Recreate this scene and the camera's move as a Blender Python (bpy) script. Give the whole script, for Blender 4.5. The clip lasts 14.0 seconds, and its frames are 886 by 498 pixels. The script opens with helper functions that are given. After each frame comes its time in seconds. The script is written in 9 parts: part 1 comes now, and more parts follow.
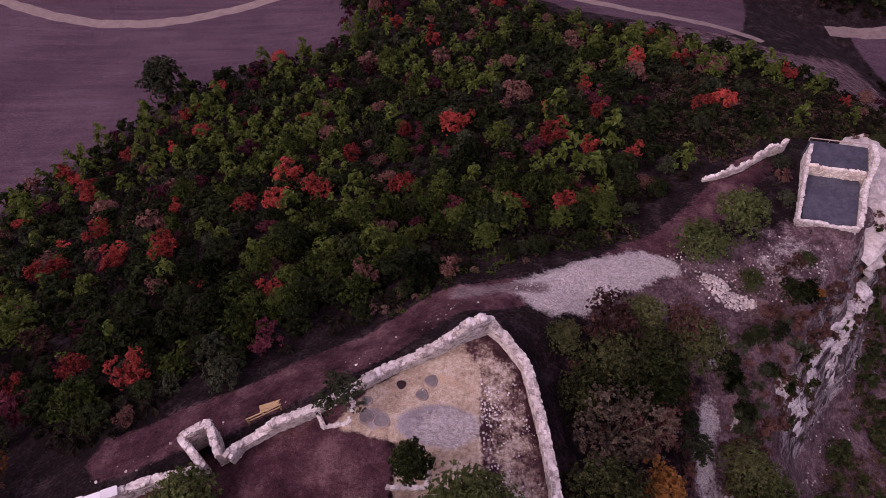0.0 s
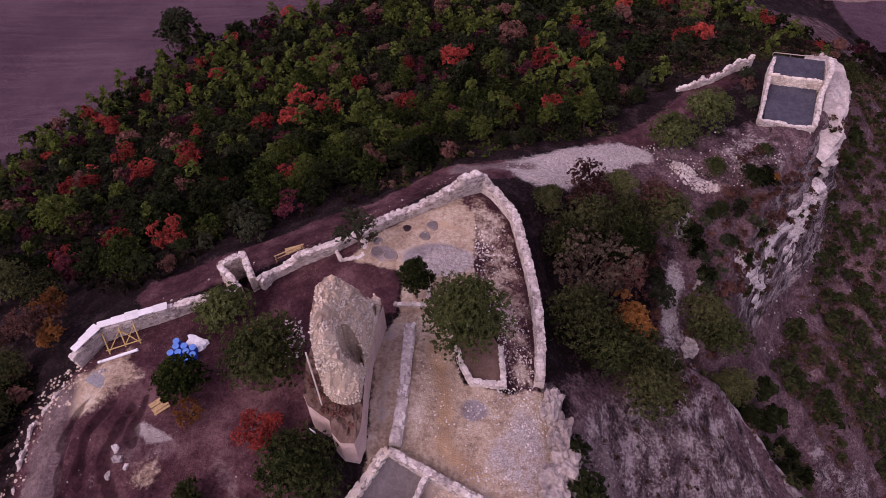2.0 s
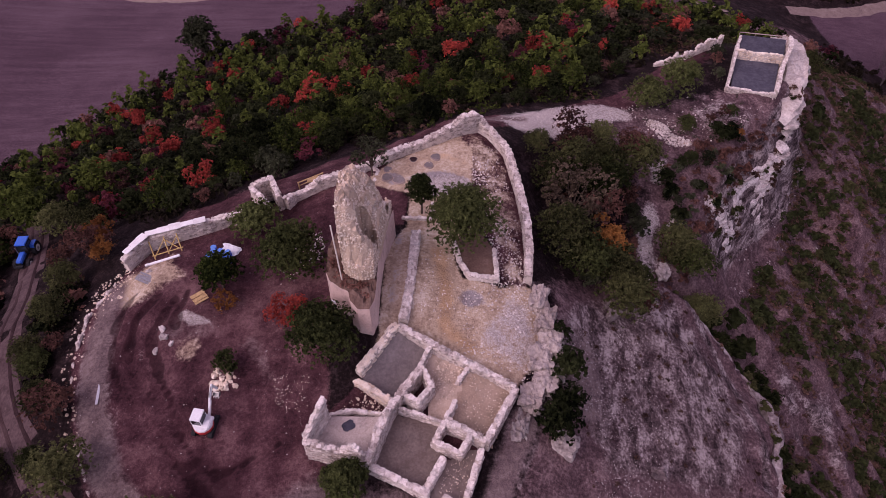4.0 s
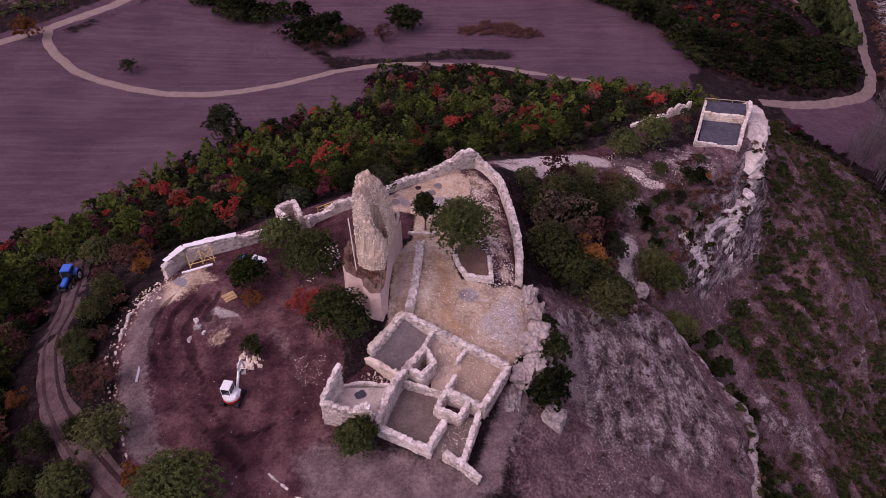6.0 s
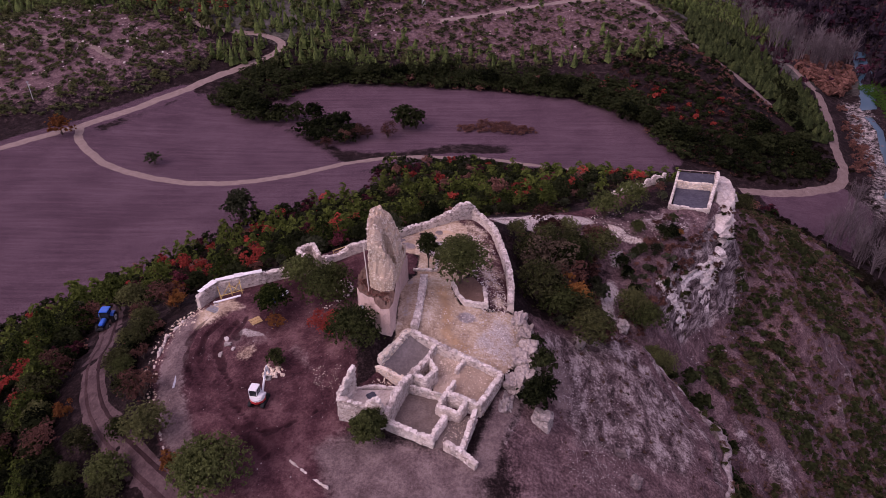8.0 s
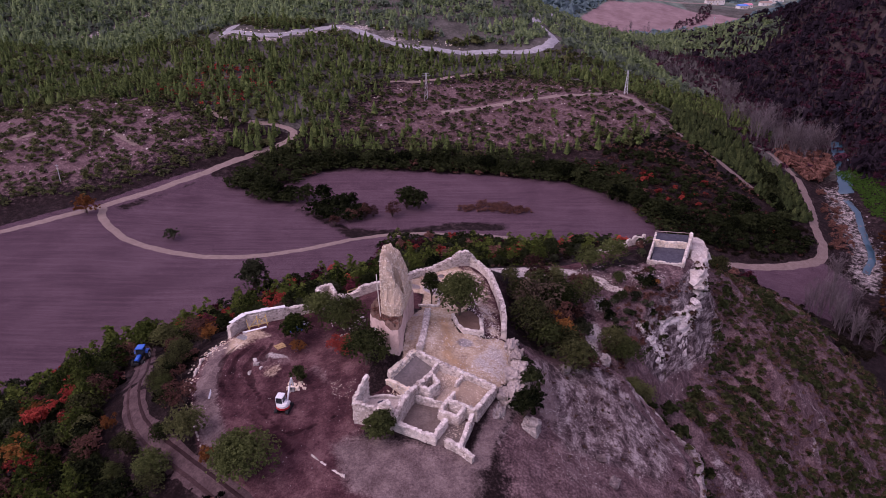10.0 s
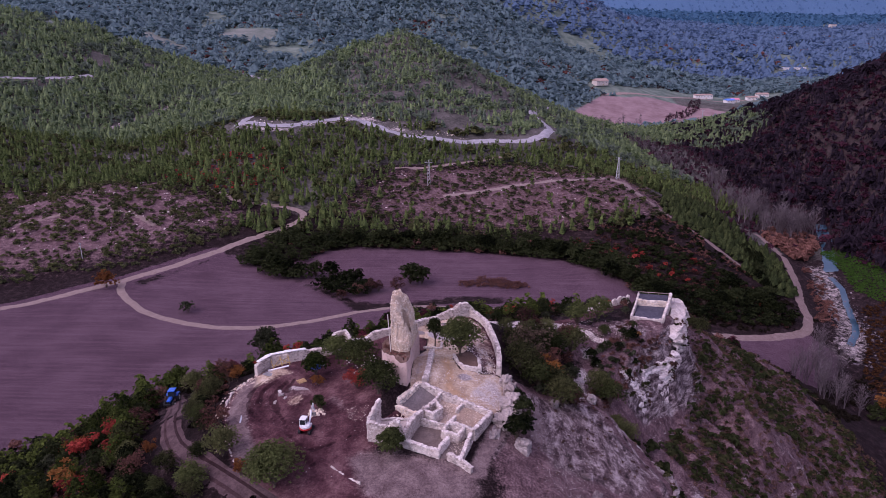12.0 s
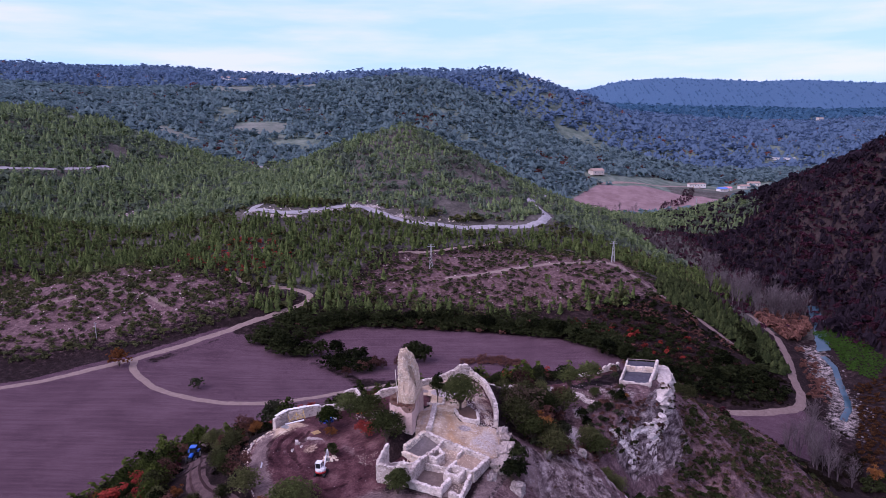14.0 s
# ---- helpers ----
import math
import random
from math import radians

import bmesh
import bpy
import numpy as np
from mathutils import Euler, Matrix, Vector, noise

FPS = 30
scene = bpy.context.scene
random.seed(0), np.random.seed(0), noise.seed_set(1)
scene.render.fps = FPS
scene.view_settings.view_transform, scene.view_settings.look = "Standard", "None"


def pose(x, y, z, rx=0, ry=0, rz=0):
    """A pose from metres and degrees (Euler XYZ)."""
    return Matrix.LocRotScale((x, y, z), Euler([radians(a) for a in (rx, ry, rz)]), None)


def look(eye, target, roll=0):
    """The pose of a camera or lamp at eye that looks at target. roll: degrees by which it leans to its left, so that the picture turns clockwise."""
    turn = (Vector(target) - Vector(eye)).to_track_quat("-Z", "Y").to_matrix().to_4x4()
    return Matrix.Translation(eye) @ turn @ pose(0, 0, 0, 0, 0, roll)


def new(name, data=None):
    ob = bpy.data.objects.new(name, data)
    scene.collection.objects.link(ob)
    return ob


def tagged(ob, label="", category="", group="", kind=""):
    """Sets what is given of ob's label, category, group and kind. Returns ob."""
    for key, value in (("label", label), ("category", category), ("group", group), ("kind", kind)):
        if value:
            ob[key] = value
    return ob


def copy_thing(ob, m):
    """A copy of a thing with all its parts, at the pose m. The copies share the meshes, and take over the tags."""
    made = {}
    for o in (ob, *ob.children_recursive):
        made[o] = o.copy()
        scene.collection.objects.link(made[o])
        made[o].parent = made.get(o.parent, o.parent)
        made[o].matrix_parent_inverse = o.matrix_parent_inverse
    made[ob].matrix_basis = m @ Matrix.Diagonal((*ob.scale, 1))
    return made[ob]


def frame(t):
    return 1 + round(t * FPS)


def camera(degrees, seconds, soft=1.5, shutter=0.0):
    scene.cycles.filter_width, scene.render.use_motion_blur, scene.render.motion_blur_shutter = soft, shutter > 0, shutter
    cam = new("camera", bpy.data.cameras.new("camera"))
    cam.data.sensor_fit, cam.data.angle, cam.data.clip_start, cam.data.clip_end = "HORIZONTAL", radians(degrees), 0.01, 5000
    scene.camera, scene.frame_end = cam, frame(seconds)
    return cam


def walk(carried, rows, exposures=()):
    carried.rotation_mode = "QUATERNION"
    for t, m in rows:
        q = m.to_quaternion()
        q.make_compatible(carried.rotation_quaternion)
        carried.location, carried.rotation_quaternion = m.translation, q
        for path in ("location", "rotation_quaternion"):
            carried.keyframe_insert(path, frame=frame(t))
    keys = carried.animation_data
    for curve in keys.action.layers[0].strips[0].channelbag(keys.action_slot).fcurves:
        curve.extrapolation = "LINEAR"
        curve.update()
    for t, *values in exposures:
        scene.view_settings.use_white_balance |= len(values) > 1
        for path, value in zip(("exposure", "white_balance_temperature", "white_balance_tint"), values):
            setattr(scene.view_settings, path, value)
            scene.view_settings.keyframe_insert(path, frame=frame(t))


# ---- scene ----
# ================= camera and its flight =================
cam = camera(65.4, 14.0, 0.5)
METRES, EYE, TILT, LEAN, TURN = 100.0, 50.0, -53.9, 0.0, 0.0
ROWS = [
    (0.0, 0.0, 0.0, 0.0, 0.0, 0.0, -0.0),
    (0.5, -0.0003, -0.0217, -0.0304, -0.06, -0.1, -0.08),
    (1.0, -0.0005, -0.0432, -0.0578, -0.08, -0.22, -0.13),
    (1.5, 0.0, -0.0672, -0.0895, -0.03, -0.29, -0.2),
    (2.0, -0.0, -0.0899, -0.1192, -0.03, -0.36, -0.28),
    (2.5, 0.0001, -0.114, -0.1499, -0.01, -0.35, -0.33),
    (3.0, 0.0, -0.1358, -0.1773, 0.01, 0.05, -0.37),
    (5.5, 0.0012, -0.2355, -0.3185, 0.2, 9.77, -0.33),
    (6.0, 0.002, -0.2536, -0.3464, 0.25, 12.06, -0.29),
    (6.5, 0.0026, -0.2732, -0.3753, 0.28, 14.42, -0.28),
    (7.0, 0.0028, -0.292, -0.4021, 0.28, 16.62, -0.28),
    (7.5, 0.0035, -0.3125, -0.4299, 0.34, 18.89, -0.28),
    (8.0, 0.0032, -0.3315, -0.4557, 0.34, 20.91, -0.32),
    (10.5, 0.0038, -0.441, -0.6022, 0.4, 30.38, -0.43),
    (11.0, 0.0038, -0.4642, -0.6326, 0.42, 32.18, -0.45),
    (11.5, 0.0037, -0.4874, -0.6648, 0.45, 34.08, -0.47),
    (12.0, 0.004, -0.509, -0.6956, 0.48, 35.9, -0.49),
    (12.5, 0.0046, -0.5328, -0.7278, 0.52, 37.93, -0.49),
    (13.0, 0.005, -0.5537, -0.7575, 0.57, 39.83, -0.49),
    (13.5, 0.0055, -0.5741, -0.7861, 0.62, 41.73, -0.49),
    (14.0, 0.0057, -0.5895, -0.8074, 0.65, 43.2, -0.51),
]
EXPOSURES = [(0.0, 0.52, 6100, 34), (6.5, 0.56, 6200, 34), (11.0, 0.68, 5700, 33), (14.0, 0.82, 5300, 28)]
walk(cam, [(t, pose(0, 0, EYE, TILT, LEAN, TURN) @ pose(METRES * x, METRES * y, METRES * z, 90 + pitch, roll, yaw)) for t, x, y, z, yaw, pitch, roll in ROWS], EXPOSURES)

# ================= sky and sun: dusk under broken cloud =================
SUN_UP, SUN_ROUND = radians(44), radians(-125)
world = bpy.data.worlds.new("dusk_sky")
scene.world = world
world.use_nodes = True
wn, wl = world.node_tree.nodes, world.node_tree.links
wn.clear()
w_out = wn.new("ShaderNodeOutputWorld")
w_bg = wn.new("ShaderNodeBackground")
w_sky = wn.new("ShaderNodeTexSky")
w_sky.sky_type = "NISHITA"
w_sky.sun_disc = False
w_sky.sun_elevation, w_sky.sun_rotation = SUN_UP, SUN_ROUND
w_gain = wn.new("ShaderNodeVectorMath")
w_gain.operation = "SCALE"
w_gain.inputs["Scale"].default_value = 0.10
w_pos = wn.new("ShaderNodeTexCoord")
w_map = wn.new("ShaderNodeMapping")
w_map.inputs["Scale"].default_value = (2.2, 2.2, 16.0)
w_noise = wn.new("ShaderNodeTexNoise")
w_noise.inputs["Scale"].default_value = 1.7
w_noise.inputs["Detail"].default_value = 6.0
w_noise.inputs["Roughness"].default_value = 0.55
w_ramp = wn.new("ShaderNodeValToRGB")
w_ramp.color_ramp.elements[0].position, w_ramp.color_ramp.elements[0].color = 0.36, (0.56, 0.75, 0.95, 1)
w_ramp.color_ramp.elements[1].position, w_ramp.color_ramp.elements[1].color = 0.64, (0.86, 0.84, 0.88, 1)
mid = w_ramp.color_ramp.elements.new(0.50)
mid.color = (0.70, 0.80, 0.90, 1)
w_mix = wn.new("ShaderNodeMix")
w_mix.data_type = "RGBA"
w_mix.inputs["Factor"].default_value = 0.80
wl.new(w_pos.outputs["Generated"], w_map.inputs["Vector"])
wl.new(w_map.outputs["Vector"], w_noise.inputs["Vector"])
wl.new(w_noise.outputs["Fac"], w_ramp.inputs["Fac"])
wl.new(w_sky.outputs["Color"], w_gain.inputs[0])
wl.new(w_gain.outputs["Vector"], w_mix.inputs["A"])
wl.new(w_ramp.outputs["Color"], w_mix.inputs["B"])
w_sep = wn.new("ShaderNodeSeparateXYZ")
w_high = wn.new("ShaderNodeMapRange")
w_high.inputs["From Min"].default_value, w_high.inputs["From Max"].default_value = 0.16, 0.55
w_dusk = wn.new("ShaderNodeMix")
w_dusk.data_type = "RGBA"
w_dusk.inputs["B"].default_value = (0.57, 0.475, 0.64, 1)
wl.new(w_pos.outputs["Generated"], w_sep.inputs["Vector"])
wl.new(w_sep.outputs["Z"], w_high.inputs["Value"])
wl.new(w_high.outputs["Result"], w_dusk.inputs["Factor"])
wl.new(w_mix.outputs["Result"], w_dusk.inputs["A"])
wl.new(w_dusk.outputs["Result"], w_bg.inputs["Color"])
w_bg.inputs["Strength"].default_value = 0.66
wl.new(w_bg.outputs["Background"], w_out.inputs["Surface"])

sun = new("sun", bpy.data.lights.new("sun", "SUN"))
sun.data.energy, sun.data.angle, sun.data.color = 1.8, radians(52), (1.0, 0.83, 0.77)
sun.matrix_world = Matrix.Translation((0, 0, 300)) @ look((0, 0, 0), (math.sin(radians(55)) * math.cos(SUN_UP), math.cos(radians(55)) * math.cos(SUN_UP), -math.sin(SUN_UP)))
# ================= materials =================
def material(name, rough=0.85):
    m = bpy.data.materials.new(name)
    m.use_nodes = True
    b = m.node_tree.nodes["Principled BSDF"]
    b.inputs["Roughness"].default_value = rough
    b.inputs["Specular IOR Level"].default_value = 0.5 if rough < 0.7 else 0.08
    return m, m.node_tree.nodes, m.node_tree.links, b


def noise_fac(n, l, scale, detail=4.0, rough=0.55, vec=None):
    t = n.new("ShaderNodeTexNoise")
    t.inputs["Scale"].default_value, t.inputs["Detail"].default_value, t.inputs["Roughness"].default_value = scale, detail, rough
    if vec is None:
        g = n.new("ShaderNodeNewGeometry")
        vec = g.outputs["Position"]
    l.new(vec, t.inputs["Vector"])
    return t.outputs["Fac"]


def ramp(n, l, fac, stops):
    r = n.new("ShaderNodeValToRGB")
    e = r.color_ramp.elements
    while len(e) < len(stops):
        e.new(0.5)
    for i, (p, c) in enumerate(stops):
        e[i].position, e[i].color = p, (*c, 1)
    l.new(fac, r.inputs["Fac"])
    return r.outputs["Color"]


def mix(n, l, fac, a, b, mode="MIX"):
    x = n.new("ShaderNodeMix")
    x.data_type, x.blend_type = "RGBA", mode
    for s, v in ((x.inputs["Factor"], fac), (x.inputs["A"], a), (x.inputs["B"], b)):
        if isinstance(v, (int, float)):
            s.default_value = v
        elif isinstance(v, tuple):
            s.default_value = (*v, 1)
        else:
            l.new(v, s)
    return x.outputs["Result"]


def calc(n, l, op, a, b=0.0, c=0.0):
    x = n.new("ShaderNodeMath")
    x.operation = op
    for s, v in zip(x.inputs, (a, b, c)):
        if isinstance(v, (int, float)):
            s.default_value = v
        else:
            l.new(v, s)
    return x.outputs["Value"]


def bump(n, l, b, height, strength, distance):
    x = n.new("ShaderNodeBump")
    x.inputs["Strength"].default_value, x.inputs["Distance"].default_value = strength, distance
    l.new(height, x.inputs["Height"])
    l.new(x.outputs["Normal"], b.inputs["Normal"])


def simple(name, colour, rough=0.6, metal=0.0, var=0.25, scale=6.0):
    m, n, l, b = material(name, rough)
    dark = tuple(c * (1 - var) for c in colour)
    lite = tuple(min(1, c * (1 + var)) for c in colour)
    l.new(ramp(n, l, noise_fac(n, l, scale), [(0.3, dark), (0.7, lite)]), b.inputs["Base Color"])
    b.inputs["Metallic"].default_value = metal
    return m


def rock_material(name, lo, mid, hi, grain=3.0, relief=0.08, stain=(0.16, 0.14, 0.13)):
    m, n, l, b = material(name, 0.92)
    big = noise_fac(n, l, 0.55, 5, 0.6)
    small = noise_fac(n, l, grain * 3, 6, 0.65)
    info = n.new("ShaderNodeObjectInfo")
    shift = calc(n, l, "MULTIPLY_ADD", info.outputs["Random"], 0.24, -0.12)
    geo = n.new("ShaderNodeNewGeometry")
    isl = calc(n, l, "MULTIPLY_ADD", geo.outputs["Random Per Island"], 0.30, -0.15)
    f = calc(n, l, "ADD", calc(n, l, "ADD", calc(n, l, "MULTIPLY", big, 0.5), calc(n, l, "MULTIPLY", small, 0.5)), calc(n, l, "ADD", shift, isl))
    col = ramp(n, l, f, [(0.28, lo), (0.5, mid), (0.72, hi)])
    st = ramp(n, l, noise_fac(n, l, 1.3, 6, 0.7), [(0.50, (0, 0, 0)), (0.66, (1, 1, 1))])
    l.new(mix(n, l, calc(n, l, "MULTIPLY", st, 0.55), col, stain), b.inputs["Base Color"])
    bump(n, l, b, small, 0.8, relief)
    return m


def leaf_material(name, lo, hi, whole=0.6, rough=0.75, spread_by=0.42):
    m, n, l, b = material(name, rough)
    geo, info = n.new("ShaderNodeNewGeometry"), n.new("ShaderNodeObjectInfo")
    patch = noise_fac(n, l, 0.28, 3, 0.6)
    f = calc(n, l, "ADD", calc(n, l, "MULTIPLY", geo.outputs["Random Per Island"], spread_by), calc(n, l, "MULTIPLY", info.outputs["Random"], whole))
    f = calc(n, l, "ADD", f, calc(n, l, "MULTIPLY_ADD", patch, 0.8, -0.44))
    spray = noise_fac(n, l, 1.9, 2, 0.5)
    f = calc(n, l, "ADD", f, calc(n, l, "MULTIPLY_ADD", spray, 1.1, -0.55))
    top = tuple(c * 1.45 for c in hi)
    tone = ramp(n, l, f, [(0.10, lo), (0.85, hi), (1.1, top)])
    l.new(tone, b.inputs["Base Color"])
    glow = n.new("ShaderNodeBsdfTranslucent")
    l.new(tone, glow.inputs["Color"])
    both = n.new("ShaderNodeMixShader")
    both.inputs["Fac"].default_value = 0.38
    l.new(b.outputs["BSDF"], both.inputs[1])
    l.new(glow.outputs["BSDF"], both.inputs[2])
    l.new(both.outputs["Shader"], n["Material Output"].inputs["Surface"])
    b.inputs["Specular IOR Level"].default_value = 0.05
    return m


GULLY_PATH = [(26.9, 32.6), (24.6, 28.5), (23.8, 23.2), (22.6, 18.8), (21.6, 14.4)]


def ground_material():
    m, n, l, b = material("ground", 0.95)
    geo = n.new("ShaderNodeNewGeometry")
    pos = geo.outputs["Position"]
    coarse = noise_fac(n, l, 0.06, 6, 0.6, pos)
    medium = noise_fac(n, l, 0.5, 6, 0.65, pos)
    fine = noise_fac(n, l, 3.5, 6, 0.7, pos)
    grit = noise_fac(n, l, 14.0, 3, 0.7, pos)
    ragged = calc(n, l, "ADD", calc(n, l, "MULTIPLY_ADD", medium, 0.9, -0.45), calc(n, l, "MULTIPLY_ADD", fine, 0.5, -0.25))

    def mask(name, low=0.35, high=0.65, wild=1.0):
        a = n.new("ShaderNodeAttribute")
        a.attribute_name = name
        v = calc(n, l, "MULTIPLY_ADD", ragged, wild, a.outputs["Fac"])
        r = n.new("ShaderNodeMapRange")
        r.interpolation_type = "SMOOTHSTEP"
        r.inputs["From Min"].default_value, r.inputs["From Max"].default_value = low, high
        l.new(v, r.inputs["Value"])
        return r.outputs["Result"]
    # leaf litter, its colour lowered to near black to paint in woodland shade
    litter = ramp(n, l, calc(n, l, "MULTIPLY_ADD", fine, 0.6, calc(n, l, "MULTIPLY", medium, 0.4)),
                  [(0.34, (0.004, 0.0024, 0.0025)), (0.5, (0.016, 0.0095, 0.010)), (0.68, (0.075, 0.049, 0.049))])
    pale = ramp(n, l, calc(n, l, "MULTIPLY_ADD", medium, 0.6, calc(n, l, "MULTIPLY", coarse, 0.4)), [(0.52, (0, 0, 0)), (0.66, (1, 1, 1))])
    col = mix(n, l, calc(n, l, "MULTIPLY", pale, 0.22), litter, (0.15, 0.10, 0.10))
    moss = ramp(n, l, calc(n, l, "ADD", calc(n, l, "MULTIPLY", medium, 0.5), calc(n, l, "MULTIPLY", coarse, 0.5)),
                [(0.36, (0.044, 0.042, 0.036)), (0.5, (0.082, 0.076, 0.066)), (0.66, (0.15, 0.135, 0.125))])
    col = mix(n, l, mask("wood", 0.3, 0.7), col, moss)
    # aerial haze painted into the far ground as a blue-green tint
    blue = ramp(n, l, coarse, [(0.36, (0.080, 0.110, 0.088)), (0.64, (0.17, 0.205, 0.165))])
    col = mix(n, l, mask("far_haze", 0.3, 0.7), col, blue)
    heath = ramp(n, l, calc(n, l, "ADD", calc(n, l, "MULTIPLY", fine, 0.55), calc(n, l, "MULTIPLY", medium, 0.45)),
                 [(0.36, (0.034, 0.018, 0.021)), (0.5, (0.124, 0.076, 0.080)), (0.64, (0.30, 0.205, 0.200))])
    col = mix(n, l, mask("heath", 0.3, 0.7), col, heath)
    # ploughed, seeded fields with faint drill lines
    stretch = n.new("ShaderNodeMapping")
    stretch.inputs["Rotation"].default_value = (0, 0, 0.25)
    stretch.inputs["Scale"].default_value = (0.04, 0.8, 1)
    l.new(pos, stretch.inputs["Vector"])
    drill = noise_fac(n, l, 1.0, 4, 0.6, stretch.outputs["Vector"])
    field = ramp(n, l, calc(n, l, "ADD", calc(n, l, "MULTIPLY", drill, 0.15), calc(n, l, "ADD", calc(n, l, "MULTIPLY", coarse, 0.16), calc(n, l, "ADD", calc(n, l, "MULTIPLY", fine, 0.49), calc(n, l, "MULTIPLY", grit, 0.20)))),
                 [(0.40, (0.046, 0.025, 0.034)), (0.5, (0.094, 0.055, 0.072)), (0.60, (0.165, 0.108, 0.126))])
    col = mix(n, l, mask("field", 0.4, 0.6, 0.5), col, field)
    fallow = ramp(n, l, calc(n, l, "MULTIPLY_ADD", coarse, 0.6, calc(n, l, "MULTIPLY", drill, 0.4)), [(0.38, (0.185, 0.120, 0.122)), (0.62, (0.29, 0.205, 0.205))])
    col = mix(n, l, mask("stubble", 0.4, 0.6, 0.3), col, fallow)
    meadow = ramp(n, l, calc(n, l, "MULTIPLY_ADD", coarse, 0.6, calc(n, l, "MULTIPLY", drill, 0.4)), [(0.38, (0.10, 0.125, 0.10)), (0.62, (0.21, 0.22, 0.19))])
    col = mix(n, l, mask("meadow", 0.4, 0.6, 0.4), col, meadow)
    broad = noise_fac(n, l, 0.20, 4, 0.6, pos)
    soil = ramp(n, l, calc(n, l, "ADD", calc(n, l, "ADD", calc(n, l, "MULTIPLY", medium, 0.28), calc(n, l, "MULTIPLY", broad, 0.34)), calc(n, l, "ADD", calc(n, l, "MULTIPLY", fine, 0.22), calc(n, l, "MULTIPLY", grit, 0.16))),
                [(0.40, (0.022, 0.008, 0.011)), (0.5, (0.084, 0.036, 0.042)), (0.60, (0.21, 0.115, 0.115))])
    col = mix(n, l, mask("soil"), col, soil)
    sand = ramp(n, l, calc(n, l, "ADD", calc(n, l, "MULTIPLY", medium, 0.5), calc(n, l, "MULTIPLY", fine, 0.5)),
                [(0.38, (0.28, 0.195, 0.14)), (0.5, (0.51, 0.385, 0.27)), (0.62, (0.71, 0.605, 0.485))])
    col = mix(n, l, mask("sand"), col, sand)
    ochre = ramp(n, l, medium, [(0.36, (0.30, 0.175, 0.085)), (0.64, (0.56, 0.37, 0.21))])
    col = mix(n, l, calc(n, l, "MULTIPLY", mask("ochre"), 0.85), col, ochre)
    screed = ramp(n, l, calc(n, l, "MULTIPLY_ADD", medium, 0.6, calc(n, l, "MULTIPLY", fine, 0.4)), [(0.38, (0.15, 0.13, 0.145)), (0.62, (0.36, 0.325, 0.345))])
    col = mix(n, l, calc(n, l, "MULTIPLY", mask("screed"), 0.85), col, screed)
    gravel = ramp(n, l, calc(n, l, "ADD", calc(n, l, "MULTIPLY", grit, 0.6), calc(n, l, "MULTIPLY", fine, 0.4)),
                  [(0.40, (0.21, 0.165, 0.15)), (0.5, (0.47, 0.405, 0.37)), (0.60, (0.72, 0.66, 0.62))])
    col = mix(n, l, mask("gravel"), col, gravel)
    layered = n.new("ShaderNodeMapping")
    layered.inputs["Scale"].default_value = (0.35, 0.35, 1.3)
    l.new(pos, layered.inputs["Vector"])
    strata = noise_fac(n, l, 1.1, 7, 0.65, layered.outputs["Vector"])
    rock = ramp(n, l, calc(n, l, "ADD", calc(n, l, "MULTIPLY", strata, 0.6), calc(n, l, "MULTIPLY", fine, 0.4)),
                [(0.41, (0.026, 0.016, 0.017)), (0.5, (0.145, 0.105, 0.105)), (0.59, (0.44, 0.37, 0.35))])
    col = mix(n, l, mask("rock"), col, rock)
    loam = ramp(n, l, calc(n, l, "ADD", calc(n, l, "MULTIPLY", medium, 0.4), calc(n, l, "ADD", calc(n, l, "MULTIPLY", fine, 0.4), calc(n, l, "MULTIPLY", grit, 0.2))), [(0.38, (0.085, 0.054, 0.056)), (0.5, (0.175, 0.124, 0.120)), (0.62, (0.30, 0.225, 0.21))])
    col = mix(n, l, mask("loam", 0.3, 0.7, 0.7), col, loam)
    # damp dark soil in the yard and its ruts; darker ground beyond the river
    dark_ground = ramp(n, l, medium, [(0.4, (0.009, 0.003, 0.005)), (0.62, (0.034, 0.011, 0.015))])
    col = mix(n, l, calc(n, l, "MULTIPLY", mask("dark_ground"), 0.72), col, dark_ground)
    # pebbles strewn over bare ground
    cells = n.new("ShaderNodeTexVoronoi")
    cells.inputs["Scale"].default_value = 4.2
    l.new(pos, cells.inputs["Vector"])
    spread_fac = calc(n, l, "MULTIPLY_ADD", medium, 0.34, -0.105)
    speck = calc(n, l, "LESS_THAN", cells.outputs["Distance"], calc(n, l, "MULTIPLY", spread_fac, calc(n, l, "MULTIPLY_ADD", fine, 1.6, 0.1)))
    bare_a = n.new("ShaderNodeAttribute")
    bare_a.attribute_name = "bare"
    tone = mix(n, l, 0.55, col, ramp(n, l, grit, [(0.35, (0.30, 0.25, 0.24)), (0.65, (0.62, 0.56, 0.53))]))
    col = mix(n, l, calc(n, l, "MULTIPLY", speck, bare_a.outputs["Fac"]), col, tone)
    l.new(col, b.inputs["Base Color"])
    bump(n, l, b, calc(n, l, "ADD", calc(n, l, "MULTIPLY", fine, 0.6), calc(n, l, "MULTIPLY", grit, 0.25)), 0.9, 0.35)
    return m


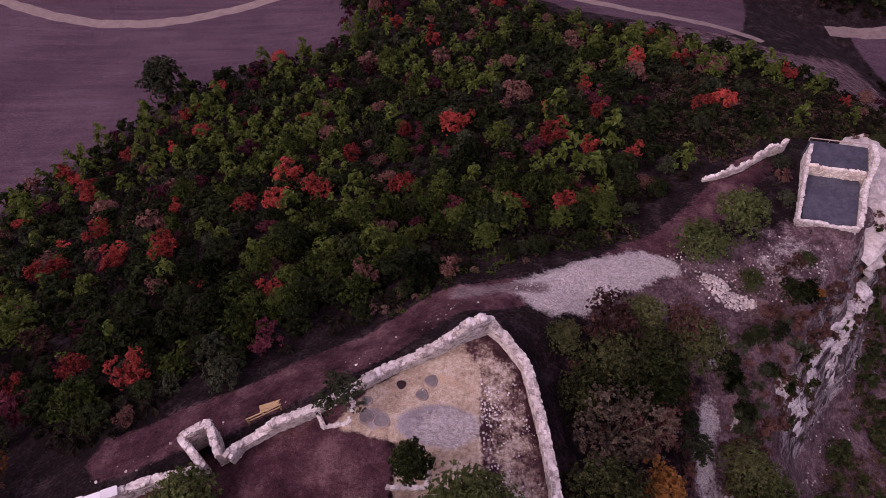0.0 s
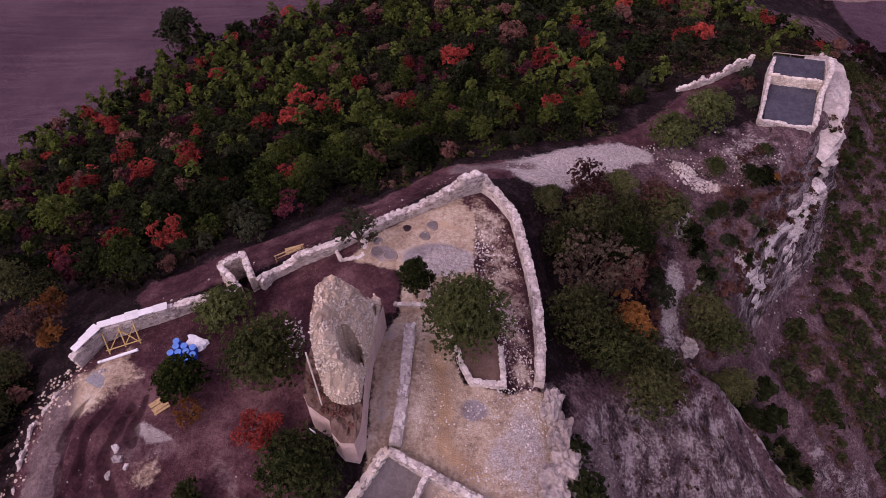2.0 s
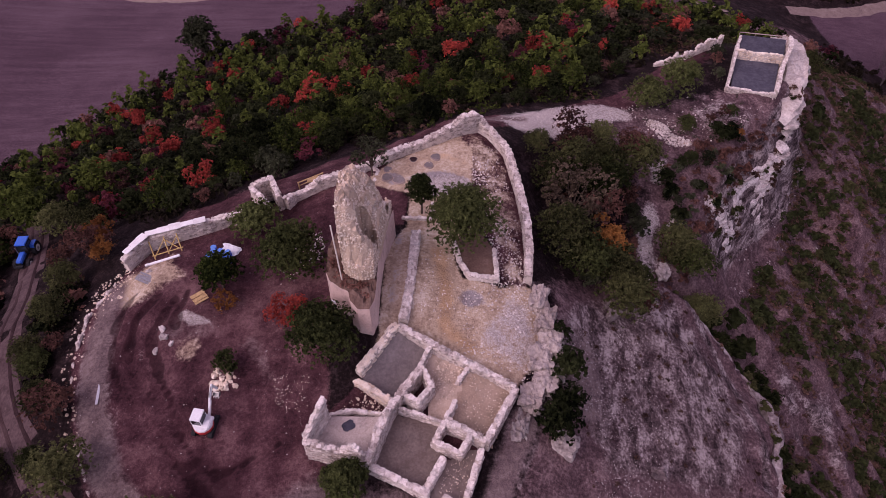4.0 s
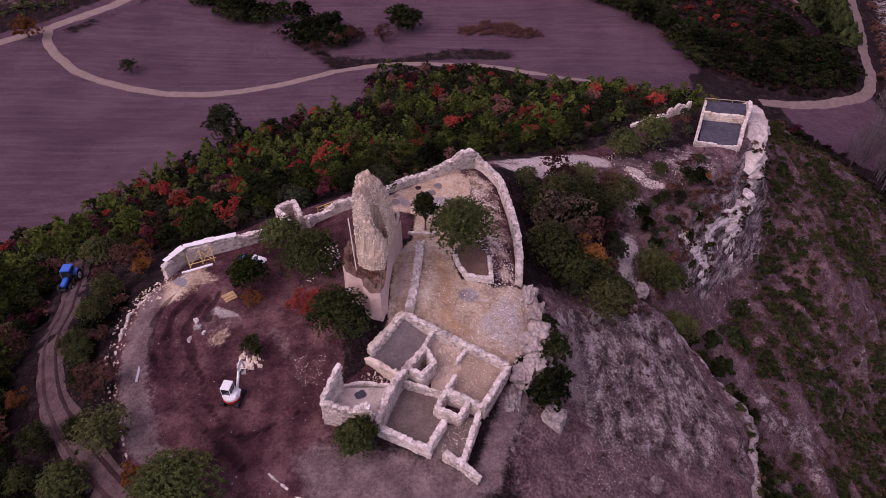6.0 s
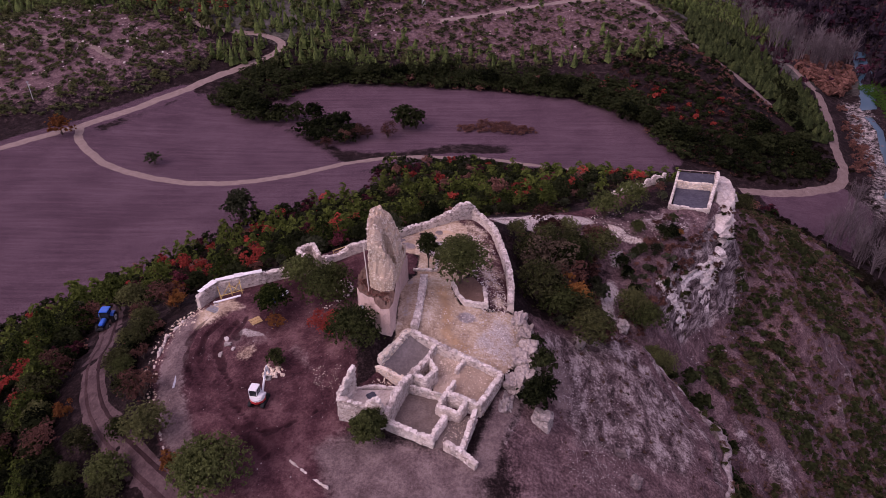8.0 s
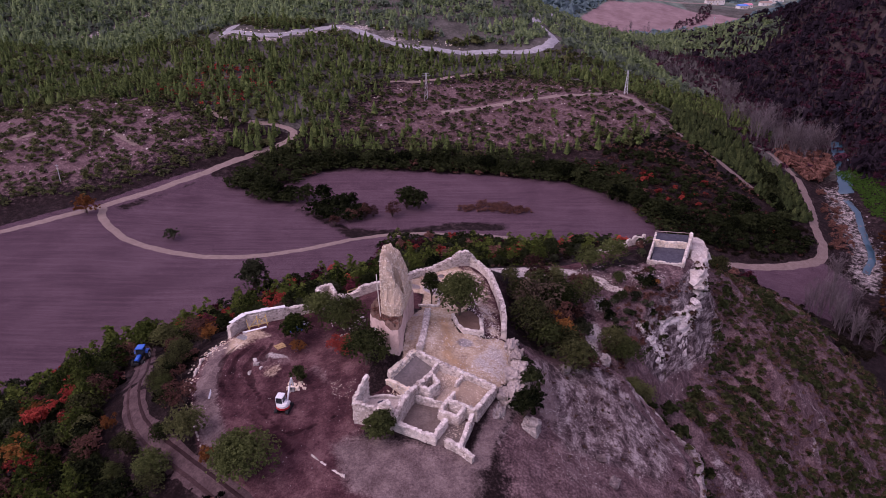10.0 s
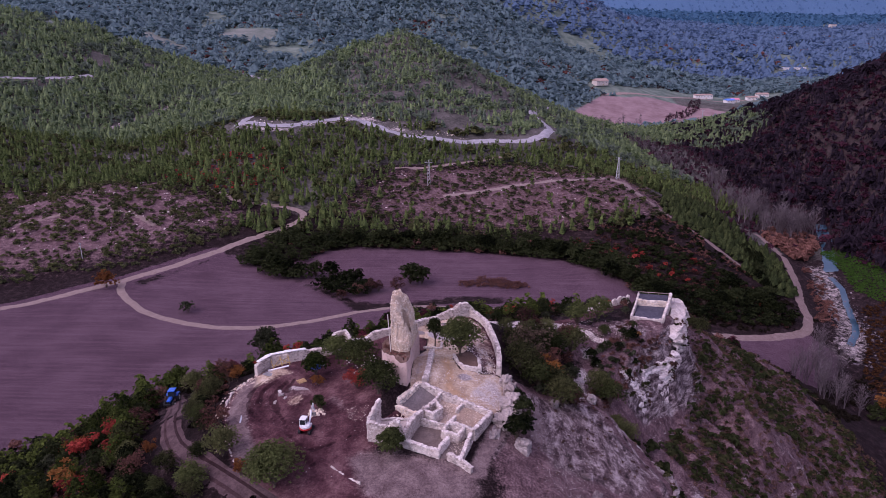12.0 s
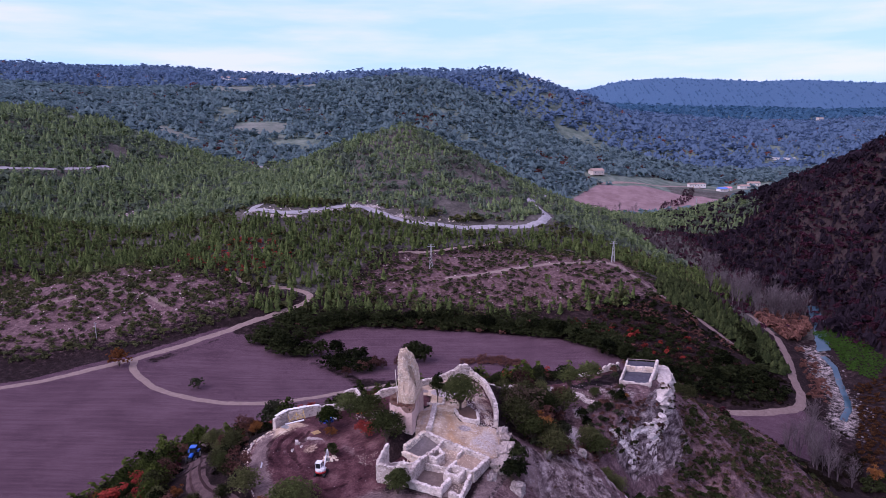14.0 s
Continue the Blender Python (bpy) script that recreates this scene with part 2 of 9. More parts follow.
def cliff_material():
    """Bare bedded limestone with dark joints and weathering streaks."""
    m, n, l, b = material("bare_limestone_cliff", 0.93)
    geo = n.new("ShaderNodeNewGeometry")
    beds = n.new("ShaderNodeMapping")
    beds.inputs["Scale"].default_value = (0.30, 0.30, 1.5)
    beds.inputs["Rotation"].default_value = (0.12, 0.10, 0)
    l.new(geo.outputs["Position"], beds.inputs["Vector"])
    strata = noise_fac(n, l, 1.3, 8, 0.7, beds.outputs["Vector"])
    fine = noise_fac(n, l, 4.0, 6, 0.7)
    col = ramp(n, l, calc(n, l, "ADD", calc(n, l, "MULTIPLY", strata, 0.6), calc(n, l, "MULTIPLY", fine, 0.4)),
               [(0.34, (0.070, 0.054, 0.052)), (0.44, (0.36, 0.30, 0.28)), (0.55, (0.76, 0.69, 0.65))])
    grown = ramp(n, l, noise_fac(n, l, 0.22, 6, 0.7), [(0.54, (0, 0, 0)), (0.66, (1, 1, 1))])
    col = mix(n, l, calc(n, l, "MULTIPLY", grown, 0.5), col, (0.075, 0.058, 0.045))
    l.new(col, b.inputs["Base Color"])
    bump(n, l, b, calc(n, l, "ADD", strata, calc(n, l, "MULTIPLY", fine, 0.5)), 1.0, 0.35)
    return m


M_GROUND = ground_material()
M_STONE = rock_material("limestone", (0.27, 0.215, 0.19), (0.56, 0.485, 0.435), (0.80, 0.73, 0.67))
M_STONE_WARM = rock_material("warm_limestone", (0.50, 0.385, 0.285), (0.76, 0.635, 0.505), (0.88, 0.80, 0.69), 2.6, 0.14, (0.30, 0.24, 0.20))
M_MORTAR = rock_material("lime_mortar", (0.36, 0.29, 0.255), (0.56, 0.48, 0.42), (0.70, 0.62, 0.555), 4.0, 0.06)
M_RENDER = rock_material("pink_render", (0.42, 0.29, 0.25), (0.56, 0.41, 0.36), (0.66, 0.52, 0.46), 4.0, 0.02, (0.28, 0.22, 0.20))
M_LIME = rock_material("fresh_lime", (0.62, 0.60, 0.58), (0.74, 0.72, 0.70), (0.83, 0.82, 0.80), 3.0, 0.02, (0.55, 0.52, 0.50))
M_OAK = leaf_material("holm_oak_leaf", (0.003, 0.005, 0.0018), (0.046, 0.056, 0.021))
M_PINE = leaf_material("pine_needle", (0.012, 0.019, 0.005), (0.115, 0.145, 0.032))
M_RED = leaf_material("red_leaf", (0.12, 0.020, 0.018), (0.50, 0.095, 0.068))
M_MAROON = leaf_material("maroon_leaf", (0.030, 0.009, 0.014), (0.175, 0.046, 0.062))
M_GREY = leaf_material("grey_green_leaf", (0.010, 0.012, 0.006), (0.074, 0.082, 0.046))
M_DRY = leaf_material("dry_brown_leaf", (0.034, 0.016, 0.014), (0.215, 0.108, 0.084))
M_TAN = leaf_material("tan_leaf", (0.05, 0.036, 0.026), (0.24, 0.18, 0.125))
M_ORANGE = leaf_material("orange_leaf", (0.13, 0.050, 0.018), (0.32, 0.15, 0.045))
M_HEATHER = leaf_material("brown_heath", (0.036, 0.020, 0.016), (0.185, 0.112, 0.084))
M_OLIVE = leaf_material("olive_scrub", (0.018, 0.020, 0.007), (0.095, 0.095, 0.040))
# near-black leaf colour that paints in the shade under the wood
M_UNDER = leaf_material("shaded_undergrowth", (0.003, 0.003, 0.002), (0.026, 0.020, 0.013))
# paler and bluer than the near pine needles: some haze painted in
M_FARWOOD = leaf_material("valley_haze_pine", (0.110, 0.150, 0.080), (0.370, 0.465, 0.190), 0.5, 0.75, 0.30)
M_TWIG = leaf_material("bare_twig", (0.10, 0.080, 0.086), (0.26, 0.215, 0.225))
M_BARK = simple("bark", (0.10, 0.075, 0.06), 0.9, 0, 0.4, 4)
M_TRACK = rock_material("dirt_track", (0.17, 0.125, 0.11), (0.25, 0.19, 0.165), (0.36, 0.285, 0.25), 1.5, 0.03, (0.22, 0.17, 0.145))
M_EARTH = rock_material("rutted_earth", (0.016, 0.008, 0.009), (0.036, 0.020, 0.021), (0.075, 0.046, 0.046), 1.5, 0.06, (0.045, 0.026, 0.028))
M_HILLTRACK = rock_material("trodden_earth", (0.026, 0.014, 0.016), (0.056, 0.034, 0.036), (0.11, 0.074, 0.074), 1.2, 0.05, (0.030, 0.018, 0.017))
M_EARTHPALE = rock_material("dry_grass_track", (0.12, 0.085, 0.078), (0.19, 0.14, 0.125), (0.27, 0.21, 0.185), 1.2, 0.03, (0.11, 0.08, 0.072))
M_RIVERROCK = rock_material("river_slab", (0.10, 0.082, 0.09), (0.20, 0.17, 0.18), (0.36, 0.315, 0.32), 1.5, 0.05, (0.12, 0.10, 0.10))
M_ASPHALT = simple("worn_asphalt", (0.30, 0.29, 0.30), 0.9, 0, 0.2, 0.4)
# ================= the land =================
# spot heights of the land, as on a map: x, y, z
YARD = [(-24, 7, -1.2), (-26, 2, -1.8), (-31, -3, -2.4), (-28, -8, -2.8), (-31, 8, -2.2), (-19, -5, -2), (-16, -14, -2.8), (-14, 6, -0.9), (-12, 14, -0.6),
        (-22, 12, -1.2), (-4.2, 10, 1.0), (-4, 17, 0.2), (2, 22, 0.2), (2, 14, 0), (3, 5, -0.3)]
COURT_LEVELS = [(6.5, 1, -1.1), (0, 3, 0.1), (-4.6, 5, 1.5), (-6.2, 1.2, 1.5), (-8, -0.6, 0.6), (-12, 3, -0.5), (-3.6, -0.6, -1.7), (2.5, -3.5, -1.6), (-2.5, -7, -2.0), (1.2, -10, -2.3), (-2, -15, -2.7), (-8, -10.5, -2.2), (4, 26.6, 0.6), (6, 15, 0), (-9, 19.6, 0.5), (-4, 22.6, 0.9), (0, 24.4, 1.2), (3.2, 26.0, 1.3), (5.6, 23, 0.2), (7, 18, 0), (7, 11, -0.1), (-15, 16.8, -0.6), (-26, 12, -1.3)]
WEST = [(-37, 10, -6), (-45, 6, -8.5), (-36, -7, -6.2), (-42, -8, -9.2), (-48.5, 22, -14), (-30, -18, -6), (-55, 5, -14.5), (-70, 30, -26), (-58, 37, -21), (-60, -20, -20),
        (-38, 20, -9), (-95, 10, -42), (-90, -40, -40), (-20, -40, -14), (-50, -60, -28)]
NORTH = [(-28, 17, -3.5), (-16, 23, -2.5), (-6, 29, -3), (1, 33, -3.2), (-30, 30, -11.5), (-16, 36, -9), (-4, 56, -18), (8, 46, -9), (15, 70, -20), (-54, 48, -30),
         (-58, 77, -43), (-30, 60, -26), (-20, 85, -35), (10, 95, -32), (40, 90, -27), (37, 72, -18), (-75, 95, -53.5), (-55, 120, -54), (-35, 132, -54), (-20, 150, -55),
         (-6, 128, -46), (40, 125, -43), (70, 110, -40), (20, 155, -54), (60, 150, -53), (90, 130, -53), (-100, 75, -55)]
SPUR = [(10, 33, -3.2), (17, 38, -5.5), (27, 36, -7.2), (30, 34, -8.7), (38, 44, -8), (44, 50, -8.2), (47, 56, -8.6), (35, 52, -8.5), (22, 45, -8), (26, 25, -10.2),
        (31, 27, -10.5), (34, 31, -9.5), (35, 25, -18), (47, 46, -8.6), (40, 38, -8.8), (52, 52, -16), (46, 64, -14), (50, 43, -22), (43, 33, -21)]
EAST = [(11, 24, -4.5), (11, 14, -4), (13, -2, -5.2), (16, 6, -6.2), (24, 1, -10.2), (27, 3, -12), (27, 15.5, -10.6), (22, 6.9, -8.6), (26, 11.6, -10.8), (30, 6, -13.8), (31.4, 1.5, -14.1), (30.6, -3.4, -13.7), (29, -9, -13.8), (40, 4, -24), (34, 16, -18),
        (39, 28, -21), (44, 25, -24), (51, 20, -28), (45, 13, -26.5), (54, 25, -29), (61, 60, -20.5), (61, 42, -26.5), (65, 36, -32), (65, 24, -41), (70, 54, -29),
        (85, 75, -36), (90, 40, -54), (85, 10, -58), (60, -10, -45), (37, -14, -24), (14, -20, -8), (20, -60, -25), (80, -60, -62)]
VALLEY = [(-119, 130, -55.5), (-130, 103, -56), (-129, 170, -54.5), (-170, 165, -55), (-100, 156, -56.5), (-139, 190, -54), (-116, 195, -55), (-60, 175, -57), (-38, 208, -56), (-70, 215, -56),
          (-90, 245, -50), (-72, 255, -47), (-130, 232, -46), (-200, 282, -36), (28, 230, -54), (-26, 250, -50), (107, 240, -44), (104, 278, -42), (171, 287, -62), (60, 185, -57)]
CREEK = [(115, 190, -59), (116, 165, -60), (132, 158, -64), (148, 180, -65), (158, 210, -65), (174, 257, -66), (156, 157, -70), (174, 215, -72), (190, 254, -73), (133, 106, -70),
         (172, 191, -72), (100, 140, -60), (-250, 120, -52), (-250, 220, -46), (215, 300, -75), (200, 190, -66), (230, 230, -50), (180, 100, -60), (240, 120, -30), (110, 0, -72), (150, -60, -50)]
KNOLL = [(-13, 310, -39), (100, 320, -38), (-142, 390, -13), (-99, 400, -14), (-46, 405, -22), (12, 405, -30), (55, 410, -30), (80, 440, -24), (-49, 660, 47), (-117, 620, 21),
         (23, 600, 12), (52, 540, -14), (83, 400, -40), (49, 355, -39), (124, 290, -50), (148, 260, -60), (-81, 520, 6), (-10, 520, 6), (-185, 370, -42), (-223, 340, -44)]
WEST_HILLS = [(-252, 300, -48), (-454, 700, 57), (-492, 660, 64), (-367, 720, 29), (-281, 760, 2), (-294, 460, -31), (-243, 540, -22), (-367, 500, -7), (-306, 950, 41), (-210, 700, -13),
              (-325, 620, -1), (-500, 300, -20), (-900, 500, 40), (-600, 0, -30), (-400, -300, -20)]
FAR = [(233, 850, -69), (155, 800, -73), (423, 1030, -67), (185, 520, -66), (228, 980, -31), (679, 1300, -53), (246, 460, -70), (228, 330, -75), (369, 1200, -44), (-61, 1150, 107),
       (142, 1400, 135), (-185, 1050, 69), (-1154, 1700, 185), (-720, 1700, 175), (-375, 1700, 142), (-218, 1600, 145), (-1, 1600, 144), (270, 1600, 109), (431, 1700, 56), (209, 1200, -2)]
EAST_HILLS = [(863, 2300, 38), (1340, 2300, 36), (1147, 3100, 84), (1783, 3100, 69), (-676, 1300, 108), (343, 850, -78), (354, 720, -40), (351, 620, -13), (350, 520, 12), (346, 460, 26),
              (299, 420, -31), (300, 600, -66), (274, 330, -46), (416, 380, 71), (308, 280, 13), (500, 100, 60), (300, -300, -20), (900, 700, 90), (0, -500, -20)]
SPOTS = np.array(YARD + COURT_LEVELS + WEST + NORTH + SPUR + EAST + VALLEY + CREEK + KNOLL + WEST_HILLS + FAR + EAST_HILLS, dtype=float)
SOFT = 4.0


def spread(x, y):
    return np.sqrt((x[:, None] - SPOTS[None, :, 0]) ** 2 + (y[:, None] - SPOTS[None, :, 1]) ** 2 + SOFT ** 2)


_n = len(SPOTS)
_k = np.ones((_n + 1, _n + 1))
_k[:_n, :_n], _k[_n, _n] = spread(SPOTS[:, 0], SPOTS[:, 1]) - 0.35 * np.eye(_n), 0.0
WEIGHTS = np.linalg.solve(_k, np.append(SPOTS[:, 2], 0.0))


def hashed(ix, iy, seed):
    h = (ix.astype(np.int64) * 374761393 + iy.astype(np.int64) * 668265263 + seed * 974634777) & 0x7FFFFFFF
    h = ((h ^ (h >> 13)) * 1274126177) & 0x7FFFFFFF
    return ((h ^ (h >> 16)) & 0xFFFF) / 65535.0


def grain(x, y, size, octaves=4, seed=1):
    """Smooth value noise, about -1 to 1."""
    out, amp, total = np.zeros_like(x), 1.0, 0.0
    for o in range(octaves):
        u, v = x / size * 2 ** o + 17.3 * o, y / size * 2 ** o + 5.1 * o
        iu, iv = np.floor(u), np.floor(v)
        fu, fv = u - iu, v - iv
        fu, fv = fu * fu * (3 - 2 * fu), fv * fv * (3 - 2 * fv)
        a, b = hashed(iu, iv, seed + o), hashed(iu + 1, iv, seed + o)
        c, d = hashed(iu, iv + 1, seed + o), hashed(iu + 1, iv + 1, seed + o)
        out += amp * ((a * (1 - fu) + b * fu) * (1 - fv) + (c * (1 - fu) + d * fu) * fv - 0.5) * 2
        total, amp = total + amp, amp * 0.5
    return out / total * 1.6


def base_land(x, y):
    out = np.empty_like(x)
    for i in range(0, len(x), 20000):
        s = slice(i, i + 20000)
        out[s] = spread(x[s], y[s]) @ WEIGHTS[:-1] + WEIGHTS[-1]
    return out


def steps(start, end, fine_a, fine_b, step, grow):
    mids = list(np.arange(fine_a, fine_b + 0.01, step))
    up, s = [], step
    while (up or mids)[-1] < end:
        s = min(s * grow, 60)
        up.append((up or mids)[-1] + s)
    down, s = [], step
    while (down or mids[:1])[-1] > start:
        s = min(s * grow, 60)
        down.append((down or mids[:1])[-1] - s)
    return np.array(down[::-1] + mids + up)


GX = steps(-2600, 3300, -36, 46, 0.5, 1.035)
GY = steps(-900, 4300, -22, 50, 0.5, 1.025)


def inside(x, y, poly):
    hit = np.zeros(x.shape, bool)
    for (x0, y0), (x1, y1) in zip(poly, poly[1:] + poly[:1]):
        cross = ((y0 > y) != (y1 > y)) & (x < (x1 - x0) * (y - y0) / (y1 - y0 + 1e-9) + x0)
        hit ^= cross
    return hit


def off_line(x, y, line):
    best = np.full(x.shape, 1e9)
    for (x0, y0), (x1, y1) in zip(line, line[1:]):
        dx, dy = x1 - x0, y1 - y0
        t = np.clip(((x - x0) * dx + (y - y0) * dy) / (dx * dx + dy * dy + 1e-9), 0, 1)
        best = np.minimum(best, np.hypot(x - x0 - t * dx, y - y0 - t * dy))
    return best


def off_poly(x, y, poly):
    """Distance to the outline, negative inside."""
    d = off_line(x, y, poly + poly[:1])
    return np.where(inside(x, y, poly), -d, d)


COURT = [(-5.4, 1.5), (-5.3, 11), (-3.6, 14.2), (-3.4, 18.4), (-8.5, 19.6), (-5.4, 23), (1.4, 26.4), (3.0, 24), (2.6, 19), (3.2, 15), (0.6, 11.5), (1.6, 8), (5.2, 7.4), (8, 8), (10, 3), (8, -2), (6, -4), (2, -14), (-9, -11), (-10, -5), (-7.5, -2.5)]
COURT_FLOOR = COURT[:-6] + [(5.6, -2.6), (1.1, 0.0), (-3.6, 2.3), (-6.6, -1.8)]
EAST_COURT = [(1.4, 26.4), (3.2, 28.2), (6.4, 24.4), (7.4, 20), (7.8, 15), (7.6, 8), (5.2, 7.4), (4.8, 11.4), (3.2, 15), (2.6, 19)]
YARD_EDGE = [(-30, 11), (-33, 5.5), (-32.5, 0.5), (-30.5, -5), (-27, -12), (-20, -20), (-4, -18), (-9, -10), (-10, 8), (-4, 18), (-4, 24), (-18, 18), (-28, 13)]
LEFT_FIELD = [(-75, 97), (-69, 108), (-55, 123), (-40, 131), (-27, 134), (-26, 150), (-40, 156), (-60, 147), (-80, 140), (-95, 143), (-118, 154), (-134, 171), (-145, 183),
              (-172, 158), (-240, 120), (-260, 60), (-150, 40), (-110, 70), (-88, 84)]
INNER_FIELD = [(-128, 178), (-118, 195), (-101, 214), (-82, 201), (-68, 190), (-48, 171), (-42, 161), (-64, 150), (-97, 152), (-124, 171)]
UPPER_FIELD = [(-72, 208), (-66, 219), (-57, 226), (-46, 228), (-21, 227.5), (-3, 226.5), (25, 223.5), (48, 215), (60, 205), (70, 194), (76.5, 178), (78, 167), (58, 170), (36, 180), (5, 186), (-20, 178), (-36, 180), (-52, 194)]
EAST_FIELD = [(104, 150), (124, 156), (141, 163), (146, 150), (136, 132), (122, 120), (106, 128)]
LOWER_FIELD = [(16, 170), (30, 178), (58, 190), (74, 186), (79, 166), (76, 150), (70, 136), (64, 130), (46, 138), (30, 146)]
FAR_FIELD = [(150, 770), (165, 850), (215, 930), (300, 960), (376, 932), (400, 900), (330, 850), (255, 795), (195, 765)]
TERRACES = [(-560, 1500), (-380, 1450), (-330, 1530), (-520, 1600)], [(-330, 900), (-250, 905), (-240, 960), (-320, 965)], [(-470, 830), (-340, 800), (-330, 830), (-460, 870)]
EAST_HEATH = [(9, 4), (11, 10), (20, 16), (24, 28), (12, 33), (24, 40), (38, 46), (50, 60), (62, 74), (82, 84), (100, 60), (104, 20), (90, -30), (40, -40), (8, -22), (6, -10)]
MOOR_HEATH = [(-70, 262), (-60, 300), (-45, 345), (40, 375), (95, 375), (125, 330), (135, 280), (112, 250), (70, 240), (0, 246)]
BENCH_HEATH = [(-300, 180), (-190, 178), (-150, 196), (-128, 212), (-108, 236), (-90, 262), (-125, 290), (-180, 320), (-300, 340), (-380, 280)]
MEADOWS = [(-720, 1260), (-600, 1230), (-420, 1175), (-250, 1190), (-240, 1240), (-420, 1260), (-600, 1330), (-710, 1330)], [(-610, 1390), (-520, 1500), (-400, 1490), (-420, 1400)]
SCARS = [((-295, 457), (-276, 483), (-261, 519), (-246, 547)), ((-330, 955), (-270, 960)), ((-400, 724), (-388, 770), (-374, 826)), ((-620, 850), (-590, 865)), ((270, 1312), (294, 1312)), ((700, 1960), (730, 1965)), ((530, 1490), (556, 1500)),
         ((60, 640), (78, 660)), ((105, 840), (118, 856)), ((640, 1350), (700, 1370)), ((-152, 398), (-130, 378), (-105, 384)), ((-100, 398), (-62, 428), (-26, 410), (10, 412)), ((-210, 330), (-180, 345)), ((-330, 640), (-300, 650)), ((84, 615), (96, 622), (108, 640)), ((-250, 395), (-215, 392)), ((-190, 372), (-170, 385))]


def land_masks(x, y, z, slope):
    soft = lambda d, w: np.clip(0.5 - d / w, 0, 1)
    near = np.hypot(x - 5, y - 20) < 110
    field = np.maximum.reduce([soft(off_poly(x, y, p), 4.0) for p in (LEFT_FIELD, INNER_FIELD, UPPER_FIELD, EAST_FIELD, LOWER_FIELD)])
    stubble = soft(off_poly(x, y, FAR_FIELD), 20)
    field = np.maximum(field, soft(off_line(x, y, [(-260, 110), (-180, 158), (-140, 189), (-110, 220)]) - 5, 4) * 0.8)
    field = np.maximum(field, soft(off_line(x, y, [(-140, 189), (-132, 172), (-103, 152), (-71, 148), (-40, 160), (0, 167), (40, 168)]) - 5, 4) * 0.8)
    for p in TERRACES:
        field = np.maximum(field, soft(off_poly(x, y, list(p)), 12) * 0.3)
    for p in (LEFT_FIELD, INNER_FIELD, UPPER_FIELD):
        field = np.maximum(field, soft(off_poly(x, y, p) - 7, 6.0) * 0.66)
    yard = soft(off_poly(x, y, YARD_EDGE), 1.5)
    strip = soft(off_line(x, y, [(-26, 19), (-16, 22.5), (-6, 27.5), (0, 32.5), (6, 34)]) - 2.2, 1.5)
    soil = np.maximum(yard, strip)
    soil = np.maximum(soil, soft(off_poly(x, y, EAST_COURT), 1.2))
    soil = np.maximum(soil, soft(off_poly(x, y, [(-9, 14), (-9, 19), (-3.6, 18.2), (-3.8, 14.4)]), 1.0))
    soil = np.maximum(soil, soft(off_line(x, y, [(17, 38.5), (24, 43), (31, 50), (36, 55)]) - 2.0, 2.0))
    court = soft(off_poly(x, y, COURT_FLOOR), 1.0)
    gravel = np.maximum(soft(off_poly(x, y, [(5.2, 34.6), (7.3, 35.9), (11.2, 37.9), (15, 39.6), (19.7, 41.2), (23, 40), (23.6, 38.4), (20, 36.6), (16.6, 34.6), (13, 32.2), (10.5, 31.4), (8.4, 31.8)]), 2.4) * 0.9, soft(np.hypot((x - 35.5) / 6.5, (y - 41) / 4.6) * 4 - 4, 5.0) * 0.44)
    loose = soft(off_line(x, y, GULLY_PATH) - 1.1 - 0.9 * grain(x, y, 3.0, 3, 29), 2.0)
    gravel = np.maximum(gravel, loose * 0.62)
    gravel = np.maximum(gravel, soft(off_line(x, y, [(-31, 8), (-31, 0), (-29, -7)]) - 1.0, 2.5) * 0.5)
    gravel = np.maximum(gravel, soft(off_line(x, y, [(150, 150), (165, 175), (178, 215), (192, 255)]) - 8, 8.0) * 0.46)
    gravel = np.maximum(gravel, soft(off_line(x, y, [(-23.4, 4.9), (-21.8, 4.2), (-20.4, 3.7)]) - 0.5 - 0.5 * grain(x, y, 1.6, 2, 23), 1.0) * 0.95)
    gravel = np.maximum(gravel, soft(off_line(x, y, [(-26.4, 1.8), (-26.0, 0.4)]) - 0.25, 0.7) * 0.6)
    gravel = np.maximum(gravel, soft(off_poly(x, y, [(2, 2), (5, 7), (8, 7), (9.5, 2), (7.5, -2), (4, 0)]), 3.0) * 0.55)
    gravel = np.maximum(gravel, soft(off_poly(x, y, [(4.5, 12), (3.5, 18), (3, 25), (5, 25), (7, 20), (7.5, 12)]), 2.5) * 0.35)
    gravel = np.maximum(gravel, soft(np.hypot((x - 0.5) / 1.6, y - 19.5) - 1.6, 1.5) * 0.8)
    for scar in SCARS:
        gravel = np.maximum(gravel, soft(off_line(x, y, list(scar)) - 4, 8.0 + 0.008 * np.maximum(y, 0)) * 0.72)
    meadow = np.maximum.reduce([soft(off_poly(x, y, list(p)), 20.0) for p in MEADOWS + TERRACES])
    wood = np.clip((y - 250) / 40, 0, 1) * np.clip(0.5 + off_poly(x, y, MOOR_HEATH) / 20, 0, 1) * np.clip(0.5 + off_poly(x, y, BENCH_HEATH) / 20, 0, 1)
    # grows with distance, for the haze painted into the ground colour
    far_haze = np.clip((y - 620) / 200, 0, 1) * np.clip((y - 900 + (x < 330) * 400) / 200, 0, 1)
    dusty = np.maximum(soft(np.hypot((x + 22.0) / 1.1, y - 1.5) - 1.6, 2.0) * 0.56, soft(off_poly(x, y, [(-31, 9), (-26, 12), (-24, 9), (-28, 6), (-32, 5)]), 2.0) * 0.8)
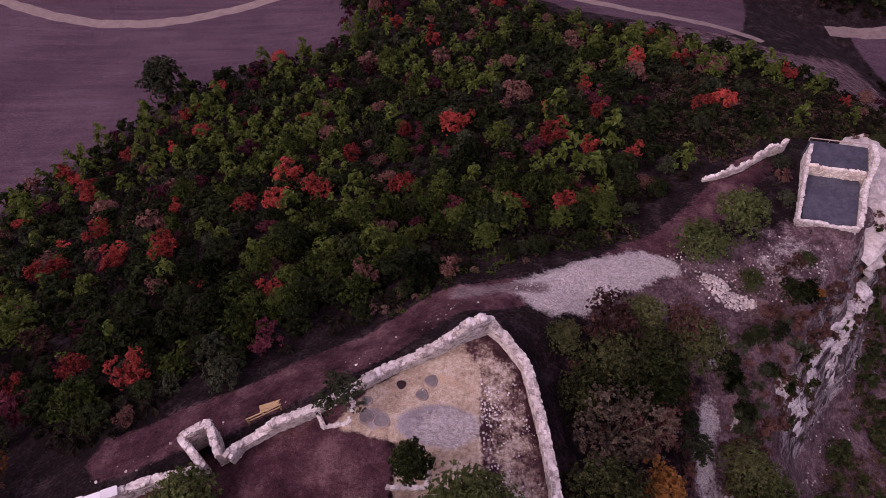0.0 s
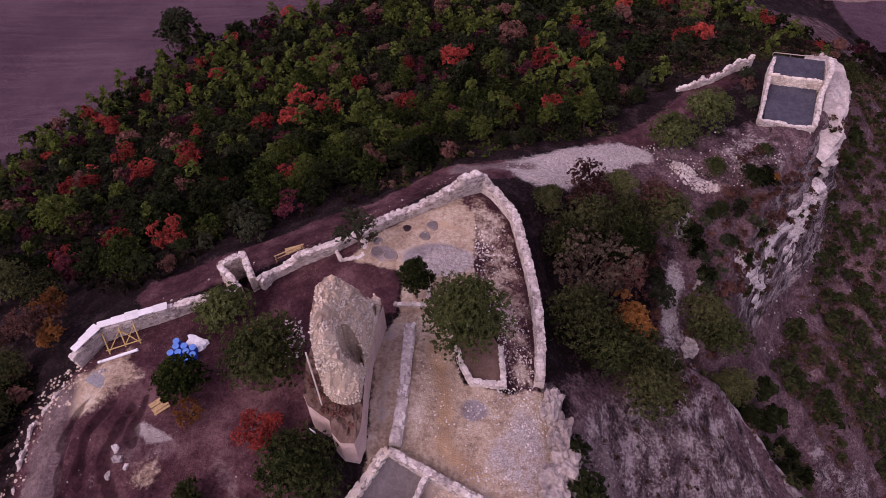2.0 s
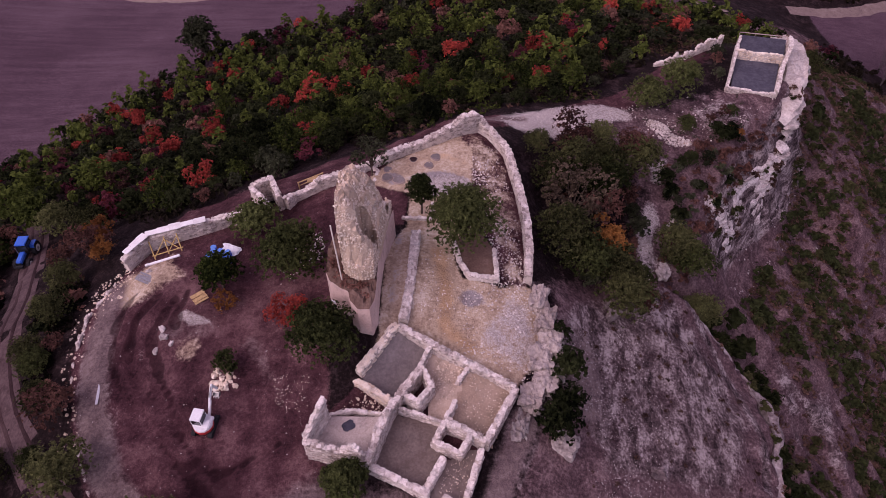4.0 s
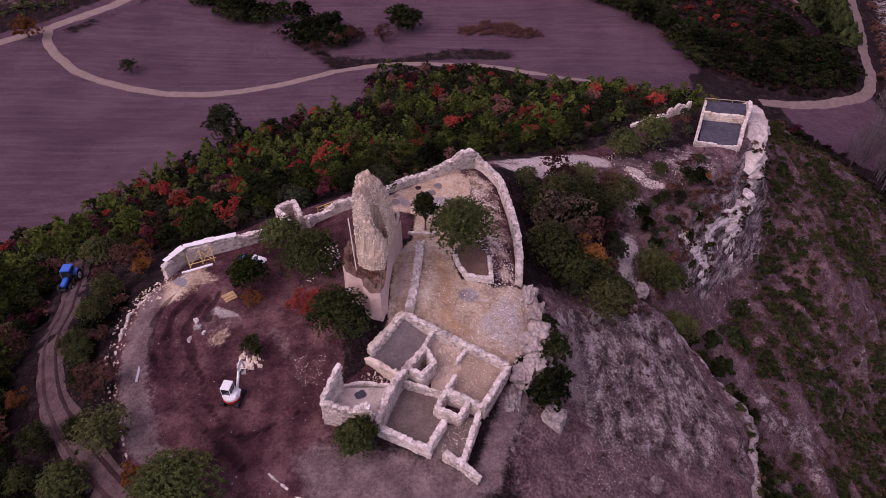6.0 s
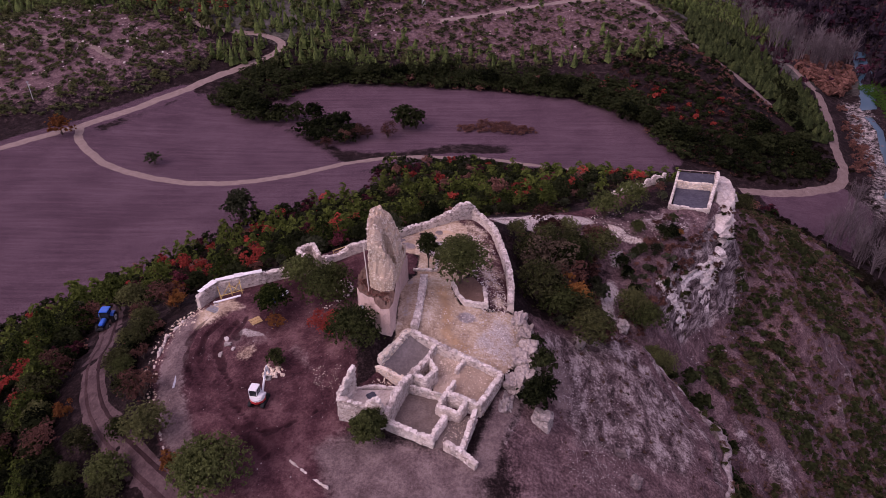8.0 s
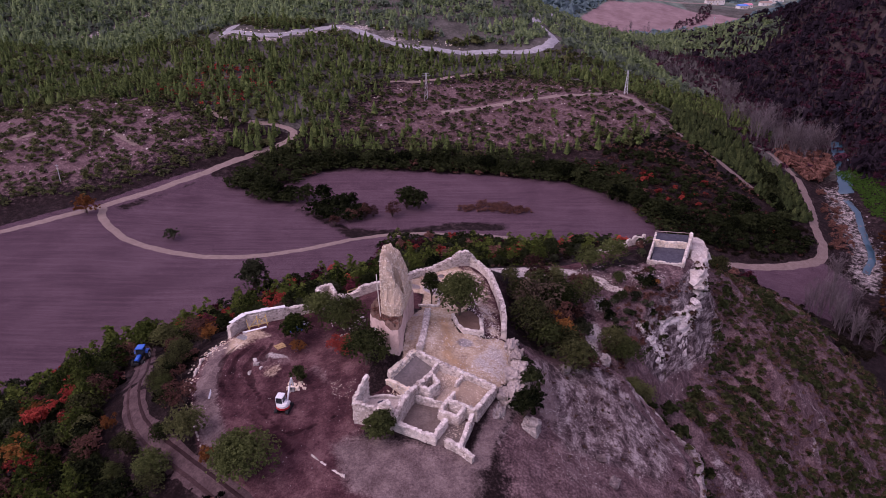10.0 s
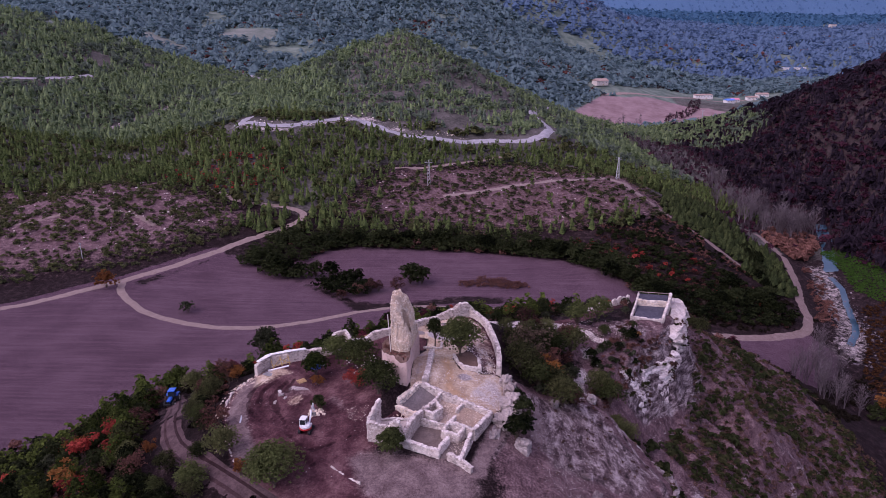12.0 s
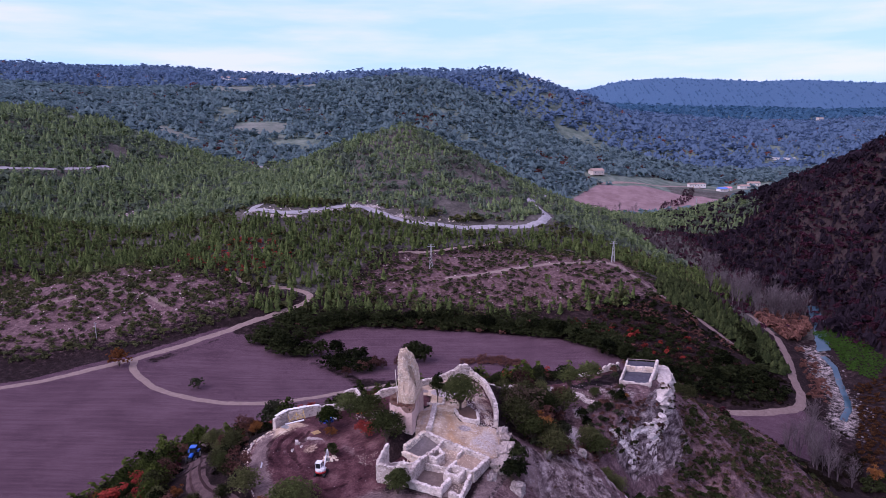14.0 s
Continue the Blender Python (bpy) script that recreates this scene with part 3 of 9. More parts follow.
    dusty = np.maximum(dusty, soft(np.hypot((x - 30.2) / 1.4, y - 35.6) - 0.6, 1.2) * 0.75)
    terrace = soft(off_poly(x, y, [(-9, -9.4), (1, -11.4), (4, -13), (4, -16), (2, -22), (-10, -17), (-13, -11)]), 4.0)
    court = np.maximum(court, dusty)
    for rut in RUTS:
        soil = np.maximum(soil, soft(off_line(x, y, rut) - 0.5, 0.6))
    rock = np.clip((slope - 1.0) / 0.5, 0, 1) * near * 0.8
    rock = np.maximum(rock, soft(off_poly(x, y, [(9, 1), (12, 9), (18, 12), (24, 15), (29, 6), (31, 0), (27, -8), (14, -8)]), 3.5) * 0.62)
    rock = np.maximum(rock, soft(off_line(x, y, [(8.5, 8), (9.3, 3), (8, -3), (5.5, -9)]) - 1.0, 1.0) * 0.9)
    rock = np.maximum(rock, np.clip((slope - 1.1) / 0.5, 0, 1) * 0.6)
    rock = np.maximum(rock, np.clip((ribs(x, y) - 0.80) / 0.14, 0, 1) * np.clip(-off_poly(x, y, EAST_SLOPE) / 5, 0, 1) * (0.42 + 0.3 * grain(x, y, 9.0, 3, 85)))
    rock = np.maximum(rock, soft(off_line(x, y, [(24.6, 15.4), (26.8, 12.2), (28.7, 8.0), (30.2, 3.6), (31.4, -1.0), (30.4, -6.2)]) - 0.5, 1.2) * 0.9)
    rock = rock * (1 - court) * (1 - 0.8 * loose) * (1 - soft(off_poly(x, y, YARD_EDGE) + 1, 1.5))
    heath = np.maximum(soft(off_poly(x, y, EAST_HEATH), 5.0), soft(off_poly(x, y, MOOR_HEATH) + 12, 40.0) * 0.90)
    heath = np.maximum(heath, soft(off_poly(x, y, BENCH_HEATH) + 12, 40.0) * 0.90)
    heath = np.maximum(heath, soft(off_poly(x, y, [(66, 105), (82, 97), (100, 106), (98, 134), (74, 124), (60, 134), (40, 140), (46, 124), (56, 115)]), 6.0) * 0.62)
    soil = soil * (1 - 0.5 * terrace)
    loam = np.maximum(terrace * 0.9, soft(off_line(x, y, [(-30.6, 8), (-30.4, 2), (-29, -4), (-26.5, -9), (-24, -12)]) - 1.5, 1.8) * 0.8)
    loam = np.maximum(loam, soft(off_line(x, y, [(-16.6, 2.0), (-14.6, -1.4)]) - 0.9, 3.0) * 0.55)
    loam = np.maximum(loam, soft(np.hypot((x + 22.6) / 1.2, y - 3.2) - 2.4, 3.0) * 0.48)
    loam = np.maximum(loam, soft(np.hypot((x - 12.6) / 1.0, (y - 0.5) / 2.4) - 1.9, 2.4) * 0.85)
    loam = np.maximum(loam, soft(off_line(x, y, [(1.5, 34.2), (5, 34.6), (9, 34.8)]) - 0.9, 1.6) * 0.85)
    loam = np.maximum(loam, soft(off_line(x, y, [(6.6, -4.4), (5.2, -8.0), (3.8, -12.6)]) - 1.2, 1.6) * 0.85)
    court = np.maximum(court, soft(off_poly(x, y, EAST_COURT), 2.5) * 0.50)
    dark_ground = np.zeros_like(x)
    for rut in RUTS:
        dark_ground = np.maximum(dark_ground, soft(off_line(x, y, rut) - 0.26 - 0.3 * grain(x, y, 2.0, 2, 19), 0.5))
    dark_ground = np.maximum(dark_ground, soft(np.hypot((x + 17) / 1.5, y + 11) - 3.0, 4.0) * 0.42)
    dark_ground = np.maximum(dark_ground, soft(off_line(x, y, [(-25.6, 6.4), (-24.8, 4.2)]) - 0.8, 1.6) * 0.6)
    # darkens the ground all over the hillside beyond the river
    dark_ground = np.maximum(dark_ground, np.clip((x - 206) / 12, 0, 1) * (y > 60) * (y < 700) * (x > 208 + np.maximum(0, y - 300) * 0.10))
    bare = np.maximum.reduce([soil, court, gravel, heath * 0.8, rock * 0.6]) * (1 - dark_ground)
    # inside the house: bare soil, plus wall shadow painted in as less sand
    house = soft(off_poly(x, y, [(-9.5, -5), (-6.6, -2), (-4, 2), (5.6, -2.6), (1.4, -12), (-5.6, -9.2)]), 0.8)
    court = court * (1 - 0.52 * house)
    soil = np.maximum(soil, house)
    gravel = np.maximum(gravel, soft(off_poly(x, y, [(-32, 6), (-29, 7), (-28, 0), (-26, -6), (-28, -10), (-32, -2)]), 3.0) * 0.5)
    screed = np.maximum(soft(np.hypot((x + 0.3) / 2.0, y - 19.8) - 1.5, 1.2), soft(np.hypot((x + 5.2) / 1.3, y - 20.3) - 0.9, 0.8) * 0.8)
    screed = np.maximum(screed, soft(np.hypot((x - 2.4) / 1.4, y - 5.9) - 0.9, 0.9) * 0.8)
    screed = np.maximum(screed, soft(off_line(x, y, [(-4.3, 13), (-4.3, 9), (-4.4, 4)]) - 0.5, 1.2) * 0.55)
    ochre = np.maximum(soft(np.abs(np.hypot((x + 0.6) / 1.35, y - 20.3) - 3.0) - 0.5, 1.5) * 0.62, soft(np.hypot(x - 6.2, (y - 10.2) / 1.5) - 0.8, 1.0) * 0.7)
    ochre = np.maximum(ochre, soft(off_line(x, y, [(-0.6, 11), (0.2, 7), (0.2, 3), (2.4, 1.4)]) - 1.2, 2.0) * 0.62) * court
    return dict(loam=loam, screed=screed, ochre=ochre, stubble=stubble, wood=wood, far_haze=far_haze, meadow=meadow, dark_ground=dark_ground, bare=bare, heath=heath, field=field, soil=soil, sand=court, gravel=gravel, rock=rock)


SLAB_RIM = [(24.0, 14.0), (27.0, 12.6), (28.9, 10.6), (30.4, 8.8), (31.9, 6.4), (33.4, 4.0), (34.0, 1.4), (33.7, -1.2), (32.2, -4.0), (31.6, -8.0), (30.2, -13.0)]
EAST_SLOPE = [(40, 24), (36, 14), (37, 4), (33, -6), (40, -25), (70, -25), (95, 0), (105, 60), (95, 100), (70, 80), (60, 72), (53, 62), (53, 50), (50, 40), (45, 30)]


def ribs(x, y):
    """Eroded rock ribs that run down the steep east slope, 0 in the hollows to 1 on the crests."""
    return 1 - np.abs(grain(0.8 * x + 0.6 * y + 1.5 * grain(x, y, 14.0, 2, 83), (0.6 * x - 0.8 * y) / 4.5, 7.5, 3, 81))


RUTS = [[(-27.5, 8.6), (-29.0, 6.0), (-29.2, 3.4), (-28.8, 0.7), (-27.0, -2.2), (-24.3, -4.9), (-22.2, -7.1), (-17, -12)], [(-26.0, 7.2), (-27.6, 4.6), (-27.4, 1.3), (-25.9, -1.3), (-22.9, -4.3), (-20.5, -7.0), (-15.5, -11)],
        [(-24.4, 6.8), (-25.6, 3.6), (-25.4, 1.4), (-24.1, -0.9), (-22.6, -3.2), (-20.8, -6.4)], [(-23.4, 7.6), (-24.0, 5.4), (-23.6, 3.6)], [(-13, -7), (-16.5, -9), (-21, -8.5)]]


def make_land():
    xx, yy = np.meshgrid(GX, GY)
    x, y = xx.ravel(), yy.ravel()
    z = base_land(x, y)
    zz = z.reshape(xx.shape)
    gy, gx = np.gradient(zz, GY, GX)
    slope = np.hypot(gx, gy)
    keep = np.clip(np.minimum(np.minimum(off_poly(x, y, COURT), off_poly(x, y, EAST_COURT)), off_poly(x, y, YARD_EDGE)) / 3, 0.08, 1).reshape(xx.shape)
    flat = np.ones_like(xx)
    for p in (LEFT_FIELD, INNER_FIELD, UPPER_FIELD, EAST_FIELD):
        flat = np.minimum(flat, np.clip(off_poly(x, y, p) / 6, 0.04, 1).reshape(xx.shape))
    far = np.clip((np.hypot(xx, yy - 20) - 110) / 300, 0, 1)
    # the rock slab breaks off to a dark hollow along its east rim
    past = off_poly(x, y, SLAB_RIM + [(15, -13), (15, 14)]).reshape(xx.shape)
    beyond = (xx > 22) & (past > 0) & (yy > -16) & (yy < 17)
    zz = zz - beyond * 5.0 * np.clip(past / 2.2, 0, 1) * np.clip((15 - past) / 11, 0, 1) * np.clip((17 - yy) / 3, 0, 1) * np.clip((yy + 16) / 3, 0, 1)
    eroded = np.clip(-off_poly(x, y, EAST_SLOPE) / 5, 0, 1)
    zz = zz + (eroded * 2.6 * (ribs(x, y) - 0.6)).reshape(xx.shape)
    rough = np.clip((slope - 0.5) / 0.5, 0, 1) * (1 - far)
    crag = 1 - np.abs(grain(x * 1.0 + y * 0.6, y - x * 0.4, 5.5, 4, 7).reshape(xx.shape))
    zz = zz + keep * flat * (0.35 * grain(x, y, 6.0, 4, 3).reshape(xx.shape) + rough * 2.0 * (crag - 0.55) + far * 7 * grain(x, y, 160.0, 5, 11).reshape(xx.shape))
    for bx, by, br, bh in ((-21.6, 2.2, 1.9, 0.5), (-24.4, 2.6, 1.3, 0.5), (-21.4, 4.2, 1.5, 0.4), (-12.4, -3.0, 1.6, 0.35), (-18.3, -1.6, 1.0, 0.3), (27.0, 36.8, 1.3, 0.7), (-27.5, 8.5, 2.0, 0.3)):
        zz = zz + bh * np.exp(-((xx - bx) ** 2 + (yy - by) ** 2) / br ** 2)
    room = inside(x, y, [(38.0, 45.4), (44.0, 44.8), (48.4, 55.6), (41.8, 56.8)]).reshape(xx.shape)
    zz = np.where(room, np.minimum(zz, -8.2), zz)
    # wheel ruts of the yard
    for rut in RUTS:
        apart = off_line(x, y, rut).reshape(xx.shape)
        zz = zz - 0.24 * np.exp(-(apart / 0.42) ** 2) + 0.12 * np.exp(-((apart - 0.95) / 0.4) ** 2)
    # farm terraces on the far slopes
    terr = np.clip((yy - 250) / 60, 0, 1) * np.clip(slope * 6, 0, 1) * (zz > -50) * (xx < 130)
    step = 3.2
    q = zz / step
    fq = q - np.floor(q)
    zz = zz + terr * 0.6 * step * (np.clip((fq - 0.35) / 0.3, 0, 1) - fq)
    return xx, yy, zz, slope


LX, LY, LZ, LSLOPE = make_land()


def ground_z(x, y):
    """Height of the ground sheet at plan places."""
    x, y = np.asarray(x, float), np.asarray(y, float)
    i = np.clip(np.searchsorted(GX, x) - 1, 0, len(GX) - 2)
    j = np.clip(np.searchsorted(GY, y) - 1, 0, len(GY) - 2)
    u, v = (x - GX[i]) / (GX[i + 1] - GX[i]), (y - GY[j]) / (GY[j + 1] - GY[j])
    return (LZ[j, i] * (1 - u) + LZ[j, i + 1] * u) * (1 - v) + (LZ[j + 1, i] * (1 - u) + LZ[j + 1, i + 1] * u) * v


def gz(x, y):
    return float(ground_z(x, y))
def mesh_object(name, verts, faces, mats, parent=None, smooth=False, slots=None):
    me = bpy.data.meshes.new(name)
    me.from_pydata(verts.tolist() if isinstance(verts, np.ndarray) else verts, [], faces.tolist() if isinstance(faces, np.ndarray) else faces)
    for m in (mats if isinstance(mats, (list, tuple)) else [mats]):
        me.materials.append(m)
    if slots is not None:
        me.polygons.foreach_set("material_index", slots)
    if smooth:
        me.polygons.foreach_set("use_smooth", [True] * len(me.polygons))
    me.update()
    ob = new(name, me)
    ob.parent = parent
    return ob


def lay_ground():
    rows, cols = LX.shape
    v = np.stack([LX.ravel(), LY.ravel(), LZ.ravel()], 1)
    k = (np.arange(rows - 1)[:, None] * cols + np.arange(cols - 1)[None, :]).ravel()
    f = np.stack([k, k + 1, k + cols + 1, k + cols], 1)
    ob = mesh_object("ground", v, f, M_GROUND, smooth=True)
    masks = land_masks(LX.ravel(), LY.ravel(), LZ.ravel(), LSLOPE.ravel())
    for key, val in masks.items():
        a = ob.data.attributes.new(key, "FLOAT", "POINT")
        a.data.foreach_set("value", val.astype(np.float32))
    tagged(ob, "rocky hill, ploughed fields and wooded hills", "ground", kind="structure")
    return ob


lay_ground()


def strip_road(name, line, width, mat, label, lift=0.12, category="road"):
    """A road laid on the land along a plan line, with ragged edges."""
    pts = []
    for (x0, y0), (x1, y1) in zip(line, line[1:]):
        n = max(2, int(math.hypot(x1 - x0, y1 - y0) / 2.0))
        pts += [(x0 + (x1 - x0) * i / n, y0 + (y1 - y0) * i / n) for i in range(n)]
    pts.append(line[-1])
    p = np.array(pts)
    for _ in range(6):
        p[1:-1] = (p[:-2] + 2 * p[1:-1] + p[2:]) / 4
    d = np.gradient(p, axis=0)
    d /= np.linalg.norm(d, axis=1)[:, None] + 1e-9
    nrm = np.stack([-d[:, 1], d[:, 0]], 1)
    verts, faces, cols = [], [], 5
    for i, (q, n) in enumerate(zip(p, nrm)):
        for j in range(cols):
            s = (j / (cols - 1) - 0.5) * width
            if j in (0, cols - 1):
                s *= 1 + 0.18 * math.sin(i * 1.7 + j) * math.sin(i * 0.61)
            x, y = q[0] + n[0] * s, q[1] + n[1] * s
            verts.append((x, y, gz(x, y) + (lift if 0 < j < cols - 1 else lift * 0.3)))
    for i in range(len(p) - 1):
        for j in range(cols - 1):
            a = i * cols + j
            faces.append((a, a + 1, a + cols + 1, a + cols))
    ob = mesh_object(name, verts, faces, mat, smooth=True)
    return tagged(ob, label, category, kind="structure")
# ================= tracks and roads =================
strip_road("road_west", [(-260, 110), (-200, 145), (-180, 158), (-167, 166), (-155, 175), (-140, 189), (-125, 203), (-110, 220), (-100, 235), (-89, 249), (-79, 257), (-76, 266), (-84, 274), (-101, 276), (-115, 278), (-135, 290)],
           3.7, M_TRACK, "pale dirt track winding between ploughed fields")
strip_road("road_loop", [(-140, 189), (-138, 181), (-132, 172), (-119, 159), (-103, 152), (-87, 148), (-71, 148.5), (-58, 152), (-47, 157), (-35, 164.5), (-17, 169), (0, 167), (16, 166), (30, 157), (40, 149), (54, 142), (65, 137), (72, 129)],
           3.1, M_TRACK, "pale dirt track curving round the field")
strip_road("road_pass_upper", [(-410, 520), (-385, 540), (-361, 565), (-345, 590)], 7.0, M_ASPHALT, "worn grey mountain road on the west hill", 0.35)
strip_road("road_pass_far", [(-290, 765), (-277, 769), (-247, 763), (-212, 733), (-196, 690)], 7.0, M_ASPHALT, "far bend of the grey mountain road", 0.35)
strip_road("road_terrace", [(-4, 296), (10, 300), (28, 306), (56, 313), (86, 318), (101, 314), (106, 300), (112, 284)], 4.0, M_EARTHPALE, "grassy brown terrace track across the slope", 0.15)
strip_road("road_slope", [(101, 314), (106, 296), (116, 272), (126, 244), (136, 222)], 4.0, M_EARTHPALE, "eroded brown track down the slope", 0.15)
strip_road("road_bench", [(-228, 232), (-204, 244), (-186, 256), (-158, 250), (-146, 240)], 3.0, M_EARTHPALE, "faint path over the dry benches", 0.15)
strip_road("road_pass", [(-150, 436), (-151, 410), (-147, 392), (-126, 387), (-109, 390), (-95, 412), (-79, 424), (-65, 422), (-46, 411), (-25, 402), (0, 408), (25, 414), (55, 418), (70, 430), (80, 460), (80, 500), (72, 545), (90, 600), (120, 680)],
           7.0, M_ASPHALT, "worn grey mountain road with pale shoulders", 0.35)
strip_road("road_lane", [(-37, 340), (-15, 347), (19, 368), (45, 391)], 3.0, M_TRACK, "narrow pale lane across the scrub slope", 0.2)
strip_road("road_river", [(172, 300), (173, 287), (176, 262), (167, 228), (153, 196), (147, 175), (140, 163), (130, 157), (120, 152.5), (110, 150), (98, 149)],
           3.9, M_EARTHPALE, "wide dirt track beside the stony river")
strip_road("road_hill", [(-54, 32), (-49, 23), (-45.6, 15), (-43.8, 10), (-42.5, 5), (-40, -1), (-34, -8), (-27, -14), (-16, -22)], 3.2, M_HILLTRACK, "rutted earth track below the castle yard", 0.08)
for side in (-0.75, 0.75):
    strip_road("wheel_rut", [(-54 + side, 32), (-49 + side, 23), (-45.6 + side, 15), (-43.8 + side, 10), (-42.5 + side, 5), (-40 + side, -1 + side * 0.4), (-34 + side * 0.7, -8 + side * 0.7), (-27 + side * 0.6, -14 + side * 0.8), (-16 + side * 0.5, -22 + side)], 0.55, M_EARTH, "dark wheel rut in the earth track", 0.11, "rut")
strip_road("road_village", [(215, 935), (260, 960), (320, 985), (380, 1010), (460, 1020)], 7.0, M_TRACK, "pale lane to the hamlet", 0.5)


# ================= masonry =================
def stone_mesh(i, rng):
    """A worn block: a cube cut twice, rounded and dented."""
    bm = bmesh.new()
    bmesh.ops.create_cube(bm, size=1.0)
    bmesh.ops.subdivide_edges(bm, edges=bm.edges[:], cuts=1, use_grid_fill=True)
    for v in bm.verts:
        c = v.co
        far = max(abs(c.x), abs(c.y), abs(c.z))
        r = c.length
        c *= 1 - 0.30 * max(0, (r - far)) / r
        c += Vector((rng.uniform(-1, 1), rng.uniform(-1, 1), rng.uniform(-1, 1))) * 0.07
    me = bpy.data.meshes.new("stone")
    bm.to_mesh(me)
    bm.free()
    return me


_r = random.Random(5)
STONES = [stone_mesh(i, _r) for i in range(10)]
STONES_WARM = []
for me in STONES:
    me.materials.append(M_STONE)
    w = me.copy()
    w.materials.clear()
    w.materials.append(M_STONE_WARM)
    STONES_WARM.append(w)


def lay_stones(parent, places, stones=STONES, name="stone", most=110):
    """places: (x, y, z, sx, sy, sz, turn, tilt). The top courses are parts, the rest one joined part."""
    rest_v, rest_f, base = [], [], 0
    for k, (x, y, z, sx, sy, sz, turn, tilt) in enumerate(places):
        m = Matrix.LocRotScale((x, y, z), Euler((tilt, tilt * 0.7, turn)), (sx, sy, sz))
        me = stones[(k * 7) % len(stones)]
        if k < most:
            ob = new(name, me)
            ob.parent = parent
            ob.matrix_basis = m
        else:
            jog = random.Random(k)
            rest_v += [tuple(m @ Vector((a * jog.uniform(0.36, 0.5), b * jog.uniform(0.36, 0.5), c * jog.uniform(0.36, 0.5)))) for a in (-1, 1) for b in (-1, 1) for c in (-1, 1)]
            rest_f += [tuple(i + base for i in q) for q in ((0, 1, 3, 2), (4, 6, 7, 5), (0, 4, 5, 1), (2, 3, 7, 6), (0, 2, 6, 4), (1, 5, 7, 3))]
            base += 8
    if rest_v:
        ob = mesh_object("rubble", rest_v, rest_f, stones[0].materials[0], parent)
        tagged(ob, kind="stuff")


def along(pts, step):
    out = []
    for a, b in zip(pts, pts[1:]):
        a, b = np.array(a, float), np.array(b, float)
        n = max(1, int(np.linalg.norm((b - a)[:2]) / step))
        out += [a + (b - a) * i / n for i in range(n)]
    out.append(np.array(pts[-1], float))
    return np.array(out)


def rubble_wall(name, pts, thick, label, warm=False, rag=0.12, sink=0.8, faces=True, base=None, seed=0, size=0.25):
    """A ruined stone wall along (x, y, top) points: a mortar core, with courses of stones on both faces and along the top."""
    rng = random.Random(seed + 11)
    line = along(pts, 0.35)
    d = np.gradient(line[:, :2], axis=0)
    d /= np.linalg.norm(d, axis=1)[:, None] + 1e-9
    nrm = np.stack([-d[:, 1], d[:, 0]], 1)
    n = len(line)
    low = ground_z(line[:, 0], line[:, 1]) - sink if base is None else np.full(n, base)
    top = line[:, 2] + np.array([rag * (rng.random() - 0.6) + rag * 1.6 * noise.noise((line[i, 0] * 0.9, line[i, 1] * 0.9, seed)) for i in range(n)])
    prof = [(-0.5, 0.0), (-0.5, 0.33), (-0.49, 0.66), (-0.46, 0.93), (-0.2, 1.0), (0.2, 1.0), (0.46, 0.93), (0.49, 0.66), (0.5, 0.33), (0.5, 0.0)]
    w = len(prof)
    verts, fcs = [], []
    for i in range(n):
        for s, h in prof:
            o = s * (thick - 0.10) + 0.05 * (rng.random() - 0.5)
            z = low[i] + (top[i] - 0.05 - low[i]) * h + (0.06 * (rng.random() - 0.5) if h > 0.5 else 0)
            verts.append((line[i, 0] + nrm[i, 0] * o, line[i, 1] + nrm[i, 1] * o, z))
    for i in range(n - 1):
        for j in range(w - 1):
            a = i * w + j
            fcs.append((a, a + 1, a + w + 1, a + w))
    fcs.append(tuple(range(w)))
    fcs.append(tuple(range((n - 1) * w, n * w))[::-1])
    root = mesh_object(name, verts, fcs, M_MORTAR)
    tagged(root, label, "ruined wall", kind="structure")
    places = []
    length = np.concatenate([[0], np.cumsum(np.hypot(*np.diff(line[:, :2], axis=0).T))])
    at = lambda s: (np.interp(s, length, line[:, 0]), np.interp(s, length, line[:, 1]), np.interp(s, length, top), np.interp(s, length, nrm[:, 0]), np.interp(s, length, nrm[:, 1]), np.interp(s, length, low))
    total = length[-1]
    for _ in range(int(total * thick / 0.036)):
        x, y, z, nx, ny, lo = at(rng.uniform(0.02, total - 0.02))
        g = size * rng.choice((0.55, 0.7, 0.9, 1.1, 1.5))
        o = rng.uniform(-1, 1) * max(0.02, thick / 2 - g * 0.46)
        places.append((x + nx * o, y + ny * o, z - 0.095 + rng.uniform(-0.025, 0.025), g * rng.uniform(1.0, 1.5), g * rng.uniform(0.75, 1.0), g * rng.uniform(0.4, 0.6),
                       math.atan2(-nx, ny) + rng.uniform(-0.35, 0.35), rng.uniform(-0.10, 0.10)))
    if faces:
        high = float(np.mean(top - low)) - sink * 0.5 if base is None else float(np.mean(top - ground_z(line[:, 0], line[:, 1]))) + 0.3
        for _ in range(int(total * max(0.3, min(high, 4.5)) * 2 / 0.060)):
            x, y, z, nx, ny, lo = at(rng.uniform(0.02, total - 0.02))
            side = rng.choice((-1, 1))
            g = size * rng.choice((0.6, 0.8, 1.0, 1.25))
            zz = z - 0.08 - rng.random() * max(0.3, min(high, 4.5))
            o = side * (thick / 2 - 0.115)
            places.append((x + nx * o, y + ny * o, zz, g * rng.uniform(0.9, 1.4), 0.24 * rng.uniform(0.8, 1.2), g * rng.uniform(0.55, 0.8), math.atan2(-nx, ny) + rng.uniform(-0.12, 0.12), rng.uniform(-0.10, 0.10)))
    lay_stones(root, places, STONES_WARM if warm else STONES)
    return root


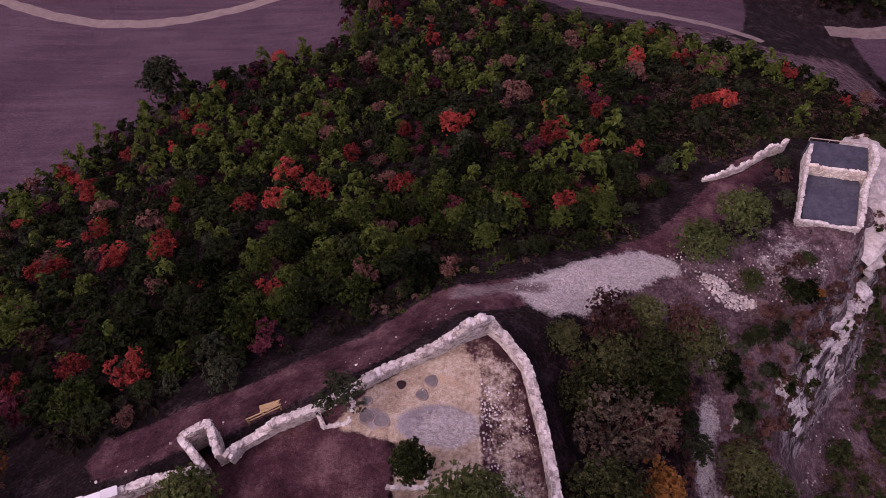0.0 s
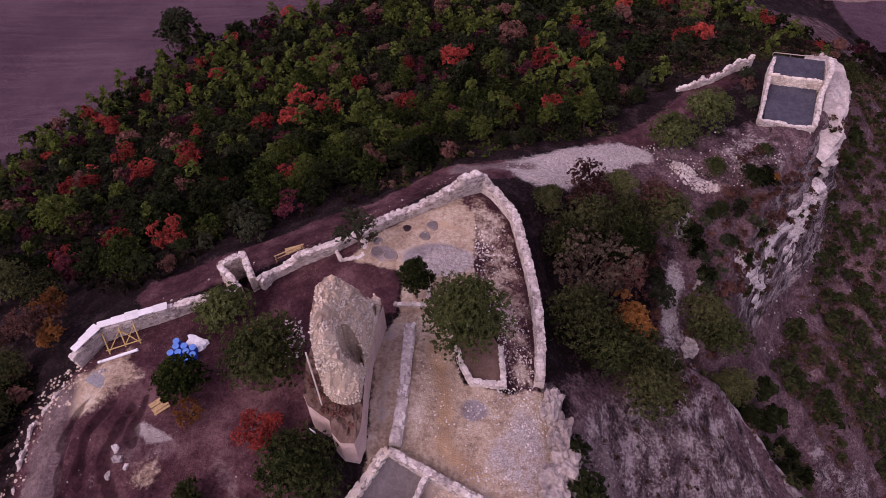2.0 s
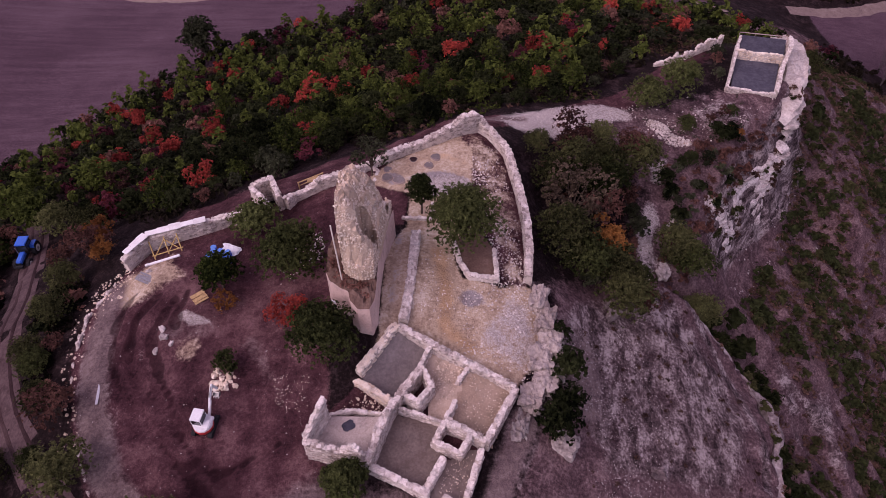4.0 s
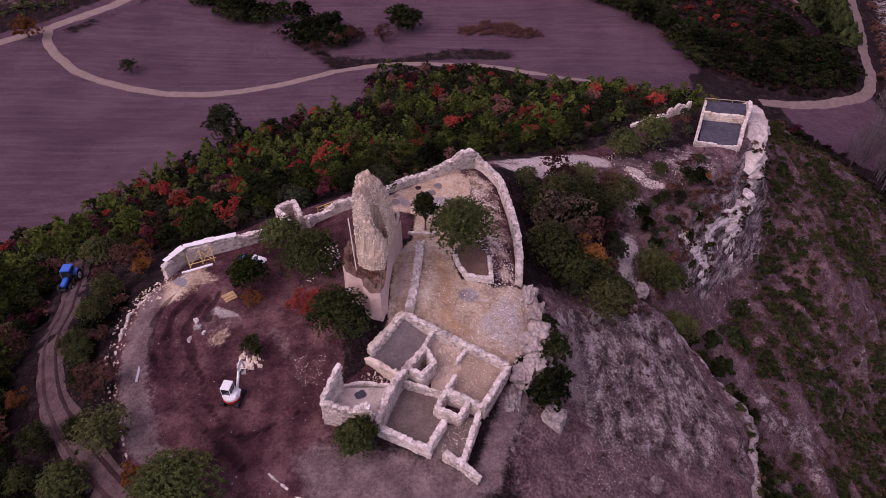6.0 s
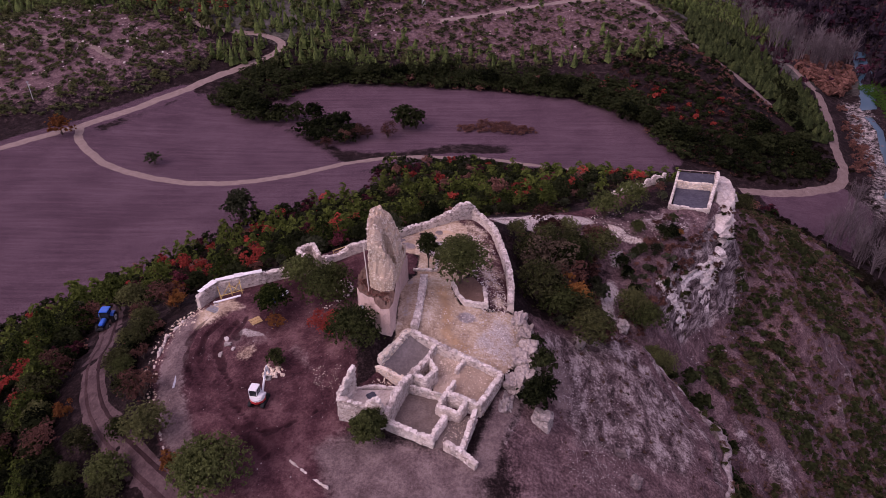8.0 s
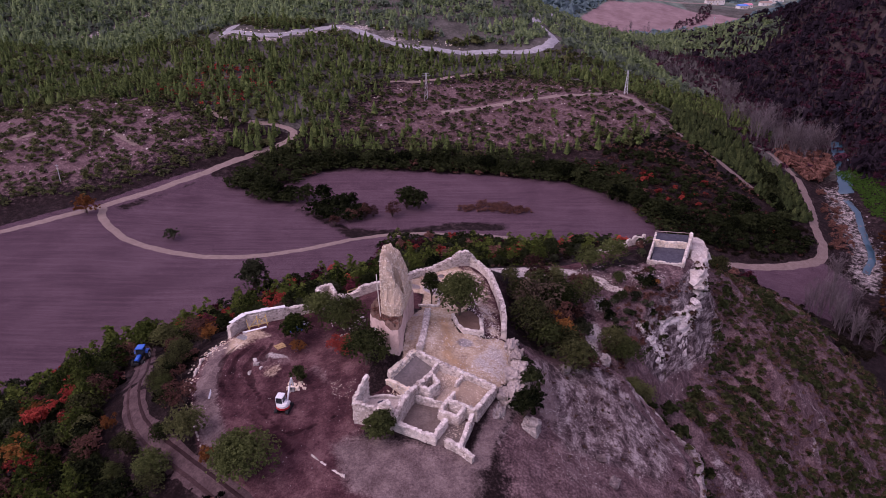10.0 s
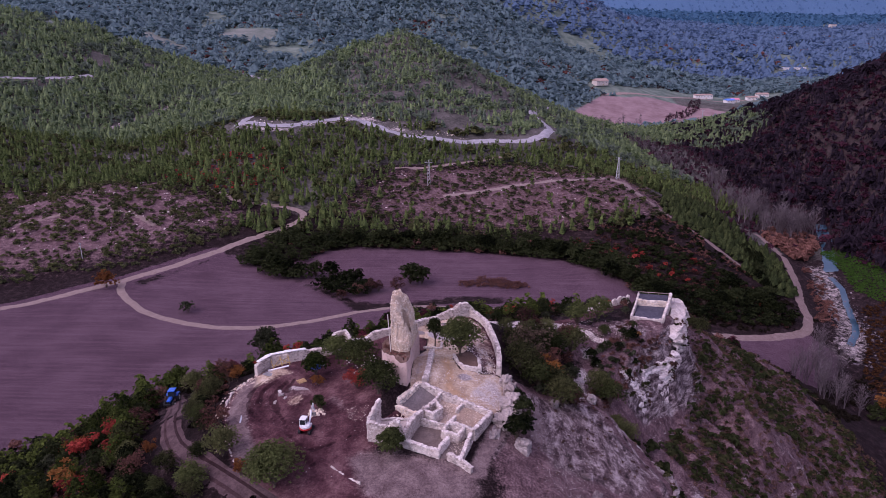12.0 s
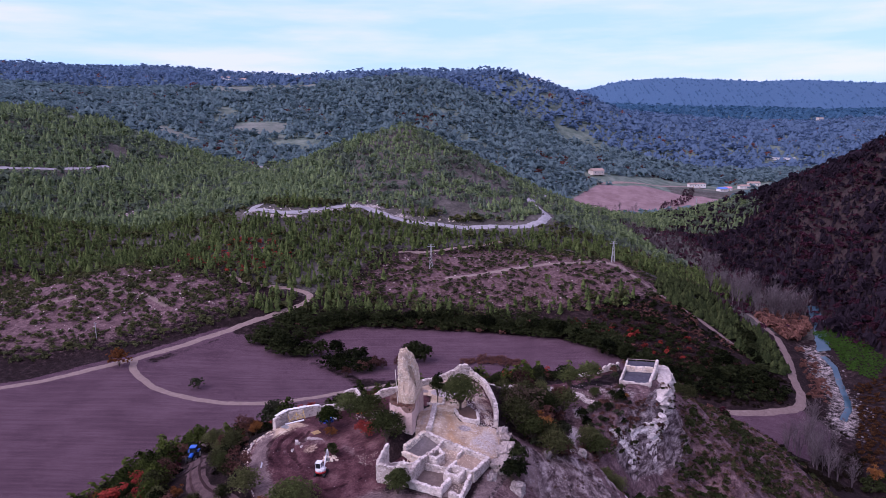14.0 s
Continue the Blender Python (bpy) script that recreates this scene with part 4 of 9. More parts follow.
# curtain walls
rubble_wall("wall_west", [(-23.0, 15.2, -0.1), (-21.2, 16.0, -0.1), (-17.6, 16.5, 0.5)], 0.7, "weathered limestone curtain wall of the castle yard", seed=1)
rubble_wall("wall_west_limed", [(-30.2, 10.6, -0.4), (-28.6, 13.2, -0.2), (-25.4, 14.3, 0.0), (-23.0, 15.2, -0.1)], 0.75, "restored curtain wall under a fresh lime cap", seed=2)
rubble_wall("wall_gate", [(-17.3, 16.6, 0.9), (-19.2, 18.6, 1.3), (-17.4, 19.7, 1.5), (-16.2, 17.3, 1.2)], 0.62, "roofless gateway of pale limestone blocks", seed=3)
rubble_wall("wall_gate_jamb", [(-15.7, 17.400000000000002, 0.8), (-15.1, 18.5, 0.4), (-15.4, 18.3, 0.1)], 0.8, "pale limestone gate jamb, partly fallen", seed=4)
rubble_wall("wall_north_low", [(-15.4, 18.3, 0.1), (-13.6, 19.3, 0.3), (-12.6, 19.8, 1.2), (-11.4, 20.2, 1.4), (-9.8, 20.8, 1.3), (-8.2, 21.8, 1.2), (-6.2, 23.0, 1.3)], 0.75, "low ruined north wall with a fallen heap", seed=5)
rubble_wall("wall_north", [(-6.2, 23.0, 1.4), (-4.0, 24.2, 1.6), (-1.6, 25.2, 1.8), (-0.6, 25.6, 2.3), (0.2, 26.0, 2.5), (1.0, 26.5, 2.6), (2.0, 27.0, 3.3), (3.0, 27.5, 3.4), (3.6, 27.9, 2.6)], 0.85, "pale limestone north wall rising to a ragged corner", seed=6)
rubble_wall("wall_east", [(3.6, 28.0, 2.4), (4.9, 26.8, 1.7), (6.6, 24.6, 1.1), (7.4, 20.2, 0.9), (8.0, 15.2, 0.8), (8.0, 11.5, 0.8), (7.7, 8.3, 0.6)], 0.8, "curved limestone east wall above the cliff", seed=7)
rubble_wall("wall_inner", [(-2.6, 12.9, 1.2), (-2.8, 9.3, 1.3), (-3.0, 5.9, 1.5), (-3.4, 2.8, 1.6)], 0.92, "straight stone wall of stacked pale blocks", seed=8, base=-1.0)
# the excavated house
rubble_wall("wall_house_north", [(-3.8, 2.4, 1.3), (-1.4, 1.3, 0.7), (1.1, 0.1, 0.2), (3.5, -1.0, -0.3), (6.0, -2.3, -0.6)], 0.66, "excavated house wall of squared pale stones", seed=9, base=-3.5)
rubble_wall("wall_house_east", [(6.0, -2.4, -0.6), (4.8, -4.6, -0.5), (3.4, -7.1, -0.4)], 0.66, "excavated house wall along the cliff edge", seed=10, base=-3.5)
rubble_wall("wall_house_east_low", [(3.0, -7.8, -0.7), (2.3, -9.8, -1.2), (1.6, -11.8, -1.6)], 0.57, "low house wall above the bare rock", seed=12, base=-4)
rubble_wall("wall_house_south", [(-5.7, -8.9, -0.7), (-3.4, -9.9, -0.9), (-1.0, -11.0, -1.1)], 0.61, "south house wall of dressed pale stone", seed=13, base=-4)
rubble_wall("wall_house_south_end", [(0.0, -11.1, -1.3), (1.6, -11.9, -1.6), (3.0, -13.0, -2.1)], 0.61, "short south wall beside the doorway", seed=14, base=-4)
rubble_wall("wall_house_spine", [(-5.7, -9.0, 0.1), (-5.0, -6.8, 0.7), (-4.3, -4.8, 0.4), (-3.2, -3.0, 0.3), (-1.9, -1.2, 0.3)], 0.74, "thick spine wall of the excavated house", seed=15, base=-3.5)
rubble_wall("wall_house_middle", [(3.3, -7.0, -0.4), (1.6, -6.0, -0.3), (0.4, -5.4, -0.4)], 0.53, "low dividing wall between the rooms", seed=16, base=-3.5)
rubble_wall("wall_house_thin", [(0.2, -5.4, -0.9), (-1.4, -4.8, -0.8), (-3.6, -4.2, -0.7)], 0.29, "thin dividing wall of flat stones", seed=17, base=-3.5)
rubble_wall("wall_house_stub", [(-1.3, -10.7, -1.1), (-0.6, -9.5, -0.9), (0.1, -8.2, -0.8)], 0.61, "stub of a broken dividing wall", seed=18, base=-3.5)
rubble_wall("wall_house_spur", [(0.2, -5.2, -0.5), (1.0, -3.7, -0.5)], 0.45, "short stone spur of the dividing wall", seed=19, base=-3.5)
rubble_wall("wall_cistern", [(0.2, -5.6, -0.2), (2.3, -6.4, -0.3), (1.4, -7.9, -0.7), (-0.7, -7.0, -0.7), (0.2, -5.6, -0.2)], 0.53, "square stone cistern mouth with thick walls", seed=20, base=-3.5)
rubble_wall("wall_oven", [(-3.4, -3.2, 0.3), (-2.0, -4.0, 0.1), (-0.9, -2.6, 0.1), (-1.7, -1.0, 0.3)], 0.53, "square stone pit wall beside the spine wall", seed=21, base=-3.5)
rubble_wall("wall_house_spine_north", [(-1.9, -0.9, 0.3), (-1.5, 0.2, 0.3), (-0.9, 1.1, 0.5)], 0.42, "narrow end of the spine wall", seed=37, base=-3.5)
rubble_wall("wall_house_part", [(2.2, -0.5, -0.2), (1.7, -1.2, -0.5), (1.2, -1.9, -0.7)], 0.42, "low broken partition of the east room", seed=38, base=-3.5)
rubble_wall("wall_room_west", [(-10.4, -7.8, 1.4), (-10.0, -7.0, 2.0), (-9.4, -5.9, 2.9), (-9.1, -5.3, 2.9)], 0.53, "tall broken west wall of the corner room", seed=22, base=-3.5)
rubble_wall("wall_room_south", [(-10.4, -7.9, 1.3), (-9.0, -8.2, 1.0), (-7.6, -8.4, 0.7), (-7.2, -8.5, 1.5), (-6.5, -8.6, 2.0), (-6.0, -8.8, 0.8)], 0.57, "ragged south wall of the corner room", seed=23, base=-3.5)
rubble_wall("wall_room_north", [(-9.0, -5.0, -0.3), (-7.2, -4.6, -0.3), (-4.6, -5.0, -0.2)], 0.25, "low north edge of the corner room", seed=24, base=-3.5)
rubble_wall("wall_cellar_south", [(-7.2, -2.2, 0.2), (-5.6, -3.0, 0.0), (-4.2, -3.8, 0.0)], 0.57, "low rough cellar wall of loose rubble", warm=True, seed=25, base=-3.5)
rubble_wall("wall_cellar_west", [(-6.9, -1.7, 0.9), (-5.3, 0.6, 1.1), (-4.0, 2.5, 1.3)], 0.74, "long tan rendered cellar wall", warm=True, seed=26, base=-3.5)
# planters and beds
rubble_wall("wall_bed", [(0.9, 12.0, 0.9), (1.5, 9.6, 0.9), (2.3, 8.0, 0.9), (4.8, 7.9, 0.8), (4.7, 11.2, 0.7)], 0.5, "low stone edge of the raised tree bed", seed=27)
rubble_wall("wall_bed_small", [(-4.0, 15.2, 0.6), (-1.2, 15.2, 0.5), (-1.1, 17.2, 0.5)], 0.4, "low stone edge round a dark tree", seed=28)
rubble_wall("wall_planter", [(-9.8, 21.4, 0.7), (-8.9, 19.6, 0.7), (-7.1, 19.9, 0.7), (-6.8, 21.6, 0.7), (-8.2, 22.2, 0.6)], 0.4, "round stone planter against the north wall", seed=29)
# the bastion on the spur
rubble_wall("wall_bastion_west", [(37.6, 45.6, -7.0), (39.6, 50.4, -6.7), (41.6, 55.4, -5.9)], 0.42, "rough bastion wall overgrown outside", seed=30, base=-10)
rubble_wall("wall_bastion_south", [(37.6, 45.4, -6.9), (39.6, 45.4, -7.2), (41.6, 44.9, -7.4), (43.8, 44.6, -7.3)], 0.4, "low crumbling south wall of the bastion", seed=31, base=-10)
rubble_wall("wall_bastion_east", [(44.0, 44.8, -7.0), (46.2, 49.8, -6.7), (47.6, 52.4, -5.2), (48.6, 55.2, -5.8)], 0.6, "thick bastion wall on the cliff edge", seed=32, base=-10)
rubble_wall("wall_bastion_cross", [(40.6, 52.6, -6.15), (43.6, 52.0, -6.25), (46.6, 51.4, -6.2)], 0.45, "warm stone cross wall of the bastion", warm=True, seed=33, base=-10)
rubble_wall("wall_spur", [(29.6, 52.7, -8.0), (32.4, 53.4, -7.8), (34.4, 54.3, -7.8), (37.6, 56.4, -7.7), (40.2, 57.6, -7.5)], 0.45, "low dry stone wall beside the spur path", seed=34, rag=0.7)
rubble_wall("wall_yard_edge", [(-31.0, 9.0, -2.35), (-32.6, 5.4, -2.5), (-32.3, 0.6, -2.65), (-30.5, -5.0, -3.0), (-27.2, -11.0, -3.25)], 0.34, "loose dry stone edging of the yard", seed=35, rag=0.45, size=0.19)
rubble_wall("wall_kerb", [(-14.6, -12.6, -2.42), (-12.6, -14.0, -2.60), (-10.6, -15.4, -2.86)], 0.24, "single row of stones set in the soil", seed=36, size=0.16, rag=0.25)


def slab(name, poly, z0, z1, mat, label, category="floor"):
    bm = bmesh.new()
    low = [bm.verts.new((x, y, z0)) for x, y in poly]
    high = [bm.verts.new((x, y, z1)) for x, y in poly]
    bm.faces.new(high)
    bm.faces.new(low[::-1])
    for i in range(len(poly)):
        j = (i + 1) % len(poly)
        bm.faces.new((low[i], low[j], high[j], high[i]))
    bmesh.ops.recalc_face_normals(bm, faces=bm.faces[:])
    me = bpy.data.meshes.new(name)
    bm.to_mesh(me)
    bm.free()
    me.materials.append(mat)
    return tagged(new(name, me), label, category, kind="structure")


def earth_floor(name, poly, mat, label, lift=0.12):
    """A trodden floor that follows the ground inside the house walls."""
    p = np.array(poly)
    xs, ys = np.arange(p[:, 0].min(), p[:, 0].max() + 0.4, 0.4), np.arange(p[:, 1].min(), p[:, 1].max() + 0.4, 0.4)
    xx, yy = np.meshgrid(xs, ys)
    z = ground_z(xx.ravel(), yy.ravel())
    z = z + lift + 0.02 * grain(xx.ravel(), yy.ravel(), 1.2, 3, 9)
    inn = inside(xx.ravel(), yy.ravel(), poly)
    k, faces = len(xs), []
    for j in range(len(ys) - 1):
        for i in range(k - 1):
            a = j * k + i
            if inn[a] or inn[a + 1] or inn[a + k] or inn[a + k + 1]:
                faces.append((a, a + 1, a + k + 1, a + k))
    ob = mesh_object(name, np.stack([xx.ravel(), yy.ravel(), z], 1), faces, mat, smooth=True)
    return tagged(ob, label, "floor", kind="structure")


M_BEDSOIL = rock_material("bed_soil", (0.075, 0.045, 0.036), (0.135, 0.085, 0.066), (0.21, 0.145, 0.115), 2.0, 0.06, (0.085, 0.055, 0.042))
slab("floor_bed", [(1.0, 12.4), (1.6, 9.7), (2.4, 8.1), (4.7, 8.0), (4.6, 11.2), (3.4, 13.4)], -0.6, 0.62, M_BEDSOIL, "brown soil filling the raised tree bed", "soil")
M_FLOORGREY = rock_material("grey_earth_floor", (0.10, 0.085, 0.085), (0.165, 0.14, 0.135), (0.24, 0.205, 0.195), 1.4, 0.03, (0.115, 0.095, 0.09))
M_FLOORTAN = rock_material("tan_earth_floor", (0.23, 0.165, 0.12), (0.36, 0.272, 0.205), (0.49, 0.39, 0.31), 2.0, 0.05, (0.20, 0.16, 0.12))
M_FLOORDARK = rock_material("brown_earth_floor", (0.085, 0.062, 0.055), (0.145, 0.11, 0.095), (0.22, 0.175, 0.155), 1.6, 0.04, (0.09, 0.072, 0.062))
earth_floor("floor_cellar", [(-6.6, -1.9), (-3.9, 2.2), (-1.0, 1.1), (-2.0, -1.0), (-4.0, -3.6)], M_FLOORGREY, "smooth grey earth floor of the cellar")
earth_floor("floor_middle", [(-0.8, 1.0), (2.2, -0.5), (1.1, -2.2), (0.8, -3.8), (0.2, -5.2), (-1.0, -4.6), (-0.8, -2.4), (-1.6, -0.8)], M_FLOORTAN, "pebbly floor of the middle room", 0.14)
earth_floor("floor_east", [(2.2, -0.6), (5.8, -2.4), (3.4, -7.0), (2.2, -6.2), (0.4, -5.2), (1.2, -2.0)], M_FLOORTAN, "pebbly tan floor of the east room")
earth_floor("floor_south", [(-5.4, -8.9), (-4.2, -4.4), (0.0, -5.4), (-0.6, -7.0), (0.2, -8.0), (-1.0, -10.9)], M_FLOORDARK, "dark brown earth floor of the south room")
earth_floor("floor_corner", [(0.2, -8.2), (1.4, -7.8), (2.9, -7.4), (1.6, -11.6), (-0.9, -10.8)], M_FLOORDARK, "trodden floor beside the cistern")


M_SLAB = rock_material("grey_screed", (0.036, 0.035, 0.048), (0.066, 0.063, 0.082), (0.11, 0.104, 0.124), 1.0, 0.01, (0.095, 0.092, 0.108))
slab("floor_room", [(-10.2, -7.7), (-9.0, -5.1), (-4.8, -5.1), (-5.8, -8.6)], -3.0, -0.55, M_MORTAR, "bare trodden floor of the corner room")
slab("floor_bastion", [(38.2, 45.6), (43.8, 45.0), (46.4, 51.4), (40.6, 52.4)], -9.5, -7.6, M_SLAB, "smooth blue-grey screed floor of the bastion")
slab("floor_bastion_upper", [(40.8, 52.8), (46.8, 51.8), (48.2, 55.4), (42.0, 56.6)], -9.5, -6.5, M_SLAB, "smooth blue-grey screed of the upper terrace")


# ================= the tower =================
def tower_height(x, y):
    """Broken top of the keep: a tall west wall that steps down to the south and breaks away towards the east."""
    west = np.interp(y, [4.2, 4.8, 5.4, 6.4, 9.0, 10.2, 11.2, 12.6], [6.5, 7.4, 10.4, 12.2, 12.6, 12.2, 9.0, 5.6])
    east = np.interp(y, [4.2, 7.0, 9.8, 11.0, 12.6], [6.0, 6.3, 9.2, 7.0, 5.6])
    late = np.interp(y, [6.0, 7.5, 9.6], [1.6, 1.3, 2.6])
    f = min(1.0, max(0.0, (x + 7.75) / 2.5)) ** late
    z = west * (1 - f) + east * f
    if x > -5.2 and y < 11.6:
        z -= 9 * (x + 5.2)
    niche = math.hypot((x + 6.2) / 0.66, (y - 6.8) / 0.85)
    z -= 3.2 * min(1.0, max(0.0, 1.15 - niche) / 0.16)
    z += 0.30 * noise.noise((x * 1.6, y * 1.6, 4.0)) + 0.20 * noise.noise((x * 4.0, y * 4.0, 8.0)) + 0.14 * noise.noise((x * 8.0, y * 8.0, 3.0))
    return max(z, 4.9)


def crown_solid(name, outline, height, base, rings, around, mats, parent, lean=0.0, seed=3, relief=0.22):
    """A masonry mass: an outline of plan points, a top surface of given heights, and battered sides."""
    closed = outline + outline[:1]
    line = along([(x, y, 0) for x, y in closed], 0.25)[:-1, :2]
    c = line.mean(0)
    n, verts, faces, slots = len(line), [], [], []
    levels = 14
    for k in range(levels):
        for i, (x, y) in enumerate(line):
            top = height(x, y)
            h = k / (levels - 1)
            z = base + (top - base) * h
            g = 1 + lean * (1 - h)
            px, py = c[0] + (x - c[0]) * g, c[1] + (y - c[1]) * g
            r = 0.05 * noise.noise((x * 2.2, y * 2.2, z * 2.2))
            verts.append((px + r, py - r, z))
    for r in range(1, rings):
        f = 1 - r / rings
        for x, y in line:
            qx, qy = c[0] + (x - c[0]) * f, c[1] + (y - c[1]) * f
            z = height(qx, qy)
            j = Vector((qx * 1.9, qy * 1.9, z * 1.9))
            verts.append((qx + relief * noise.noise(j), qy + relief * noise.noise(j + Vector((9, 0, 0))), z + relief * 1.4 * noise.noise(j * 1.3 + Vector((0, 7, 0)))))
    verts.append((c[0], c[1], height(c[0], c[1])))
    for k in range(levels + rings - 2):
        for i in range(n):
            j = (i + 1) % n
            faces.append((k * n + i, k * n + j, (k + 1) * n + j, (k + 1) * n + i))
            slots.append(0 if k < levels - 1 else 1)
    last = (levels + rings - 2) * n
    for i in range(n):
        faces.append((last + i, last + (i + 1) % n, len(verts) - 1))
        slots.append(1)
    return mesh_object(name, verts, faces, mats, parent, slots=slots)


TOWER_LINE = [(-8.35, 6.0), (-8.2, 5.1), (-7.6, 4.5), (-6.6, 4.2), (-5.7, 4.5), (-5.45, 7.0), (-5.1, 10.0), (-4.75, 12.4), (-5.2, 12.9), (-6.1, 11.3), (-7.3, 10.3), (-8.2, 9.3)]
PLINTH_LINE = [(-9.9, 8.0), (-9.7, 5.0), (-9.3, 4.2), (-7.7, 3.1), (-7.5, 2.3), (-6.9, 1.7), (-5.9, 1.6), (-5.5, 2.6), (-5.5, 6.0), (-5.4, 9.0), (-4.6, 12.8), (-6.6, 13.0), (-9.2, 10.6)]
tower = new("ruined_tower")
tagged(tower, "tall broken limestone keep fragment on its plinth", "tower ruin")
crown_solid("keep_fragment", TOWER_LINE, tower_height, 4.2, 14, 0, [M_STONE_WARM, M_STONE_WARM], tower, 0.0, 3, 0.30)
crown_solid("plinth", PLINTH_LINE, lambda x, y: 5.0 - 0.10 * max(0, y - 5) - 0.30 * max(0, 2.6 - y) + 0.25 * noise.noise((x * 1.5, y * 1.5, 2.0)), -0.2, 14, 0, [M_RENDER, M_BEDSOIL], tower, 0.03, 4, 0.25)


def tower_stones():
    rng = random.Random(21)
    xs, ys = np.array(TOWER_LINE)[:, 0], np.array(TOWER_LINE)[:, 1]
    places, tries = [], 0
    while len(places) < 3800 and tries < 30000:
        tries += 1
        x, y = rng.uniform(xs.min(), xs.max()), rng.uniform(ys.min(), ys.max())
        if not inside(np.array([x]), np.array([y]), TOWER_LINE)[0]:
            continue
        z = tower_height(x, y)
        steep = math.hypot(tower_height(x + 0.1, y) - z, tower_height(x, y + 0.1) - z) / 0.1
        if rng.random() > 0.3 + 0.2 * steep:
            continue
        s = rng.uniform(0.05, 0.13)
        places.append((x, y, z - 0.06 - 0.03 * min(2.0, steep), s * 1.4, s, s * 0.7, rng.uniform(0, 3.1), rng.uniform(-0.5, 0.5)))
    ring = along([(x, y, 0) for x, y in TOWER_LINE + TOWER_LINE[:1]], 0.2)
    for _ in range(1100):
        x, y, _z = ring[rng.randrange(len(ring))]
        h = tower_height(x, y)
        z = rng.uniform(5.0, max(5.4, h))
        s = rng.uniform(0.07, 0.15)
        places.append((x + rng.uniform(-0.03, 0.03), y + rng.uniform(-0.03, 0.03), z, s * 1.3, s * 0.7, s * 0.7, rng.uniform(-0.5, 0.5), rng.uniform(-0.2, 0.2)))
    lay_stones(tower, places, STONES_WARM, most=240)


tower_stones()


def dug_pit(x, y, r, seed):
    """A round storage pit with a low earth rim and a dark floor that paints in a hole's shade."""
    rng, z, verts, faces = random.Random(seed), gz(x, y), [], []
    for k, (q, h) in enumerate(((1.25, -0.06), (1.08, 0.05), (0.98, 0.06), (0.92, 0.03), (0.4, 0.02))):
        for i in range(20):
            a = i * math.pi / 10
            j = 1 + 0.08 * math.sin(3 * a + seed) + 0.05 * (rng.random() - 0.5)
            verts.append((x + r * q * j * math.cos(a), y + r * q * j * math.sin(a), z + h + 0.02 * rng.random()))
    for k in range(4):
        for i in range(20):
            faces.append((k * 20 + i, k * 20 + (i + 1) % 20, k * 20 + 20 + (i + 1) % 20, k * 20 + 20 + i))
    faces.append(tuple(range(80, 100)))
    # darker floor colour stands in for the shade of a deep hole
    ob = mesh_object("storage_pit", verts, faces, [M_TRACK, M_EARTH if seed == 0 else M_FLOORGREY], slots=[0] * 40 + [1] * 41)
    return tagged(ob, "round dug storage pit in the court floor", "pit", group="pits of the court", kind="structure")


for i, (x, y, r) in enumerate(((-3.2, 22.9, 0.36), (-5.8, 21.6, 0.4), (-5.8, 20.4, 0.5), (-4.6, 20.1, 0.55), (-1.6, 22.1, 0.42), (-0.9, 23.2, 0.45))):
    dug_pit(x, y, r, i)
# ================= trees and shrubs =================
def ball(rng, n):
    v = rng.normal(size=(n, 3))
    return v / (np.linalg.norm(v, axis=1)[:, None] + 1e-9)


def leaf_crown(rng, lobes, count, size, up=0.25, ragged=0.18, thin=0.62):
    """Many small leaf clumps on the skins of a few overlapping lobes."""
    share = np.array([r[0] * r[1] + r[2] * r[0] for _, r in lobes])
    share = (share / share.sum() * count).astype(int) + 1
    cs, ns, big = [], [], []
    for (c, r), k in zip(lobes, share):
        # leaves sit in sprays round the twig ends
        m = max(3, k // 6)
        d = ball(rng, m)
        d[:, 2] = np.where(d[:, 2] < -0.35, -d[:, 2], d[:, 2])
        depth = np.where(rng.random(m) < 0.8, rng.uniform(1 - ragged, 1 + ragged * 0.8, m), rng.uniform(0.45, 0.8, m))
        tips = np.array(c) + d * np.array(r) * depth[:, None]
        of = rng.integers(0, m, k)
        out = ball(rng, k)
        out[:, 2] = np.abs(out[:, 2]) * 0.8
        big.append(np.where(depth[of] < 0.8, 1.9, 1.0))
        cs.append(tips[of] + out * size * rng.uniform(0.2, 1.0, k)[:, None])
        ns.append(d[of] * 0.9 + out * 0.5 + np.array([0, 0, up + 0.1]))
    c, nrm = np.concatenate(cs), np.concatenate(ns)
    nrm = nrm + rng.normal(size=nrm.shape) * 0.4
    nrm /= np.linalg.norm(nrm, axis=1)[:, None] + 1e-9
    t = np.cross(nrm, ball(rng, len(c)))
    t /= np.linalg.norm(t, axis=1)[:, None] + 1e-9
    b = np.cross(nrm, t)
    s = (size * np.concatenate(big) * rng.uniform(0.6, 1.35, len(c)))[:, None]
    bend = nrm * s * 0.22
    v = np.stack([c + t * s * 0.62, c + b * s * thin * 0.55 + bend, c - t * s * 0.62 - bend * 0.6, c - b * s * thin * 0.6 + bend], 1).reshape(-1, 3)
    k = np.arange(len(c)) * 4
    return v, np.stack([k, k + 1, k + 2, k + 3], 1)


